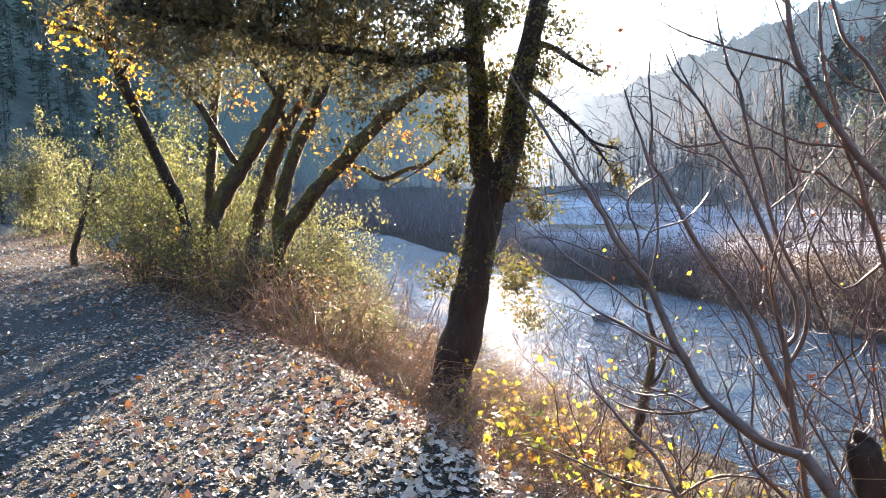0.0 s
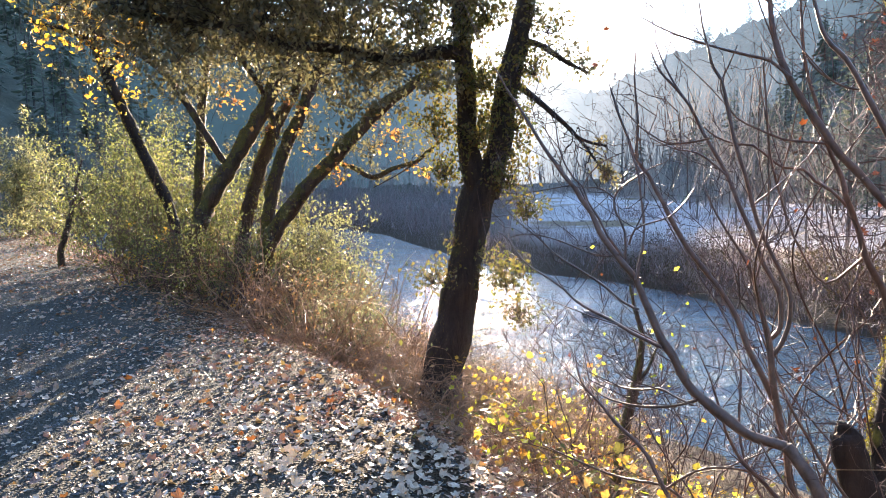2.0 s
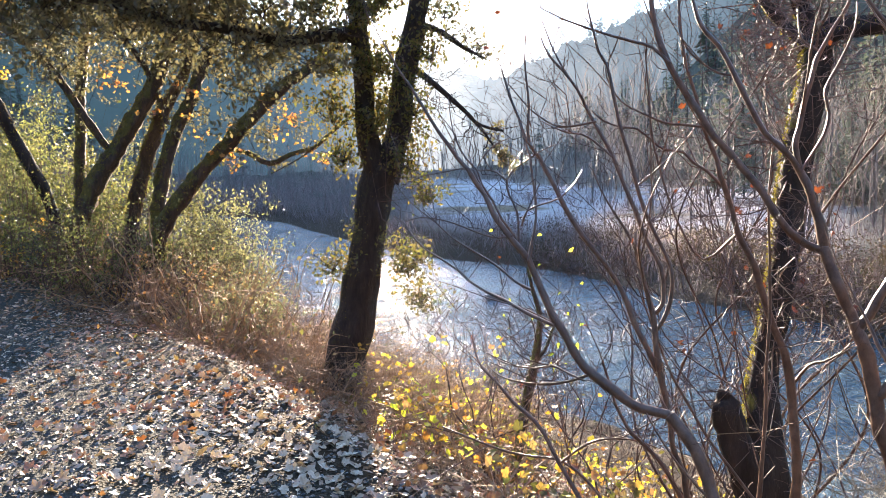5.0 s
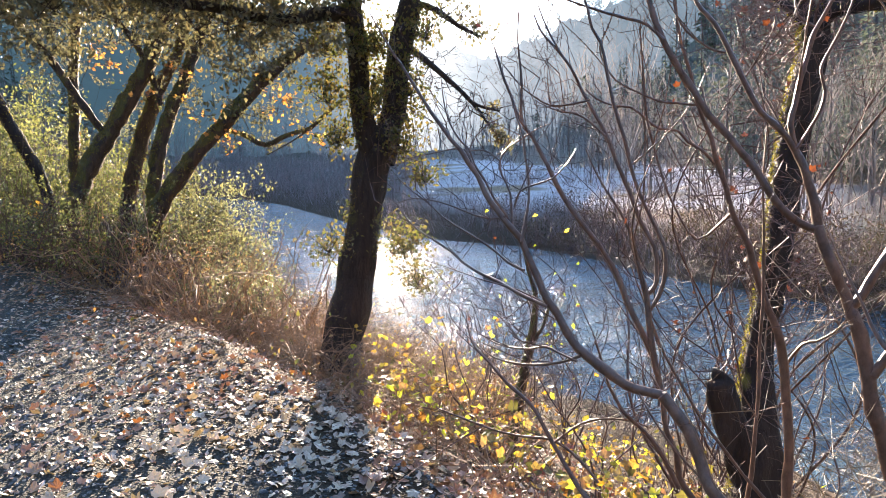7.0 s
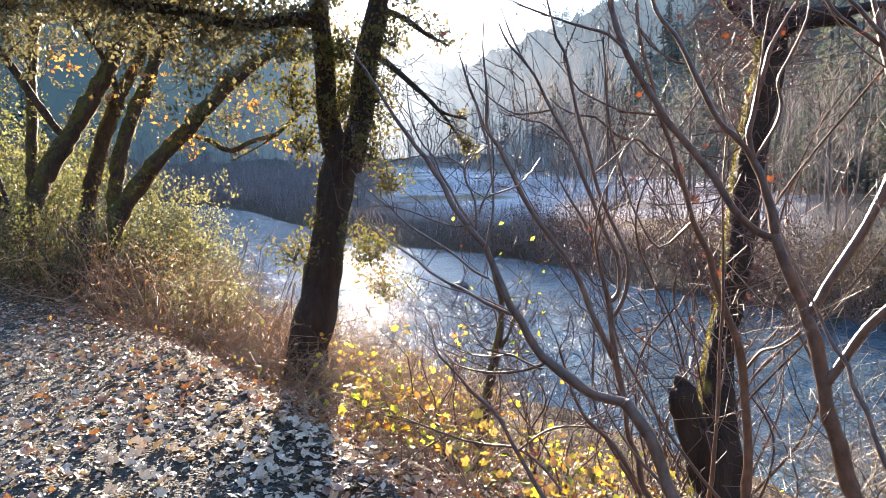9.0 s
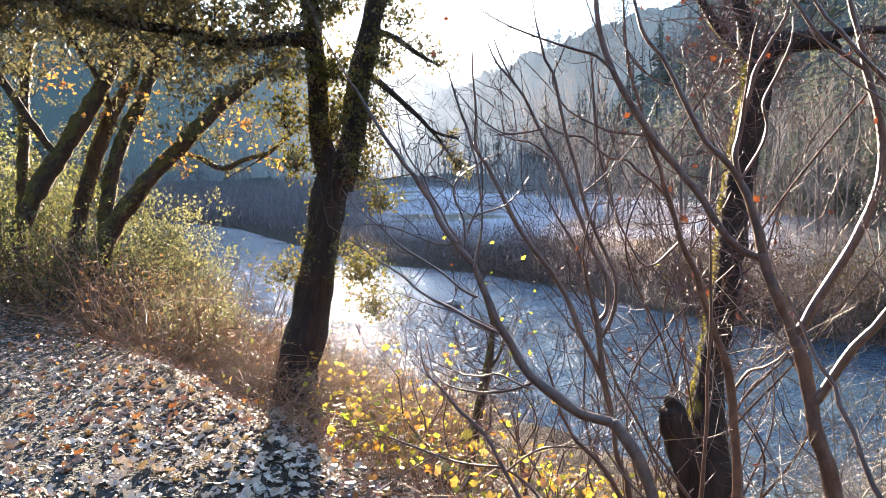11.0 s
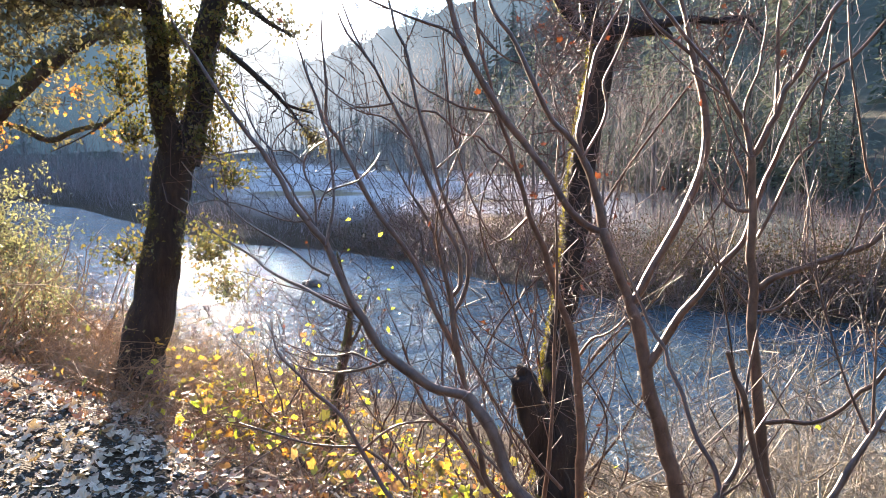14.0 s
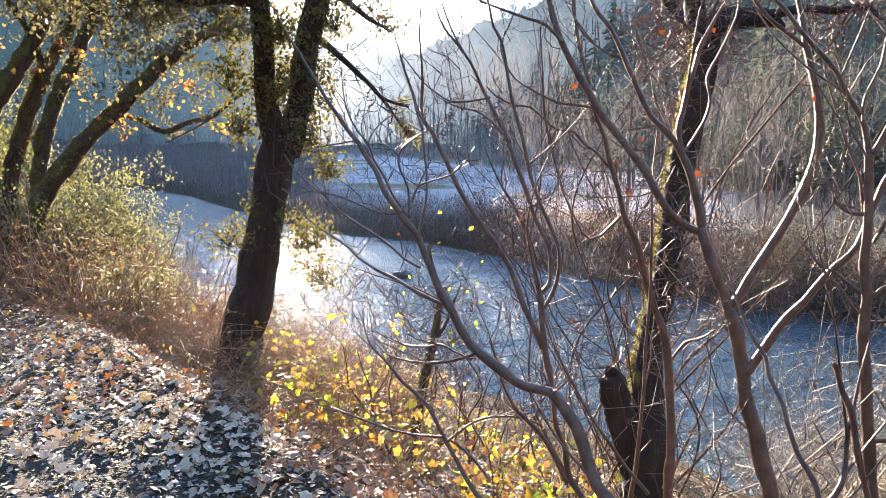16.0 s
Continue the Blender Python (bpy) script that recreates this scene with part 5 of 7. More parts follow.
def clump(parent, name, centre, size, stems, n_leaves, twig, leaf, leaf_size, seed, template=OVAL, stem_r=0.004, label="", flat=0.0):
    """A leafy spray: stems fan out from a point, leaves along them."""
    g = rng_of(seed)
    c = np.array(centre, float)
    d = g.normal(0, 1, (stems, 3))
    d /= np.linalg.norm(d, axis=1)[:, None]
    d[:, 2] = np.abs(d[:, 2]) * 1.0 + 0.15
    ends = c + d * np.array(size) * (0.5 + 0.6 * g.random((stems, 1)))
    chunk, mid = wands(np.repeat(c[None], stems, 0), ends, g.normal(0, 0.12, (stems, 3)) * np.array(size), np.full(stems, stem_r), 3, 4)
    base = mid[g.integers(0, stems, n_leaves), g.integers(1, 5, n_leaves)]
    pts = base + g.normal(0, 0.16, (n_leaves, 3)) * np.array(size)
    templates = template if isinstance(template, list) else [template]
    which = g.integers(0, len(templates), len(pts))
    return [chunk], [leaves(pts[which == i], leaf_size, g, t, flat) for i, t in enumerate(templates)]


# oak on the bank
oak, oak_lines = tree("oak_tree", "twin-stemmed oak with dark rough bark and olive leaves on the bank", OAK, OAK_BARK, seed=11, sides=14)
leafy(oak, oak_lines, [("left_bough", 180, 0.6, 0.12), ("high_bough", 290, 0.75, 0.04), ("left_limb", 60, 0.5, 0.45), ("right_limb", 40, 0.5, 0.5), ("right_bough", 7, 0.3, 0.3), ("drooping_twig", 4, 0.2, 0.2)], OAK_BARK, OAK_LEAF, 0.047, 12, BROAD, keep=0.38, per=10, jitter=0.036)
leafy(oak, oak_lines, [("left_limb", 36, 0.30, 0.04), ("right_limb", 30, 0.28, 0.06), ("trunk", 9, 0.24, 0.62)], OAK_BARK, OAK_TRUNK_LEAF, 0.042, 17, BROAD, "limb_spray", 0.34, 9, "yellow-green leaf sprays close to the limbs", jitter=0.05)


for _limb, _count in (("drooping_bough", 12), ("right_bough", 8), ("drooping_twig", 5)):
    twigs_on(LIMB_OBS[oak.name][_limb], oak_lines[_limb], _count, 0.3, rng_of(15), 0.1, 0.1, 2, 0.006, 0.7, 0.6, bark=OAK_BARK)


def oak_sprays():
    """Yellow-green sprays that sprout from the trunk."""
    wood, green = [], []
    low = [(-0.35, 6.0, 0.60, 0.24, 0.28, 90), (0.30, 6.05, 0.55, 0.34, 0.36, 190), (0.42, 6.1, 0.25, 0.30, 0.30, 120), (-0.30, 6.2, 1.9, 0.26, 0.42, 170), (-0.28, 6.2, 2.35, 0.26, 0.34, 130), (0.36, 6.2, 1.45, 0.26, 0.40, 150), (0.10, 6.15, 1.85, 0.2, 0.3, 90), (0.62, 6.4, 2.45, 0.28, 0.32, 110)]
    high = [(-0.05, 6.1, 2.7, 0.25, 0.35, 130), (-0.22, 6.05, 1.55, 0.22, 0.35, 110), (0.15, 6.1, 2.3, 0.3, 0.35, 150), (0.45, 6.3, 1.95, 0.25, 0.35, 120), (-0.35, 6.15, 2.85, 0.3, 0.35, 160), (0.2, 6.2, 2.9, 0.3, 0.3, 130), (0.55, 6.4, 1.15, 0.25, 0.3, 90), (0.75, 6.5, 2.85, 0.3, 0.3, 90)]
    for n, (x, y, z, sx, sz, k) in enumerate(low + high):
        a, b = clump(oak, "", (x, y, z), (sx, sx, sz), 16, int(k * 3.8), None, None, 0.039, 40 + n, BROAD)
        wood += a
        green += b
    part("trunk_twig_tangle", wood, OAK_BARK, oak, kind="stuff")
    part("trunk_leaves", green, OAK_TRUNK_LEAF, oak, "yellow-green sprays of leaves on the trunk", kind="stuff")


oak_sprays()
moss_fuzz(oak, oak_lines, 160, MOSS, 532, 0.012)

# leaning clump beside the path
GROUP = "leaning trees beside the path"
for nm, tb, sd, plan in (
    ("LEAN_A", LEAN_A, 21, [("trunk", 50, 0.8, 0.55), ("left_limb", 55, 0.7, 0.35)]),
    ("LEAN_B", LEAN_B, 22, [("trunk", 36, 0.7, 0.6)]),
    ("LEAN_C", LEAN_C, 23, [("trunk", 40, 0.8, 0.6), ("left_limb", 36, 0.7, 0.35)]),
    ("LEAN_D", LEAN_D, 24, [("trunk", 26, 0.7, 0.62), ("low_bough", 6, 0.35, 0.3)]),
    ("LEAN_E", LEAN_E, 25, [("trunk", 50, 0.9, 0.5)]),
):
    th, ln = tree("leaning_tree", "dark leaning oak trunk with mossy bark beside the path", tb, LEAN_BARK, GROUP, sd, slim=0.67, rough=0.3, step=0.09)
    moss_fuzz(th, ln, 380, MOSS, sd + 500, 0.026)
    leafy(th, ln, plan, LEAN_BARK, OAK_LEAF, 0.050, sd + 100, BROAD, keep=0.24, per=9, jitter=0.038)
    leafy(th, ln, [("trunk", 16, 0.32, 0.12)], LEAN_BARK, OAK_TRUNK_LEAF, 0.044, sd + 200, BROAD, "trunk_spray", 0.4, 3, "yellow-green sprays along the trunk")

maple, maple_lines = tree("maple_tree", "mossy leaning maple with the last yellow leaves", MAPLE, MOSS_BARK, "", 31)
moss_fuzz(maple, maple_lines, 420, MOSS, 530)
leafy(maple, maple_lines, [("trunk", 14, 0.5, 0.62), ("upper_limb", 22, 0.6, 0.2), ("right_limb", 14, 0.5, 0.2)], MOSS_BARK, YELLOW_LEAF, 0.078, 32, LOBED, keep=0.65, up=-0.1)


def stray_leaves():
    """Orange maple leaves that hang among the leaning trunks."""
    g = rng_of(77)
    wood, green = [], []
    for n, (x, y, z, s, k) in enumerate(STRAY):
        a, b = clump(maple, "", (x, y, z), (s * 1.35, s * 1.35, s * 0.9), 8, int(k * 1.7), None, None, 0.062, 300 + n, LOBED, 0.003)
        wood += a
        green += b
    part("hanging_twig_tangle", wood, TWIG, maple, kind="stuff")
    part("hanging_leaves", green, ORANGE_LEAF, maple, "backlit orange leaves", kind="stuff")


stray_leaves()
for nm, tb, lab, leaf, n, size in (("SAPL", SAPL, "slender young tree with few green leaves at the path's edge", LIME_LEAF, 26, 0.07), ("SAPR", SAPR, "slender leaning sapling with lime leaves on the river bank", LIME_LEAF, 22, 0.08)):
    th, ln = tree("sapling", lab, tb, LEAN_BARK, seed=51)
    leafy(th, ln, [("trunk", n, 0.55, 0.3), ("limb", 10, 0.4, 0.3)], TWIG, leaf, size * 0.5, 52, BROAD, keep=0.045, radius=0.004)

# mossy tree with a broken stub
mossy, mossy_lines = tree("mossy_tree", "crooked mossy tree with a broken stub on the river bank", MOSSY, MOSS_BARK, seed=61, step=0.07, sides=14, rough=0.26, slim=1.02)
moss_fuzz(mossy, mossy_lines, 1000, BRIGHT_MOSS, 531, 0.011, ("broken_stub", "long_limb"), (-3.0, 1.0, 0.0))
leafy(mossy, mossy_lines, [("trunk", 24, 0.6, 0.45), ("upper_limb", 12, 0.5, 0.1), ("left_limb", 10, 0.5, 0.1), ("long_limb", 12, 0.3, 0.2)], TWIG, RED_LEAF, 0.04, 62, LOBED, keep=0.012, up=-0.3)


def tangle():
    """Fine red-brown twigs that droop over the mossy tree."""
    g = rng_of(64)
    pts = []
    for limb, count, start in (("trunk", 64, 0.4), ("upper_limb", 20, 0.0), ("left_limb", 20, 0.0), ("long_limb", 14, 0.1)):
        pts += twigs_on(LIMB_OBS[mossy.name][limb], mossy_lines[limb], count, 0.55, g, -0.2, start, 3, 0.004, 0.75, 0.2, "drooping_twig", WILLOW)
    pts = np.concatenate(pts)
    part("dead_leaves", [leaves(pts[g.random(len(pts)) < 0.009], 0.034, g, LOBED[1])], RED_LEAF, mossy, "few dead orange leaves", kind="stuff")


tangle()

# bare vine maples
def shoots_on(th, lines, count, seed):
    """Long curving shoots off the limbs of a bare shrub."""
    g = rng_of(seed)
    names = list(lines)
    for _ in range(count):
        limb = names[g.integers(0, len(names))]
        line = lines[limb]
        i = int((0.12 + 0.75 * g.random()) * (len(line) - 2))
        ax = line[i + 1, :3] - line[i, :3]
        ax /= np.linalg.norm(ax) + 1e-9
        rows = meander(line[i, :3], ax + g.normal(0, 0.45, 3), 0.3 + 0.5 * g.random(), min(0.0045, 0.6 * line[i, 3]) * (0.6 + 0.5 * g.random()), g, 0.16, 0.5)
        part("shoot", tube(rows, 5, 0.1, seed), VINE_BARK, LIMB_OBS[th.name][limb], smooth=True)


def grown(table, seed):
    """Lets limbs that end thick run on upward to a fine tip, unless another limb takes over."""
    g = rng_of(seed)
    out = {}
    for name, rows in table.items():
        end, back, r = np.array(rows[-1][:3]), np.array(rows[-2][:3]), rows[-1][3]
        joined = any(np.linalg.norm(np.array(q[:3]) - end) < 0.05 for other, line in table.items() if other != name for q in line)
        if r < 0.0036 or joined:
            out[name] = rows
            continue
        d = (end - back) / (np.linalg.norm(end - back) + 1e-9)
        n = max(3, int(r * 700))
        tail = []
        for i in range(1, n + 1):
            d = d + g.normal(0, 0.10, 3) + np.array([0, 0, 0.05])
            d /= np.linalg.norm(d)
            end = end + d * 0.11
            tail.append((*end, r * (1 - 0.82 * i / n)))
        out[name] = list(rows) + tail
    return out


VGROUP = "bare shrubs on the bank"
for nm, tb, sd, shoots, tw in (("VA", VA, 71, 8, 48), ("VH", VH, 79, 8, 44), ("VB", VB, 72, 8, 34), ("VC", VC, 73, 10, 38), ("VD", VD, 74, 5, 24), ("VI", VI, 80, 2, 6), ("VE", VE, 75, 4, 6), ("VF", VF, 76, 0, 0), ("VG", VG, 77, 6, 14), ("SKY_TWIG", SKY_TWIG, 78, 3, 24)):
    th, ln = tree("bare_shrub", "bare grey-brown shrub with forked stems" if nm != "VF" else "snapped dark stem among bare shrubs", tb if nm == "VF" else grown(tb, sd), VINE_BARK, VGROUP, sd, "shrub", slim=0.84, step=0.04, sides=10, rough=0.08)
    shoots_on(th, ln, shoots, sd + 900)
    if tw:
        g = rng_of(sd)
        pts = []
        total = sum(len(line) for line in ln.values())
        for limb, line in ln.items():
            k = max(1, round(tw * len(line) / total))
            pts += twigs_on(LIMB_OBS[th.name][limb], line, k, 0.30, g, 0.5, 0.15, 2, 0.0021, 0.5, 0.8)
        pts = np.concatenate(pts)
        pts = pts[g.random(len(pts)) < 0.005]
        if len(pts):
            part("withered_leaves", [leaves(pts, 0.022, g, LOBED[1])], RED_LEAF, th, "few withered red leaves", kind="stuff")


# ---- bushes ----
def bush(label, x, y, size, stems, n_leaves, leaf, leaf_size, seed, twig=TWIG, template=OVAL4, group="", lift=0.0, levels=2, stem_r=0.008):
    g = rng_of(seed)
    z = ground_z(x, y)
    th = thing("bush", label, "bush", group, at=(x, y, z))
    c = np.array((x, y, z - 0.05))
    foot = c + g.normal(0, 0.18, (stems, 3)) * np.array([size[0], size[1], 0])
    d = g.normal(0, 0.5, (stems, 3))
    d[:, 2] = 0
    ends = foot + d * np.array(size) + np.array([0, 0, 1]) * size[2] * (0.5 + 0.5 * g.random((stems, 1)))
    chunk, mid = wands(foot, ends, g.normal(0, 0.10, (stems, 3)) * np.array(size), stem_r * (0.6 + 0.7 * g.random(stems)), 4, 6)
    pts = []
    per = len(chunk[0]) // stems
    quads = len(chunk[1]) // stems
    for i, m in enumerate(mid):
        ln = np.column_stack([m, np.full(len(m), 0.01)])
        a, p = sprigs(ln, 7, 0.30 * size[2] ** 0.7, g, 0.2, 0.3 if lift == 0 else lift, 1, stem_r * 0.4)
        part("stem", [(chunk[0][i * per : (i + 1) * per], chunk[1][:quads])] + a, twig, th)
        pts.append(p)
    pts = np.concatenate(pts)
    p = clustered(pts, n_leaves, 14, 0.042 + 0.016 * size[2], g)
    templates = template if isinstance(template, list) else [template]
    if n_leaves:
        which = g.integers(0, len(templates), len(p))
        part("foliage", [leaves(p[which == i], leaf_size, g, t) for i, t in enumerate(templates)], leaf, th, kind="stuff")
    return th


for n, (x, y, sx, sy, sz, st, k, leaf, ls) in enumerate(BUSHES):
    mat = {"b": BUSH_LEAF, "p": PALE_LEAF, "l": LIME_LEAF, "d": DARK_LEAF, "y": YELLOW_LEAF, "o": ORANGE_LEAF, "w": BRAMBLE_LEAF}[leaf]
    lab = {"b": "leafy green evergreen bush beside the path", "p": "pale green sunlit bush on the bank", "l": "bush with small lime leaves", "d": "dark evergreen bush by the water", "y": "low bush with yellow leaves", "o": "low bush with orange leaves", "w": "low bramble bush with withered tan leaves"}[leaf]
    bush(lab, x, y, (sx, sy, sz), st, int(k * (0.55 if leaf in "wo" else 1.1 if y < 11.5 and sz > 0.7 else 1.6)), mat, ls * 0.9, 400 + n, template=BROAD)


# ---- undergrowth ----
def in_view(x, y, lo=-44, hi=64):
    a = np.degrees(np.arctan2(x, y))
    return (a > lo) & (a < hi)


def scatter(n, g, box, test):
    x, y = g.uniform(box[0], box[1], n), g.uniform(box[2], box[3], n)
    k = test(x, y)
    return x[k], y[k]


def brush():
    """Dry brambles and grass on the slope."""
    g = rng_of(500)
    th = thing("undergrowth", "tangle of dry brown brambles and grass on the bank", "undergrowth", kind="stuff")
    x, y = scatter(6500, g, (-9, 7, 1.0, 19), lambda x, y: in_view(x, y) & (side_of(EDGE, x, y) > 0.12 + 0.35 * fbm(x, y, 0.7, 2, 9)) & (side_of(EDGE, x, y) < 8.0) & (np.hypot(x, y) > 2.2))
    keep = g.random(len(x)) < np.clip(1.15 - 0.03 * np.hypot(x, y), 0.3, 1) * np.where(x > 0.9, 0.25, 1.0)
    x, y = x[keep], y[keep]
    n = len(x)
    a = on_ground(x, y, -0.02)
    left = np.clip((0.4 - x) / 1.2, 0.35, 1)
    hgt = (0.15 + 0.85 * g.random(n) ** 1.6) * left * np.where((x < -0.6) & (y > 6), 1.35, 1.0) * np.where(x > 0.22 * y, 0.45, 1.0) * np.where((x > -0.17 * y) & (x < -0.03 * y) & (y > 6.6), 0.5, 1.0) * np.clip(0.15 + 0.62 * side_of(EDGE, x, y), 0.15, 1.15)
    lean = g.normal(0, 0.75, (n, 2)) * (0.25 + hgt[:, None])
    hgt = hgt * 0.8
    b = a + np.column_stack([lean, hgt])
    chunk, mid = wands(a, b, np.column_stack([g.normal(0, 0.16, (n, 2)), 0.25 * g.random(n)]) * (0.3 + hgt[:, None]), 0.0035 + 0.0055 * g.random(n) ** 2, 3, 4, 0.05)
    part("dry_stem_cluster", [chunk], DRY_STEM, th, kind="stuff")
    # arching canes
    cx, cy = scatter(10500, g, (-9, 2.0, 3.0, 13), lambda x, y: in_view(x, y, -40, 12) & (side_of(EDGE, x, y) > np.where(y < 6, 0.55, 0.2)) & (side_of(EDGE, x, y) < 5.0))
    m = len(cx)
    foot = on_ground(cx, cy, -0.02)
    reach = g.normal(0, 0.55, (m, 2))
    top = foot + np.column_stack([reach, 0.06 + 0.6 * g.random(m) * np.clip(0.15 + 0.5 * side_of(EDGE, cx, cy), 0.12, 1.1)])
    bow = np.column_stack([g.normal(0, 0.10, (m, 2)), (0.10 + 0.28 * g.random(m)) * np.clip(0.6 * side_of(EDGE, cx, cy), 0.2, 1)])
    canes, bend = wands(foot, top, bow, 0.0032 + 0.0045 * g.random(m) ** 2, 3, 5, 0.05)
    joint = bend[:, 2:5].reshape(-1, 3)
    spur, tip = wands(joint, joint + g.normal(0, 0.13, joint.shape), g.normal(0, 0.03, joint.shape), np.full(len(joint), 0.0022), 2, 2)
    part("cane_cluster", [canes, spur], CANE, th, kind="stuff")
    # long pale canes that lean out of the bushes towards the path
    h = rng_of(507)
    lx, ly = scatter(1500, h, (-6, -0.4, 6.3, 11.5), lambda x, y: (side_of(EDGE, x, y) > 0.35) & (side_of(EDGE, x, y) < 2.2))
    lx, ly = lx[:360], ly[:360]
    k = len(lx)
    out = np.column_stack([h.normal(-0.15, 0.6, k), h.normal(-0.25, 0.5, k), 0.25 + 1.0 * h.random(k) ** 1.3])
    arch, knee = wands(on_ground(lx, ly, -0.03), on_ground(lx, ly, -0.03) + out, np.column_stack([h.normal(0, 0.14, (k, 2)), 0.15 + 0.35 * h.random(k)]), 0.005 + 0.005 * h.random(k), 4, 8, 0.05)
    knee = knee[:, 2:8].reshape(-1, 3)
    side, bud = wands(knee, knee + h.normal(0, 0.2, knee.shape), h.normal(0, 0.04, knee.shape), np.full(len(knee), 0.003), 2, 2)
    part("long_cane_cluster", [arch, side], CANE, th, kind="stuff")
    part("bramble_leaves", [leaves(bud.reshape(-1, 3)[h.random(len(knee) * bud.shape[1]) < 0.10], 0.035, h, BROAD)], BRAMBLE_LEAF, th, kind="stuff")
    pts = np.concatenate([mid[:, 1:].reshape(-1, 3), tip.reshape(-1, 3)])
    px, py = pts[:, 0], pts[:, 1]
    # yellow and lime maple seedlings stand nearest, orange leaves further along
    near = (px > -0.2) & (py < 7.2)
    r = g.random(len(pts))
    sel = pts[near & (r < 0.026)]
    part("yellow_leaves", [leaves(sel + g.normal(0, 0.04, sel.shape), 0.05, g, t, 0.25) for t in LOBED[:2]], YELLOW_LEAF, th, kind="stuff")
    sel = pts[near & (r > 0.965)]
    part("lime_leaves", [leaves(sel, 0.045, g, LOBED[0], 0.2)], LIME_LEAF, th, kind="stuff")
    sel = pts[~near & (r < 0.085)]
    part("orange_leaves", [leaves(sel + g.normal(0, 0.03, sel.shape), 0.038, g, BROAD)], BRAMBLE_LEAF, th, kind="stuff")
    sel = pts[~near & (r > 0.93)]
    part("olive_leaves", [leaves(sel, 0.048, g, BROAD)], OAK_TRUNK_LEAF, th, kind="stuff")


brush()


def seedlings():
    """Knee-high maple seedlings in autumn colour over dark litter."""
    g = rng_of(510)
    th = thing("seedlings", "low layer of yellow and lime maple seedlings", "undergrowth", kind="stuff")
    x, y = scatter(3900, g, (-0.8, 7, 2.0, 9), lambda x, y: in_view(x, y, -6, 60) & (side_of(EDGE, x, y) > 0.6) & (side_of(EDGE, x, y) < 4.2) & (x > 0.02 * y) & (fbm(x, y, 0.8, 3, 33) > -0.1) & (np.hypot(x, y) > 2.4))
    n = len(x)
    a = on_ground(x, y, -0.01)
    b = a + np.column_stack([g.normal(0, 0.08, (n, 2)), 0.10 + 0.38 * g.random(n)])
    chunk, mid = wands(a, b, g.normal(0, 0.02, (n, 3)), np.full(n, 0.0022), 3, 3)
    part("stem_cluster", [chunk], WILLOW, th, kind="stuff")
    pts = np.concatenate([mid[:, 3], mid[:, 2], mid[:, 3] + g.normal(0, 0.05, (n, 3))])
    kind = g.random(len(pts)) + 0.25 * fbm(pts[:, 0], pts[:, 1], 0.7, 2, 35)
    for name, lo, hi, leaf in (("yellow_foliage", 0.20, 0.50, YELLOW_LEAF), ("lime_foliage", 0.50, 0.66, LIME_LEAF), ("orange_foliage", -0.05, 0.14, BRAMBLE_LEAF), ("russet_foliage", 0.14, 0.20, RED_LEAF), ("olive_foliage", 0.66, 2, OAK_TRUNK_LEAF)):
        k = (kind >= lo) & (kind < hi)
        part(name, [leaves(pts[k], 0.052, g, LOBED[0], 0.25)], leaf, th, kind="stuff")
    # tufts of dead grass round the oak's foot
    m = 900
    ang, rad = g.random(m) * 6.283, 0.20 + 0.24 * g.random(m)
    fx, fy = -0.38 + rad * np.cos(ang), 6.05 + rad * np.sin(ang)
    foot = on_ground(fx, fy, -0.02)
    tip = foot + np.column_stack([0.16 * np.cos(ang) + g.normal(0, 0.12, m), 0.16 * np.sin(ang) + g.normal(0, 0.12, m), 0.15 + 0.4 * g.random(m)])
    chunk, _ = wands(foot, tip, g.normal(0, 0.05, (m, 3)), 0.0013 + 0.0013 * g.random(m), 3, 4)
    tuft = thing("dead_grass", "tuft of dead grey grass round the oak's foot", "grass", kind="stuff")
    part("blade_cluster", [chunk], DEAD_GRASS, tuft, kind="stuff")


seedlings()


def pale_thicket():
    """Light twigs that crowd the bank under the bare shrubs."""
    g = rng_of(520)
    th = thing("twig_thicket", "dense thicket of pale bare twigs on the bank", "thicket", kind="stuff")
    x, y = scatter(3200, g, (2.0, 8, 0.6, 7), lambda x, y: in_view(x, y, 43 + 4 * fbm(x, y, 1.0, 2, 31), 66) & (side_of(EDGE, x, y) > 1.0) & (side_of(EDGE, x, y) < 6) & (np.hypot(x, y) > 2.6))
    n = len(x)
    a = on_ground(x, y, -0.02)
    hgt = 0.5 + 1.25 * g.random(n)
    b = a + np.column_stack([g.normal(0, 0.6, (n, 2)), hgt])
    chunk, mid = wands(a, b, g.normal(0, 0.26, (n, 3)), 0.0035 + 0.006 * g.random(n) ** 2, 3, 8, 0.12)
    base = mid[:, 2:8].reshape(-1, 3)
    e = base + g.normal(0, 0.2, base.shape) + np.array([0, 0, 0.10])
    side, bend = wands(base, e, g.normal(0, 0.08, base.shape), np.full(len(base), 0.0028), 3, 3, 0.10)
    base = bend[:, 2]
    tips, _ = wands(base, base + g.normal(0, 0.09, base.shape) + np.array([0, 0, 0.05]), g.normal(0, 0.03, base.shape), np.full(len(base), 0.0019), 2, 2, 0.08)
    part("twig_tangle", [chunk, side, tips], PALE_TWIG, th, kind="stuff")


pale_thicket()


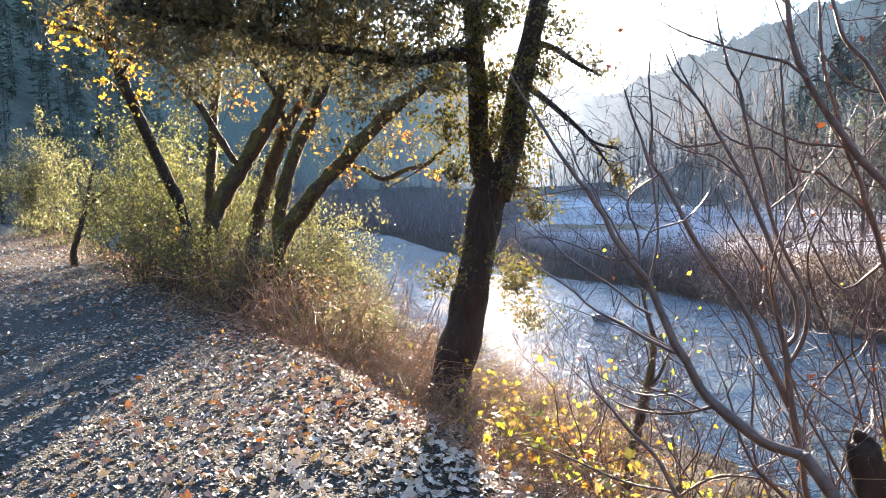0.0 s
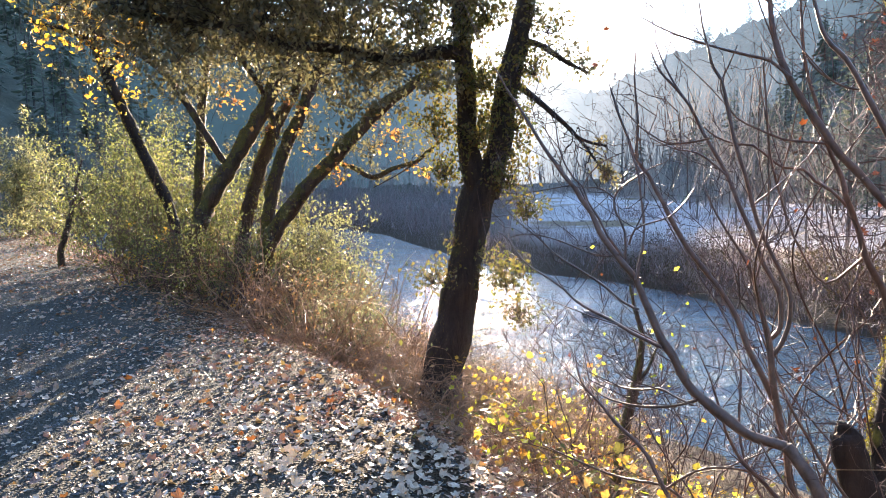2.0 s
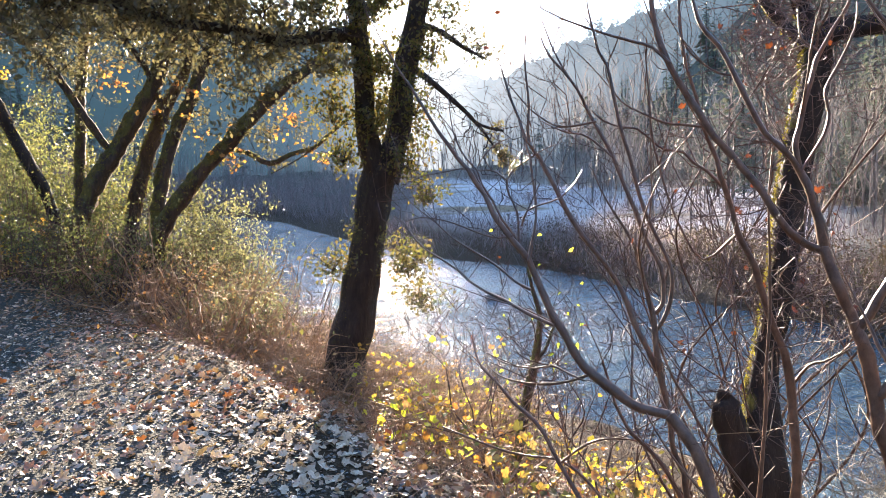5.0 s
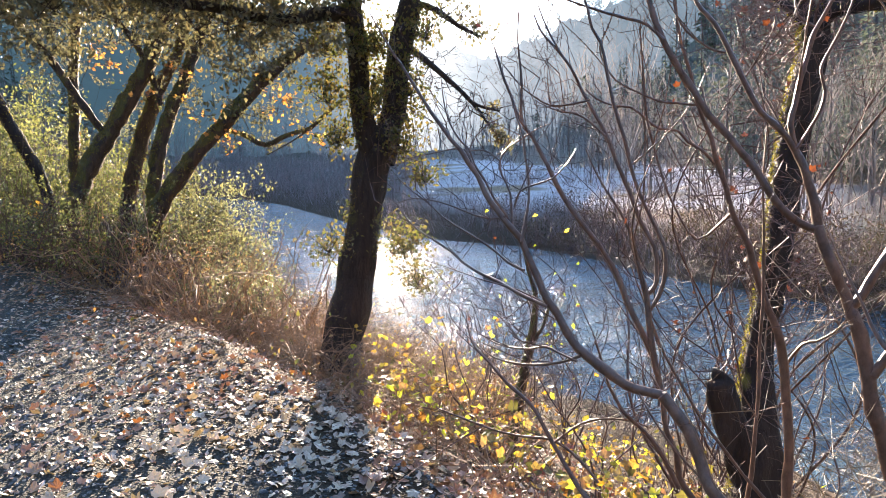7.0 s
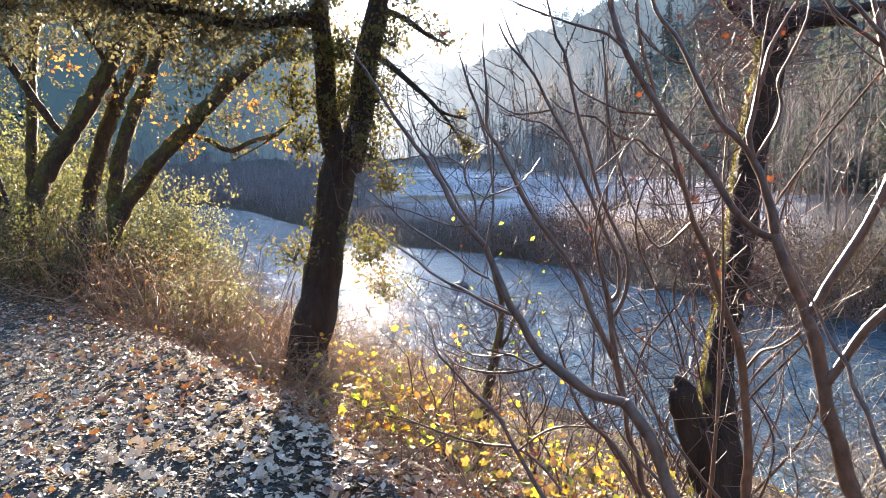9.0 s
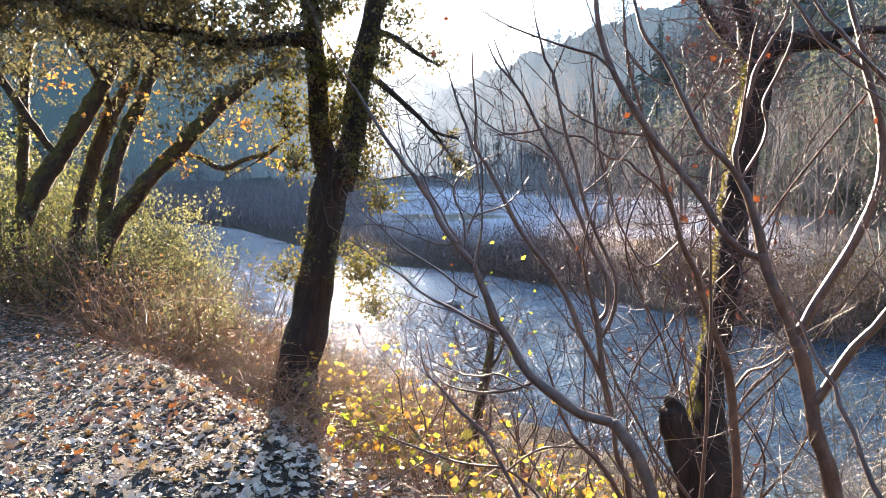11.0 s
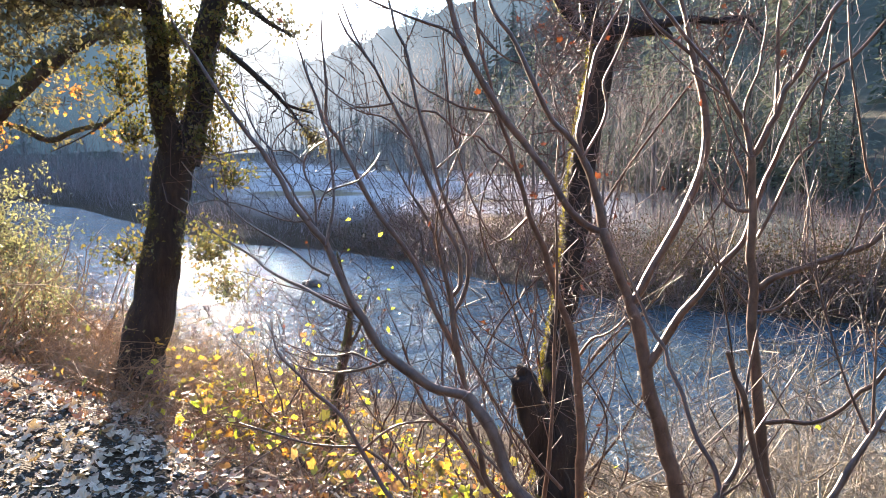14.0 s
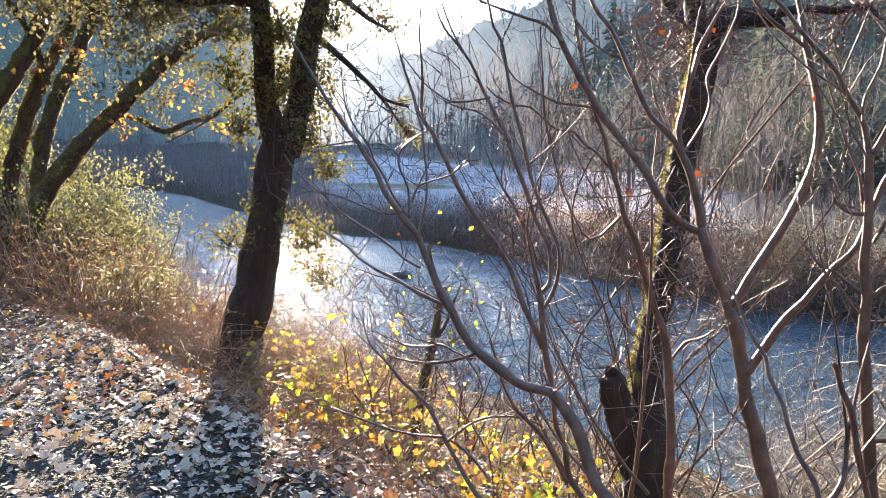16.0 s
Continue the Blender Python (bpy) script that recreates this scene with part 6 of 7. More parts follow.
def slope_twigs():
    """Thin upright shoots over the water's edge."""
    g = rng_of(530)
    th = thing("shoots", "thin bare shoots with few leaves along the river bank", "undergrowth", kind="stuff")
    x, y = scatter(1300, g, (-5, 8, 3.5, 20), lambda x, y: in_view(x, y, -12, 30) & (side_of(EDGE, x, y) > 2.2) & (side_of(EDGE, x, y) < 8.2))
    n = len(x)
    a = on_ground(x, y, -0.02)
    hgt = 0.5 + 1.0 * g.random(n)
    b = a + np.column_stack([g.normal(0, 0.28, (n, 2)), hgt])
    chunk, mid = wands(a, b, g.normal(0, 0.08, (n, 3)), 0.0022 + 0.0035 * g.random(n), 3, 4)
    base = mid[:, 2:4].reshape(-1, 3)
    e = base + g.normal(0, 0.14, base.shape) + np.array([0, 0, 0.14])
    side, m2 = wands(base, e, g.normal(0, 0.02, base.shape), np.full(len(base), 0.0018), 3, 2)
    part("stem_cluster", [chunk, side], TWIG, th, kind="stuff")
    pts = m2.reshape(-1, 3)
    r = g.random(len(pts))
    part("olive_leaves", [leaves(pts[r < 0.10], 0.05, g)], OAK_TRUNK_LEAF, th, kind="stuff")
    part("red_leaves", [leaves(pts[r > 0.985], 0.05, g, LOBED[1])], RED_LEAF, th, kind="stuff")


slope_twigs()


def wand_shrub(x, y, stems, tall, seed, spread=0.55):
    """A bare shrub of thin arching wands."""
    g = rng_of(seed)
    z = ground_z(x, y)
    th = thing("bare_shrub", "thin-stemmed bare shrub on the slope above the water", "shrub", VGROUP, at=(x, y, z))
    pts = []
    for _ in range(stems):
        a = g.random() * 6.283
        d = np.array([math.cos(a), math.sin(a)]) * spread * tall * (0.3 + 0.7 * g.random())
        hgt = tall * (0.7 + 0.45 * g.random())
        r = (0.0055 + 0.0055 * g.random()) * max(1.0, tall / 2.8)
        rows = []
        for i, u in enumerate((0, 0.25, 0.5, 0.75, 1.0)):
            k = g.normal(0, 0.045, 2) * tall * (i > 0)
            rows.append((x + g.normal(0, 0.02) + d[0] * u**1.4 + k[0], y + d[1] * u**1.4 + k[1], z - 0.05 + hgt * u ** 0.9, r * (1 - 0.75 * u)))
        line = smooth_line(rows, 0.10)
        stem = part("stem", tube(line, 5), TWIG, th, smooth=True)
        pts += twigs_on(stem, line, 5 if tall < 3.5 else 7, 0.36 * tall**0.5, g, 0.5, 0.25, 2, 0.0034, 0.55, 0.7)
    pts = np.concatenate(pts)
    sel = pts[g.random(len(pts)) < 0.003]
    if len(sel):
        part("leaf_remnant", [leaves(sel, 0.028, g, LOBED[1])], RED_LEAF if seed % 3 else LIME_LEAF, th, "few last leaves", kind="stuff")


for n, (x, y, k, t) in enumerate([(2.1, 3.1, 3, 2.2), (3.0, 3.3, 3, 2.4), (1.3, 3.7, 3, 1.4), (0.75, 4.5, 5, 1.3), (2.1, 4.3, 6, 2.8), (2.6, 4.1, 6, 3.2), (3.0, 4.5, 5, 3.4), (1.6, 5.4, 5, 1.8), (0.3, 7.4, 5, 1.6), (2.7, 5.2, 5, 4.8), (3.3, 5.4, 4, 4.8)]):
    wand_shrub(x, y, k, t, 800 + n)


# ---- far bank ----
def far_band(n, g, f0, f1, x0, x1):
    """Places in a band behind the far shore."""
    px, py = g.uniform(x0, x1, n), g.uniform(5, 110, n)
    f = -side_of(FAR, px, py)
    k = (f > f0) & (f < f1) & in_view(px, py, -30, 66)
    return px[k], py[k]


def willows():
    g = rng_of(540)
    th = thing("willow_scrub", "red-brown bare willow scrub along the far shore", "scrub", kind="stuff")
    x, y = far_band(80000, g, 0.0, 26, -22, 34)
    f = -side_of(FAR, x, y)
    k = ((f < 9) & (g.random(len(x)) < np.interp(np.degrees(np.arctan2(x, y)), [20, 28, 36], [1, 0.6, 0.12]))) | ((fbm(x, y, 7, 3, 17) > 0.12) & (g.random(len(x)) < 0.5))
    x, y = x[k], y[k]
    n = len(x)
    a = on_ground(x, y, -0.05)
    hgt = (1.0 + 1.5 * g.random(n)) * (0.7 + 0.5 * fbm(x, y, 4, 3, 12))
    b = a + np.column_stack([g.normal(0, 0.3, (n, 2)), hgt])
    chunk, mid = wands(a, b, g.normal(0, 0.08, (n, 3)), 0.008 + 0.011 * g.random(n), 2, 2)
    base = mid[:, 1]
    e = base + g.normal(0, 0.3, base.shape) + np.array([0, 0, 0.35])
    side, _ = wands(base, e, g.normal(0, 0.03, base.shape), np.full(len(base), 0.008), 2, 1)
    part("stem_cluster", [chunk, side], SCRUB, th, kind="stuff")


def hill_scrub():
    """Thin leafless scrub on the low rise upstream."""
    g = rng_of(545)
    th = thing("hill_scrub", "lilac-brown leafless scrub on the far rise", "scrub", kind="stuff")
    n = 16000
    az, r = np.radians(g.uniform(-27, 4, n)), g.uniform(60, 230, n)
    x, y = r * np.sin(az), r * np.cos(az)
    k = -side_of(FAR, x, y) > 1.0
    x, y = x[k], y[k]
    n = len(x)
    a = on_ground(x, y, -0.1)
    hgt = (1.4 + 7.0 * g.random(n) ** 4) * (0.85 + 0.9 * fbm(x, y, 14, 3, 15))
    b = a + np.column_stack([g.normal(0, 0.5, (n, 2)), hgt])
    chunk, mid = wands(a, b, g.normal(0, 0.12, (n, 3)), 0.03 + 0.03 * g.random(n), 2, 2)
    base = mid[:, 1]
    side, _ = wands(base, base + g.normal(0, 0.6, base.shape) + np.array([0, 0, 0.7]), g.normal(0, 0.1, base.shape), np.full(n, 0.028), 2, 1)
    part("stem_cluster", [chunk, side], SCRUB, th, kind="stuff")
    n = 9000
    az, r = np.radians(g.uniform(2, 24, n)), g.uniform(48, 185, n)
    x, y = r * np.sin(az), r * np.cos(az)
    k = (-side_of(FAR, x, y) > 20) & (fbm(x, y, 16, 3, 19) > np.interp(r, [48, 110, 150], [0.25, 0.0, -0.5]))
    x, y = x[k], y[k]
    a = on_ground(x, y, -0.05)
    b = a + np.column_stack([g.normal(0, 0.4, (len(x), 2)), (0.5 + 1.6 * g.random(len(x)) ** 2) * np.interp(np.hypot(x, y), [48, 120, 160], [0.8, 1.6, 3.2])])
    low, mid = wands(a, b, g.normal(0, 0.12, a.shape), np.full(len(x), 0.022), 2, 2)
    base = mid[:, 1]
    spray, _ = wands(base, base + g.normal(0, 0.45, base.shape) + np.array([0, 0, 0.4]), g.normal(0, 0.1, base.shape), np.full(len(x), 0.02), 2, 1)
    part("bar_scrub", [low, spray], SCRUB, th, kind="stuff")


willows()
hill_scrub()


def far_bushes():
    g = rng_of(550)
    th = thing("bank_bushes", "dark evergreen bushes and brambles on the far bank", "bushes", kind="stuff")
    pts, wood = [], []
    x, y = far_band(2600, g, 0.2, 7, 7, 34)
    ex, ey = far_band(6000, g, -0.6, 3.5, 12.5, 40)
    x, y = np.concatenate([x[:60], ex[:110]]), np.concatenate([y[:60], ey[:110]])
    for cx, cy in zip(x, y):
        z = ground_z(cx, cy)
        s = 0.7 + 1.0 * g.random()
        k = 180
        d = g.normal(0, 1, (k, 3))
        d /= np.linalg.norm(d, axis=1)[:, None]
        d[:, 2] = np.abs(d[:, 2])
        p = np.array((cx, cy, z)) + d * np.array((s, s, s * 1.25)) * (0.55 + 0.5 * g.random((k, 1)))
        pts.append(p)
        q = p[:24]
        c, _ = wands(np.repeat([[cx, cy, z]], 24, 0), q + d[:24] * 0.3, g.normal(0, 0.1, (24, 3)), np.full(24, 0.010), 3, 2)
        wood.append(c)
    part("foliage", [leaves(np.concatenate(pts), 0.105, g, OVAL4)], BANK_LEAF, th, kind="stuff")
    part("stem_cluster", wood, WILLOW, th, kind="stuff")


far_bushes()


def bare_tree(seed, levels=3):
    """A leafless tree: trunk, limbs, branches and twigs, one tall."""
    g = rng_of(seed)
    top = np.array([g.normal(0, 0.14), g.normal(0, 0.14), 1.0])
    line = smooth_line([(0, 0, -0.02, 0.009), (top[0] * 0.2, top[1] * 0.2, 0.35, 0.007), (top[0] * 0.7, top[1] * 0.5, 0.7, 0.004), (*top, 0.0015)], 0.12)
    chunks = tube(line, 4)
    a, p = sprigs(line, 15, 0.34, g, 0.5, 0.2, levels, 0.0030, 0.65, 0.3, 2, 2)
    return chunks + a


def conifer(seed, tiers=19, arms=6, fine=2):
    """A fir: straight trunk, drooping ragged boughs of several sprays, one tall."""
    g = rng_of(seed)
    line = np.array([(0, 0, -0.03, 0.013), (0, 0, 0.5, 0.008), (0, 0, 1.0, 0.001)])
    v, f = [], []
    n = 0
    for t in range(tiers):
        u = (t + g.random() * 0.7) / tiers
        h = 0.12 + 0.87 * u
        reach = (0.17 * (1 - u) ** 0.8 + 0.012) * (0.6 + 0.7 * g.random())
        for k in range(arms):
            if g.random() < 0.14:
                continue
            a = 2 * math.pi * (k + g.random()) / arms
            r = reach * (0.6 + 0.7 * g.random())
            d, s = np.array([math.cos(a), math.sin(a), 0]), np.array([-math.sin(a), math.cos(a), 0])
            sag = 0.2 + 0.35 * g.random()
            for q in range(fine):
                e0 = q / fine
                w = r * (0.9 / fine) * (0.6 + 0.5 * g.random())
                o = np.array([0, 0, h + 0.010 * g.normal()]) + d * r * 0.85 * e0 - [0, 0, r * sag * e0] + s * r * 0.22 * g.normal() * (fine > 2)
                e = o + d * r * 1.1 / fine + np.array([0, 0, -r * (0.9 / fine) * (0.25 + 0.5 * g.random())]) + s * r * 0.5 / fine * g.normal()
                v += [o, o + (e - o) * 0.5 + s * w * 0.6, e, o + (e - o) * 0.5 - s * w * 0.6 - [0, 0, w * 0.3]]
                f.append((n, n + 1, n + 2, n + 3))
                n += 4
    return (np.array(v), np.array(f)), tube(line, 4)


def planted(kinds, places, heights, g):
    """Copies of unit trees joined into one set of chunks."""
    out = []
    which = g.integers(0, len(kinds), len(places))
    for i, chunks in enumerate(kinds):
        k = which == i
        p, h = places[k], heights[k]
        a = g.random(len(p)) * 2 * np.pi
        c, s = np.cos(a), np.sin(a)
        wide = h * (0.85 + 0.4 * g.random(len(p)))
        for v, f in chunks:
            x = (v[None, :, 0] * c[:, None] - v[None, :, 1] * s[:, None]) * wide[:, None] + p[:, None, 0]
            y = (v[None, :, 0] * s[:, None] + v[None, :, 1] * c[:, None]) * wide[:, None] + p[:, None, 1]
            z = v[None, :, 2] * h[:, None] + p[:, None, 2]
            ff = f[None] + (np.arange(len(p)) * len(v))[:, None, None]
            out.append((np.stack([x, y, z], -1).reshape(-1, 3), ff.reshape(-1, f.shape[1])))
    return out


def far_ridge():
    """The ridge that closes the valley, with blue haze painted on as glow."""
    az = np.arange(-75, 95, 0.06)
    # crest raised from 2 to 10 degrees so that it shades the gravel bar
    el = np.interp(az, [-75, -37, -22, -12, -5, -1.5, 1.5, 3.5, 6, 8, 10.5, 14, 22, 30, 40, 55, 95], [18, 17, 14.5, 12.5, 11.6, 10.5, 9.6, 10.1, 9.6, 8.4, 7.8, 9.0, 12.0, 13.5, 15, 16, 16])
    g = rng_of(570)
    top = 280 * np.tan(np.radians(el)) - 3 + 3 * fbm(az, az * 0, 1.8, 3, 21)
    crown = np.zeros(len(az))
    for c, h, w in zip(g.uniform(-75, 95, 620), 2 + 5 * g.random(620) ** 2, g.uniform(0.3, 0.9, 620)):
        crown = np.maximum(crown, h * (1 - np.abs(az - c) / w))
    top = top + 0.3 * crown + 0.6 * g.random(len(az))
    a = np.radians(az)
    lo = np.stack([280 * np.sin(a), 280 * np.cos(a), np.full(len(a), -20.0)], -1)
    mid = np.stack([282 * np.sin(a), 282 * np.cos(a), top * 0.5], -1)
    hi = np.stack([284 * np.sin(a), 284 * np.cos(a), top], -1)
    n = len(a)
    i = np.arange(n - 1)
    f = np.concatenate([np.stack([i, i + 1, n + i + 1, n + i], 1), np.stack([n + i, n + i + 1, 2 * n + i + 1, 2 * n + i], 1)])
    m, nt, b = nodes_of("haze_glow_ridge")
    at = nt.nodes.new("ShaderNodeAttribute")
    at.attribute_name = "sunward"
    # haze as emission: dark blue at the sides, whitest below the sun
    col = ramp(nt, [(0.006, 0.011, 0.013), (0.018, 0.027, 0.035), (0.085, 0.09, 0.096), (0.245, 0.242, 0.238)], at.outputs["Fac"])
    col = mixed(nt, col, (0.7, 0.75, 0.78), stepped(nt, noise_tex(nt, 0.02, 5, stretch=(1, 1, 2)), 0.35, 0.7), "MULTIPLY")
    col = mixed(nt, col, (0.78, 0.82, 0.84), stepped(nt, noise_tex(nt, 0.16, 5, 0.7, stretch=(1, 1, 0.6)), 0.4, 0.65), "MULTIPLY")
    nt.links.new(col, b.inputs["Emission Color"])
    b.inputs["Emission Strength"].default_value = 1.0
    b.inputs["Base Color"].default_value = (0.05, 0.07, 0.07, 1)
    b.inputs["Roughness"].default_value = 1.0
    ta = g.uniform(-45, 62, 170)
    th = 11 + 17 * g.random(170) ** 1.6
    tz = np.interp(ta, az, top) - 0.55 * th
    ta, tr = np.radians(ta), g.uniform(270, 281, 170)
    # crest firs carry the same painted haze glow
    crest = planted([[conifer(700 + i, 22, 8, 3)[0]] for i in range(5)], np.stack([tr * np.sin(ta), tr * np.cos(ta), tz], -1), th, g)
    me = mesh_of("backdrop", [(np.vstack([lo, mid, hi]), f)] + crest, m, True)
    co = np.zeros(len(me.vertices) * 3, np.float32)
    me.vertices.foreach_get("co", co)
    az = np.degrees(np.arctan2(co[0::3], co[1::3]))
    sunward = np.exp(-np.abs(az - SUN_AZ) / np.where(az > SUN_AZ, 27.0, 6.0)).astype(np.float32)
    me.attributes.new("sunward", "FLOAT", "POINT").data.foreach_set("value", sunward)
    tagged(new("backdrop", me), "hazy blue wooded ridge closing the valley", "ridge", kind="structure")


far_ridge()


def woods():
    g = rng_of(560)
    firs = [conifer(600 + i, 13, 5) for i in range(5)]
    near_firs = [conifer(660 + i, 24, 6, 4) for i in range(4)]
    belt_firs = [conifer(680 + i, 26, 7, 5) for i in range(4)]
    bares = [bare_tree(620 + i) for i in range(6)]
    sparse = [bare_tree(640 + i, 2) for i in range(6)]
    th = thing("hillside_woods", "hazy fir woods on the valley sides", "woods", kind="stuff")
    n = 1500
    # the last 220 trees stand unseen on that added slope, to block sky light
    az = np.radians(np.concatenate([g.uniform(-62, 82, n - 220), g.uniform(82, 298, 220)]))
    azd = (np.degrees(az) + 180) % 360 - 180
    clear = (azd > -26) & (azd < 13) & (g.random(n) < np.interp(azd, [-26, -18, 9, 13], [0.2, 0.93, 0.93, 0.4]))
    az, azd = az[~clear], azd[~clear]
    n = len(az)
    u = g.random(n) ** 0.8
    r0 = np.interp(azd, SKY_AZ, FOOT_R)
    r = r0 + 4 + (5 + np.interp(azd, SKY_AZ, RISE)) * u
    x, y = r * np.sin(az), r * np.cos(az)
    p = on_ground(x, y)
    k = (azd > 6) & (azd < 17) & (g.random(n) < 0.8)
    az, azd, r, x, y, p = az[~k], azd[~k], r[~k], x[~k], y[~k], p[~k]
    n = len(az)
    h = g.uniform(9, 21, n) * np.where((azd > -8) & (azd < 12), 0.6, 1)
    k = g.random(n) < np.where((azd > 12) & (azd < 70), 0.80, 0.85)
    close = k & (r < 150) & (azd > -62) & (azd < 75)
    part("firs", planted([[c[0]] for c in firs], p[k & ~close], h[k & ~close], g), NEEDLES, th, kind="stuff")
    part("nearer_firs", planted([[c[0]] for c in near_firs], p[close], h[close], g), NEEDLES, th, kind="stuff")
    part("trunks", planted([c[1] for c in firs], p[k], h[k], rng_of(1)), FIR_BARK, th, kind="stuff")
    part("bare_trees", planted(sparse, p[~k], h[~k] * 0.75, g), GREY_TREE, th, kind="stuff")
    m = 460
    a2 = g.uniform(15, 52, m)
    near = np.interp(a2, [15, 19, 26, 40, 52], [118, 92, 66, 50, 44])
    r2 = near + g.uniform(0, 30, m)
    q = on_ground(r2 * np.sin(np.radians(a2)), r2 * np.cos(np.radians(a2)))
    h2 = g.uniform(6, 13, m) * np.interp(a2, [15, 20, 52], [0.9, 0.9, 0.75])
    k2 = g.random(m) < np.interp(a2, [15, 24, 34, 42], [0.0, 0.05, 0.22, 0.45])
    screen = thing("fir_belt", "belt of young firs behind the gravel bar", "woods", kind="stuff")
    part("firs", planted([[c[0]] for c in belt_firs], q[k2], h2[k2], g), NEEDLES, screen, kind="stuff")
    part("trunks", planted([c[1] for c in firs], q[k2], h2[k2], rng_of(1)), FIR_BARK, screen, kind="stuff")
    m = 140
    a3 = g.uniform(1, 22, m)
    r3 = np.interp(a3, SKY_AZ, FOOT_R) + g.uniform(-14, 60, m)
    fringe = thing("alder_fringe", "hazy leafless alders at the far end of the gravel bar", "woods", kind="stuff")
    part("trees", planted(sparse, on_ground(r3 * np.sin(np.radians(a3)), r3 * np.cos(np.radians(a3))), g.uniform(5, 13, m) * np.interp(a3, [1, 10, 20], [0.8, 1.2, 1.6]), g), GREY_TREE, fringe, kind="stuff")
    a4 = g.uniform(-4, 21, 4200)
    r4 = np.interp(a4, SKY_AZ, FOOT_R) + g.uniform(-24, 8, len(a4))
    foot = on_ground(r4 * np.sin(np.radians(a4)), r4 * np.cos(np.radians(a4)))
    tall = g.uniform(1.5, 4.5, len(a4)) * np.clip(1 + 0.9 * fbm(a4, r4 * 0, 1.2, 4, 31), 0.3, 2.2)
    brush_wood, _ = wands(foot, foot + g.normal(0, 0.5, foot.shape) * tall[:, None] * np.array([0.5, 0.5, 0]) + tall[:, None] * np.array([0, 0, 1.0]), g.normal(0, 0.15, foot.shape), np.full(len(a4), 0.085), 2, 1)
    part("brushwood", [brush_wood], DRY_BRUSH, fringe, kind="stuff")
    bar = thing("bare_woods", "grey leafless alders and cottonwoods behind the gravel bar", "woods", kind="stuff")
    m = 9000
    x, y = g.uniform(-60, 110, m), g.uniform(8, 190, m)
    f, rad, azd = -side_of(FAR, x, y), np.hypot(x, y), np.degrees(np.arctan2(x, y))
    foot = np.interp(azd, SKY_AZ, FOOT_R)
    edge = np.interp(azd, [-40, -8, 2, 8, 15, 18, 22, 45, 66], [4, 5, 60, 85, 65, 14, 5, 8, 9])
    k = (f > edge) & (rad < np.minimum(foot + 25, 150)) & in_view(x, y, -36, 66)
    x, y = x[k], y[k]
    k = np.argsort(g.random(len(x)) * np.where((np.degrees(np.arctan2(x, y)) > 17) | (np.degrees(np.arctan2(x, y)) < 1), 0.5, 1.0) * np.where(np.degrees(np.arctan2(x, y)) > 40, 2.0, 1.0))[:370]
    x, y = x[k], y[k]
    part("trees", planted(bares[:3] + sparse[:3], on_ground(x, y), g.uniform(3.0, 8, len(x)), g), GREY_TREE, bar, kind="stuff")


woods()


# ---- rocks, gravel and litter ----
def pebble(seed, flat=0.6):
    g = rng_of(seed)
    bm = bmesh.new()
    bmesh.ops.create_icosphere(bm, subdivisions=1, radius=1.0)
    v = np.array([q.co for q in bm.verts]) * (0.75 + 0.5 * g.random((len(bm.verts), 1))) * np.array([1, 0.8, flat])
    f = np.array([[q.index for q in p.verts] for p in bm.faces])
    bm.free()
    return v, f


def stones(places, sizes, g, kinds):
    out, which = [], g.integers(0, len(kinds), len(places))
    for i, t in enumerate(kinds):
        k = which == i
        n = int(k.sum())
        v = np.einsum("nij,kj->nki", turns(n, g, 0.8), t[0]) * sizes[k][:, None, None] + places[k][:, None]
        out.append((v.reshape(-1, 3), (t[1][None] + (np.arange(n) * len(t[0]))[:, None, None]).reshape(-1, 3)))
    return out


def rock_in_river(x, y, s, seed, lab):
    g = rng_of(seed)
    bm = bmesh.new()
    bmesh.ops.create_icosphere(bm, subdivisions=3, radius=1.0)
    for q in bm.verts:
        k = 1 + 0.35 * noise.noise(q.co * 1.3 + Vector((seed, 0, 0))) + 0.12 * noise.noise(q.co * 4.0)
        q.co = Vector((q.co.x * k * s[0], q.co.y * k * s[1], q.co.z * k * s[2]))
    me = bpy.data.meshes.new("rock")
    bm.to_mesh(me)
    bm.free()
    me.materials.append(ROCK)
    ob = tagged(new("rock", me), lab, "rock")
    ob.location = (x, y, WATER + s[2] * 0.25)
    return ob


ROCK = stone_mat("wet_rock", [(0.05, 0.05, 0.05), (0.09, 0.085, 0.08)], 0.45)
PEBBLE = stone_mat("gravel_stone", [(0.04, 0.045, 0.05), (0.10, 0.105, 0.11), (0.26, 0.26, 0.25), (0.06, 0.065, 0.07), (0.15, 0.15, 0.15)], 0.38)
rock_in_river(4.3, 24.6, (0.36, 0.26, 0.22), 3, "dark wet rock standing in the river")


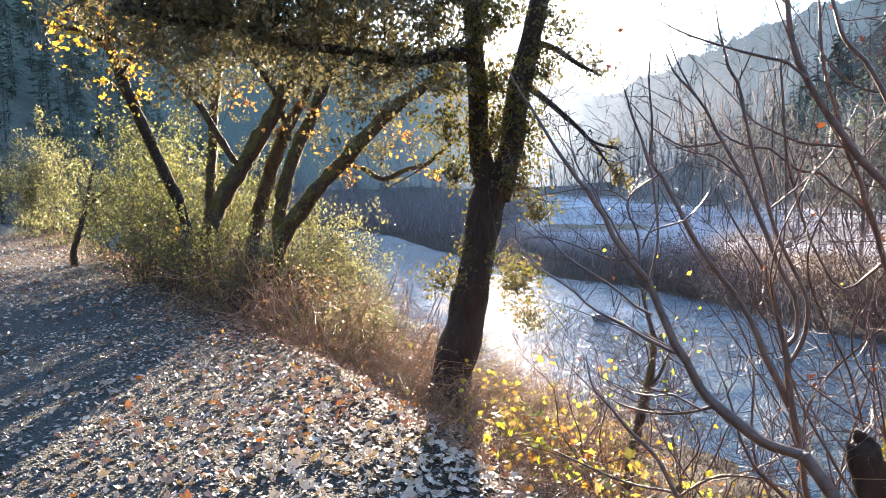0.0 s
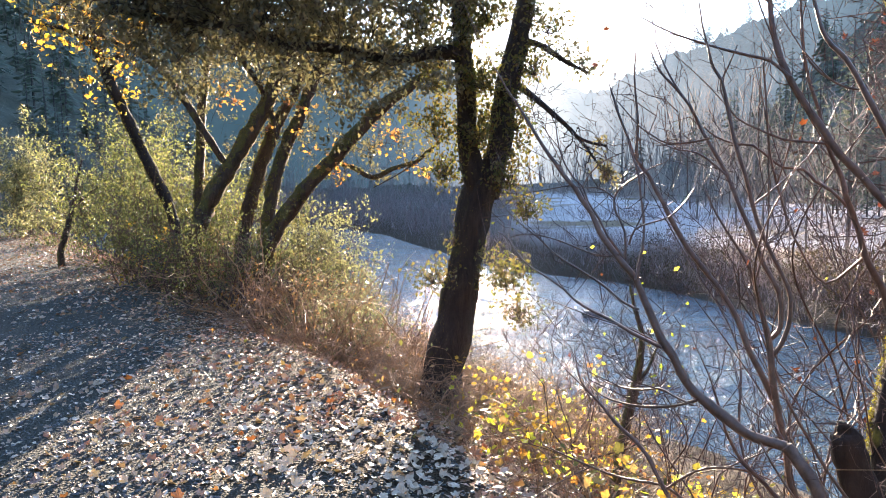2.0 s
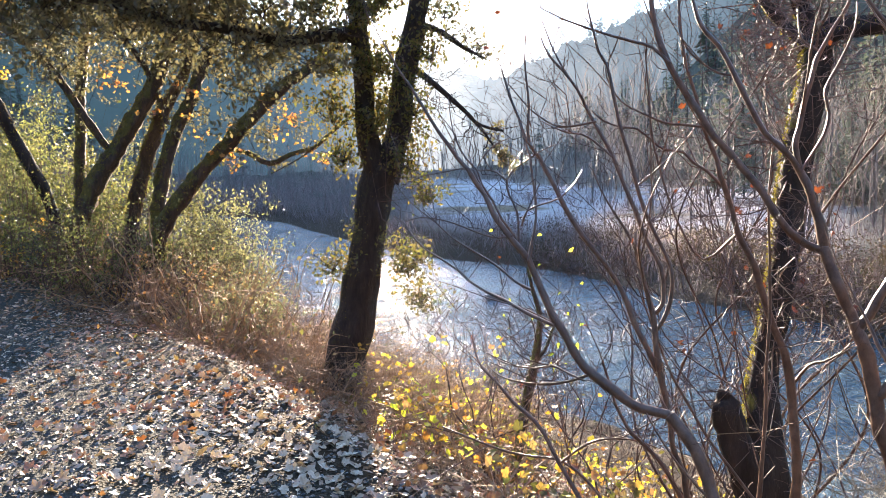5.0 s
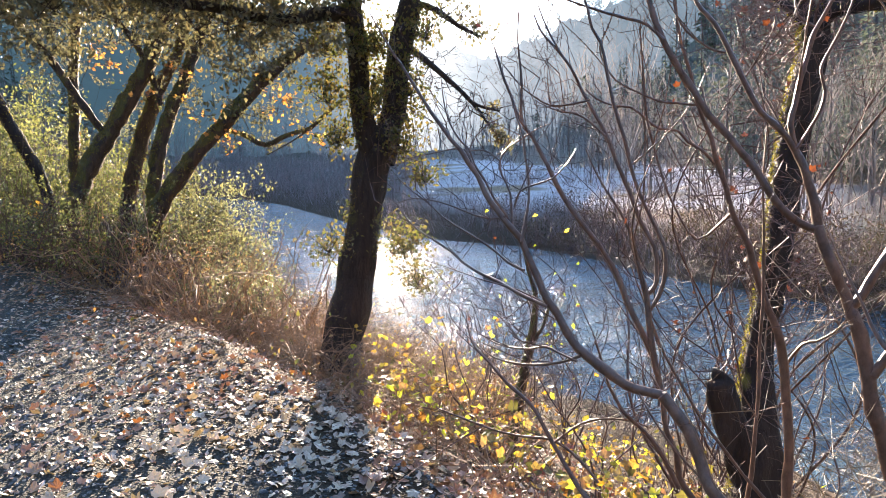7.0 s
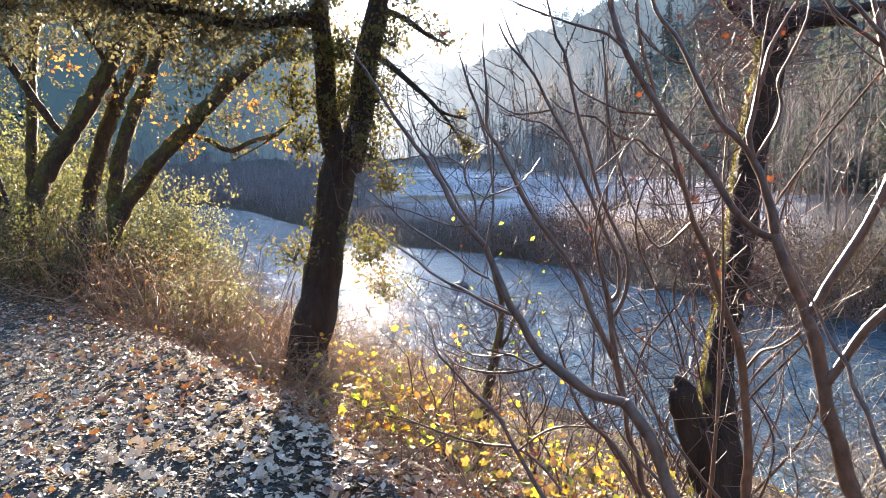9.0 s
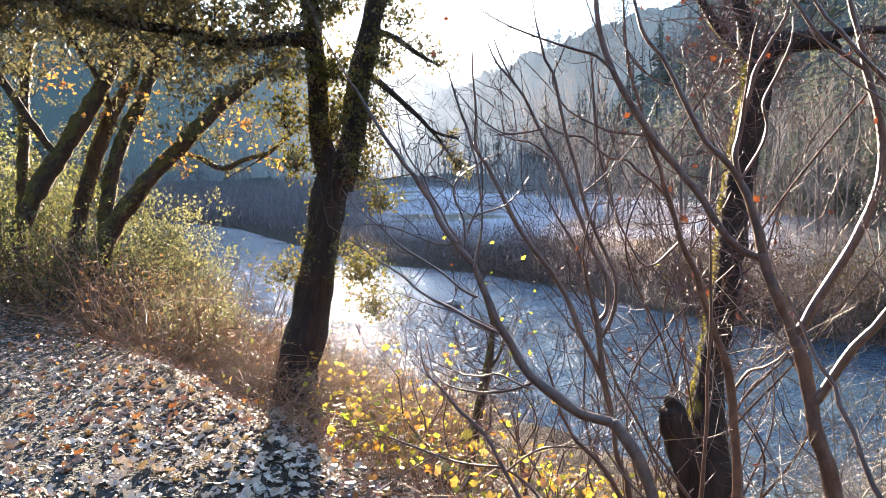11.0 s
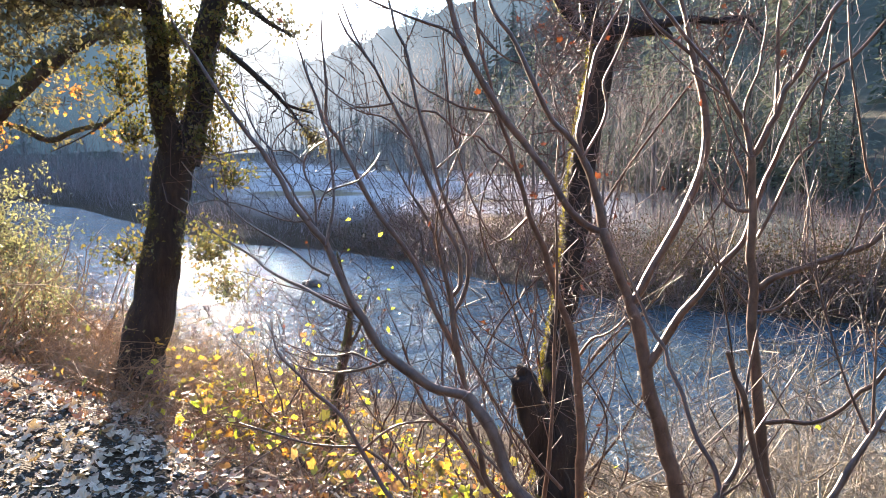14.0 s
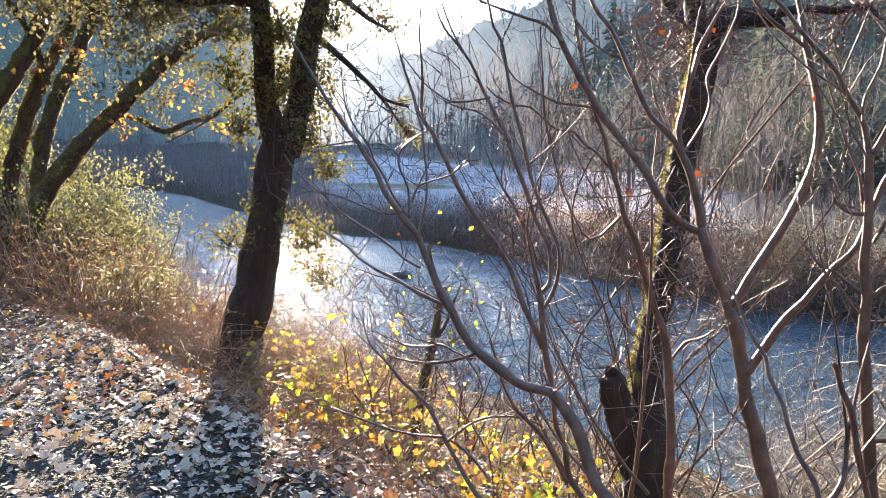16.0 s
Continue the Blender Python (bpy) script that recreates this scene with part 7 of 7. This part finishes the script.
def path_gravel():
    g = rng_of(700)
    kinds = [pebble(710 + i) for i in range(5)]
    x, y = scatter(120000, g, (-7.5, 1.5, 1.8, 11), lambda x, y: in_view(x, y, -42, 40) & (side_of(EDGE, x, y) < 0.25) & (side_of(EDGE, x, y) > -6))
    k = g.random(len(x)) < np.clip(3.6 / np.hypot(x, y) ** 1.3, 0.06, 1) * np.where(side_of(EDGE, x, y) > -1.0, 0.5, 1)
    x, y = x[k], y[k]
    size = 0.005 + 0.012 * g.random(len(x)) ** 2
    th = thing("gravel", "loose grey crushed gravel on the path", "gravel", kind="stuff")
    chips = []
    for i in range(4):
        v = np.array([(1, 0, 0), (-1, 0, 0), (0, 0.8, 0), (0, -0.8, 0), (0, 0, 0.6), (0, 0, -0.6)]) * (0.7 + 0.6 * g.random((6, 1))) + g.normal(0, 0.15, (6, 3))
        chips.append((v, np.array([(0, 2, 4), (2, 1, 4), (1, 3, 4), (3, 0, 4), (2, 0, 5), (1, 2, 5), (3, 1, 5), (0, 3, 5)])))
    close = np.hypot(x, y) < 3.4
    pos = on_ground(x, y, 0.002)
    part("stones", stones(pos[close], size[close], g, kinds) + stones(pos[~close], size[~close] * 1.1, g, chips), PEBBLE, th, kind="stuff")


path_gravel()


def litter():
    g = rng_of(720)
    th = thing("leaf_litter", "fallen brown and pale maple leaves on path and bank", "leaf litter")
    x, y = scatter(120000, g, (-18, 3.0, 1.6, 28), lambda x, y: in_view(x, y, -42, 50) & (side_of(EDGE, x, y) < 3.2) & (side_of(EDGE, x, y) > -7))
    s = side_of(EDGE, x, y)
    dens = np.interp(s, [-7, -4, -2.2, -1.2, -0.3, 0.6, 1.6, 3.2], [0.10, 0.13, 0.24, 0.68, 1.4, 1.2, 0.7, 0.45]) * (0.75 + 0.7 * fbm(x, y, 0.9, 3, 14))
    dens = np.where(y > 10, np.maximum(dens, 0.6), dens) * 1.0
    k = g.random(len(x)) < dens
    x, y = x[k], y[k]
    pts = on_ground(x, y, 0.012)
    order = np.argsort(np.hypot(x + 0.6, y - 3.4))
    near, rest = pts[order[:280]], pts[order[280:]]
    which = g.integers(0, 4, len(rest))
    few = np.hypot(x, y) < 8.5
    xs, ys = np.repeat(x[few], 2), np.repeat(y[few], 2)
    scraps = on_ground(xs + g.normal(0, 0.12, len(xs)), ys + g.normal(0, 0.12, len(xs)), 0.006)
    low = side_of(EDGE, xs, ys) > 0.1
    bx, by = g.uniform(-7, 3, 2600), g.uniform(-8, 8, 2600)
    k = (side_of(EDGE, bx, by) < 2.5) & ((by < 1.6) | ~in_view(bx, by, -42, 50))
    part("strewn_leaves", [leaves(on_ground(bx[k], by[k], 0.01), 0.066, g, OVAL4, 0.7, 0.5)], LITTER, th, kind="stuff")
    part("leaf_scraps", [leaves(scraps[~low], 0.042, g, OVAL4, 0.7, 0.5)], LITTER, th, kind="stuff")
    part("russet_scraps", [leaves(scraps[low], 0.042, g, OVAL4, 0.7, 0.5)], RUSSET, th, kind="stuff")
    close = np.hypot(rest[:, 0], rest[:, 1]) < 6.0
    rust = g.random(len(rest)) < np.interp(side_of(EDGE, rest[:, 0], rest[:, 1]), [-1.6, -0.4, 0.3], [0.2, 0.5, 0.85]) + np.where(rest[:, 1] > 5.5, 0.25, 0)
    for name, mat, sel in (("litter", LITTER, ~rust), ("russet_litter", RUSSET, rust)):
        chunks = [leaves(rest[(which == i) & close & sel], 0.053, g, t, 0.52) for i, t in enumerate(LOBED)]
        chunks.append(leaves(rest[~close & sel], 0.062, g, BROAD, 0.5))
        part(name, chunks, mat, th, kind="stuff")
    meshes = [mesh_of("leaf", [t], LITTER) for t in LOBED]
    rot = turns(len(near), g, 0.6)
    for p, m, w in zip(near, rot, g.integers(0, 4, len(near))):
        ob = new("leaf", meshes[w])
        ob.parent = th
        ob.matrix_local = Matrix.LocRotScale(Vector(p), Matrix(m.tolist()).to_quaternion(), Vector((1, 1, 1)) * float(0.037 + 0.036 * g.random()))


litter()
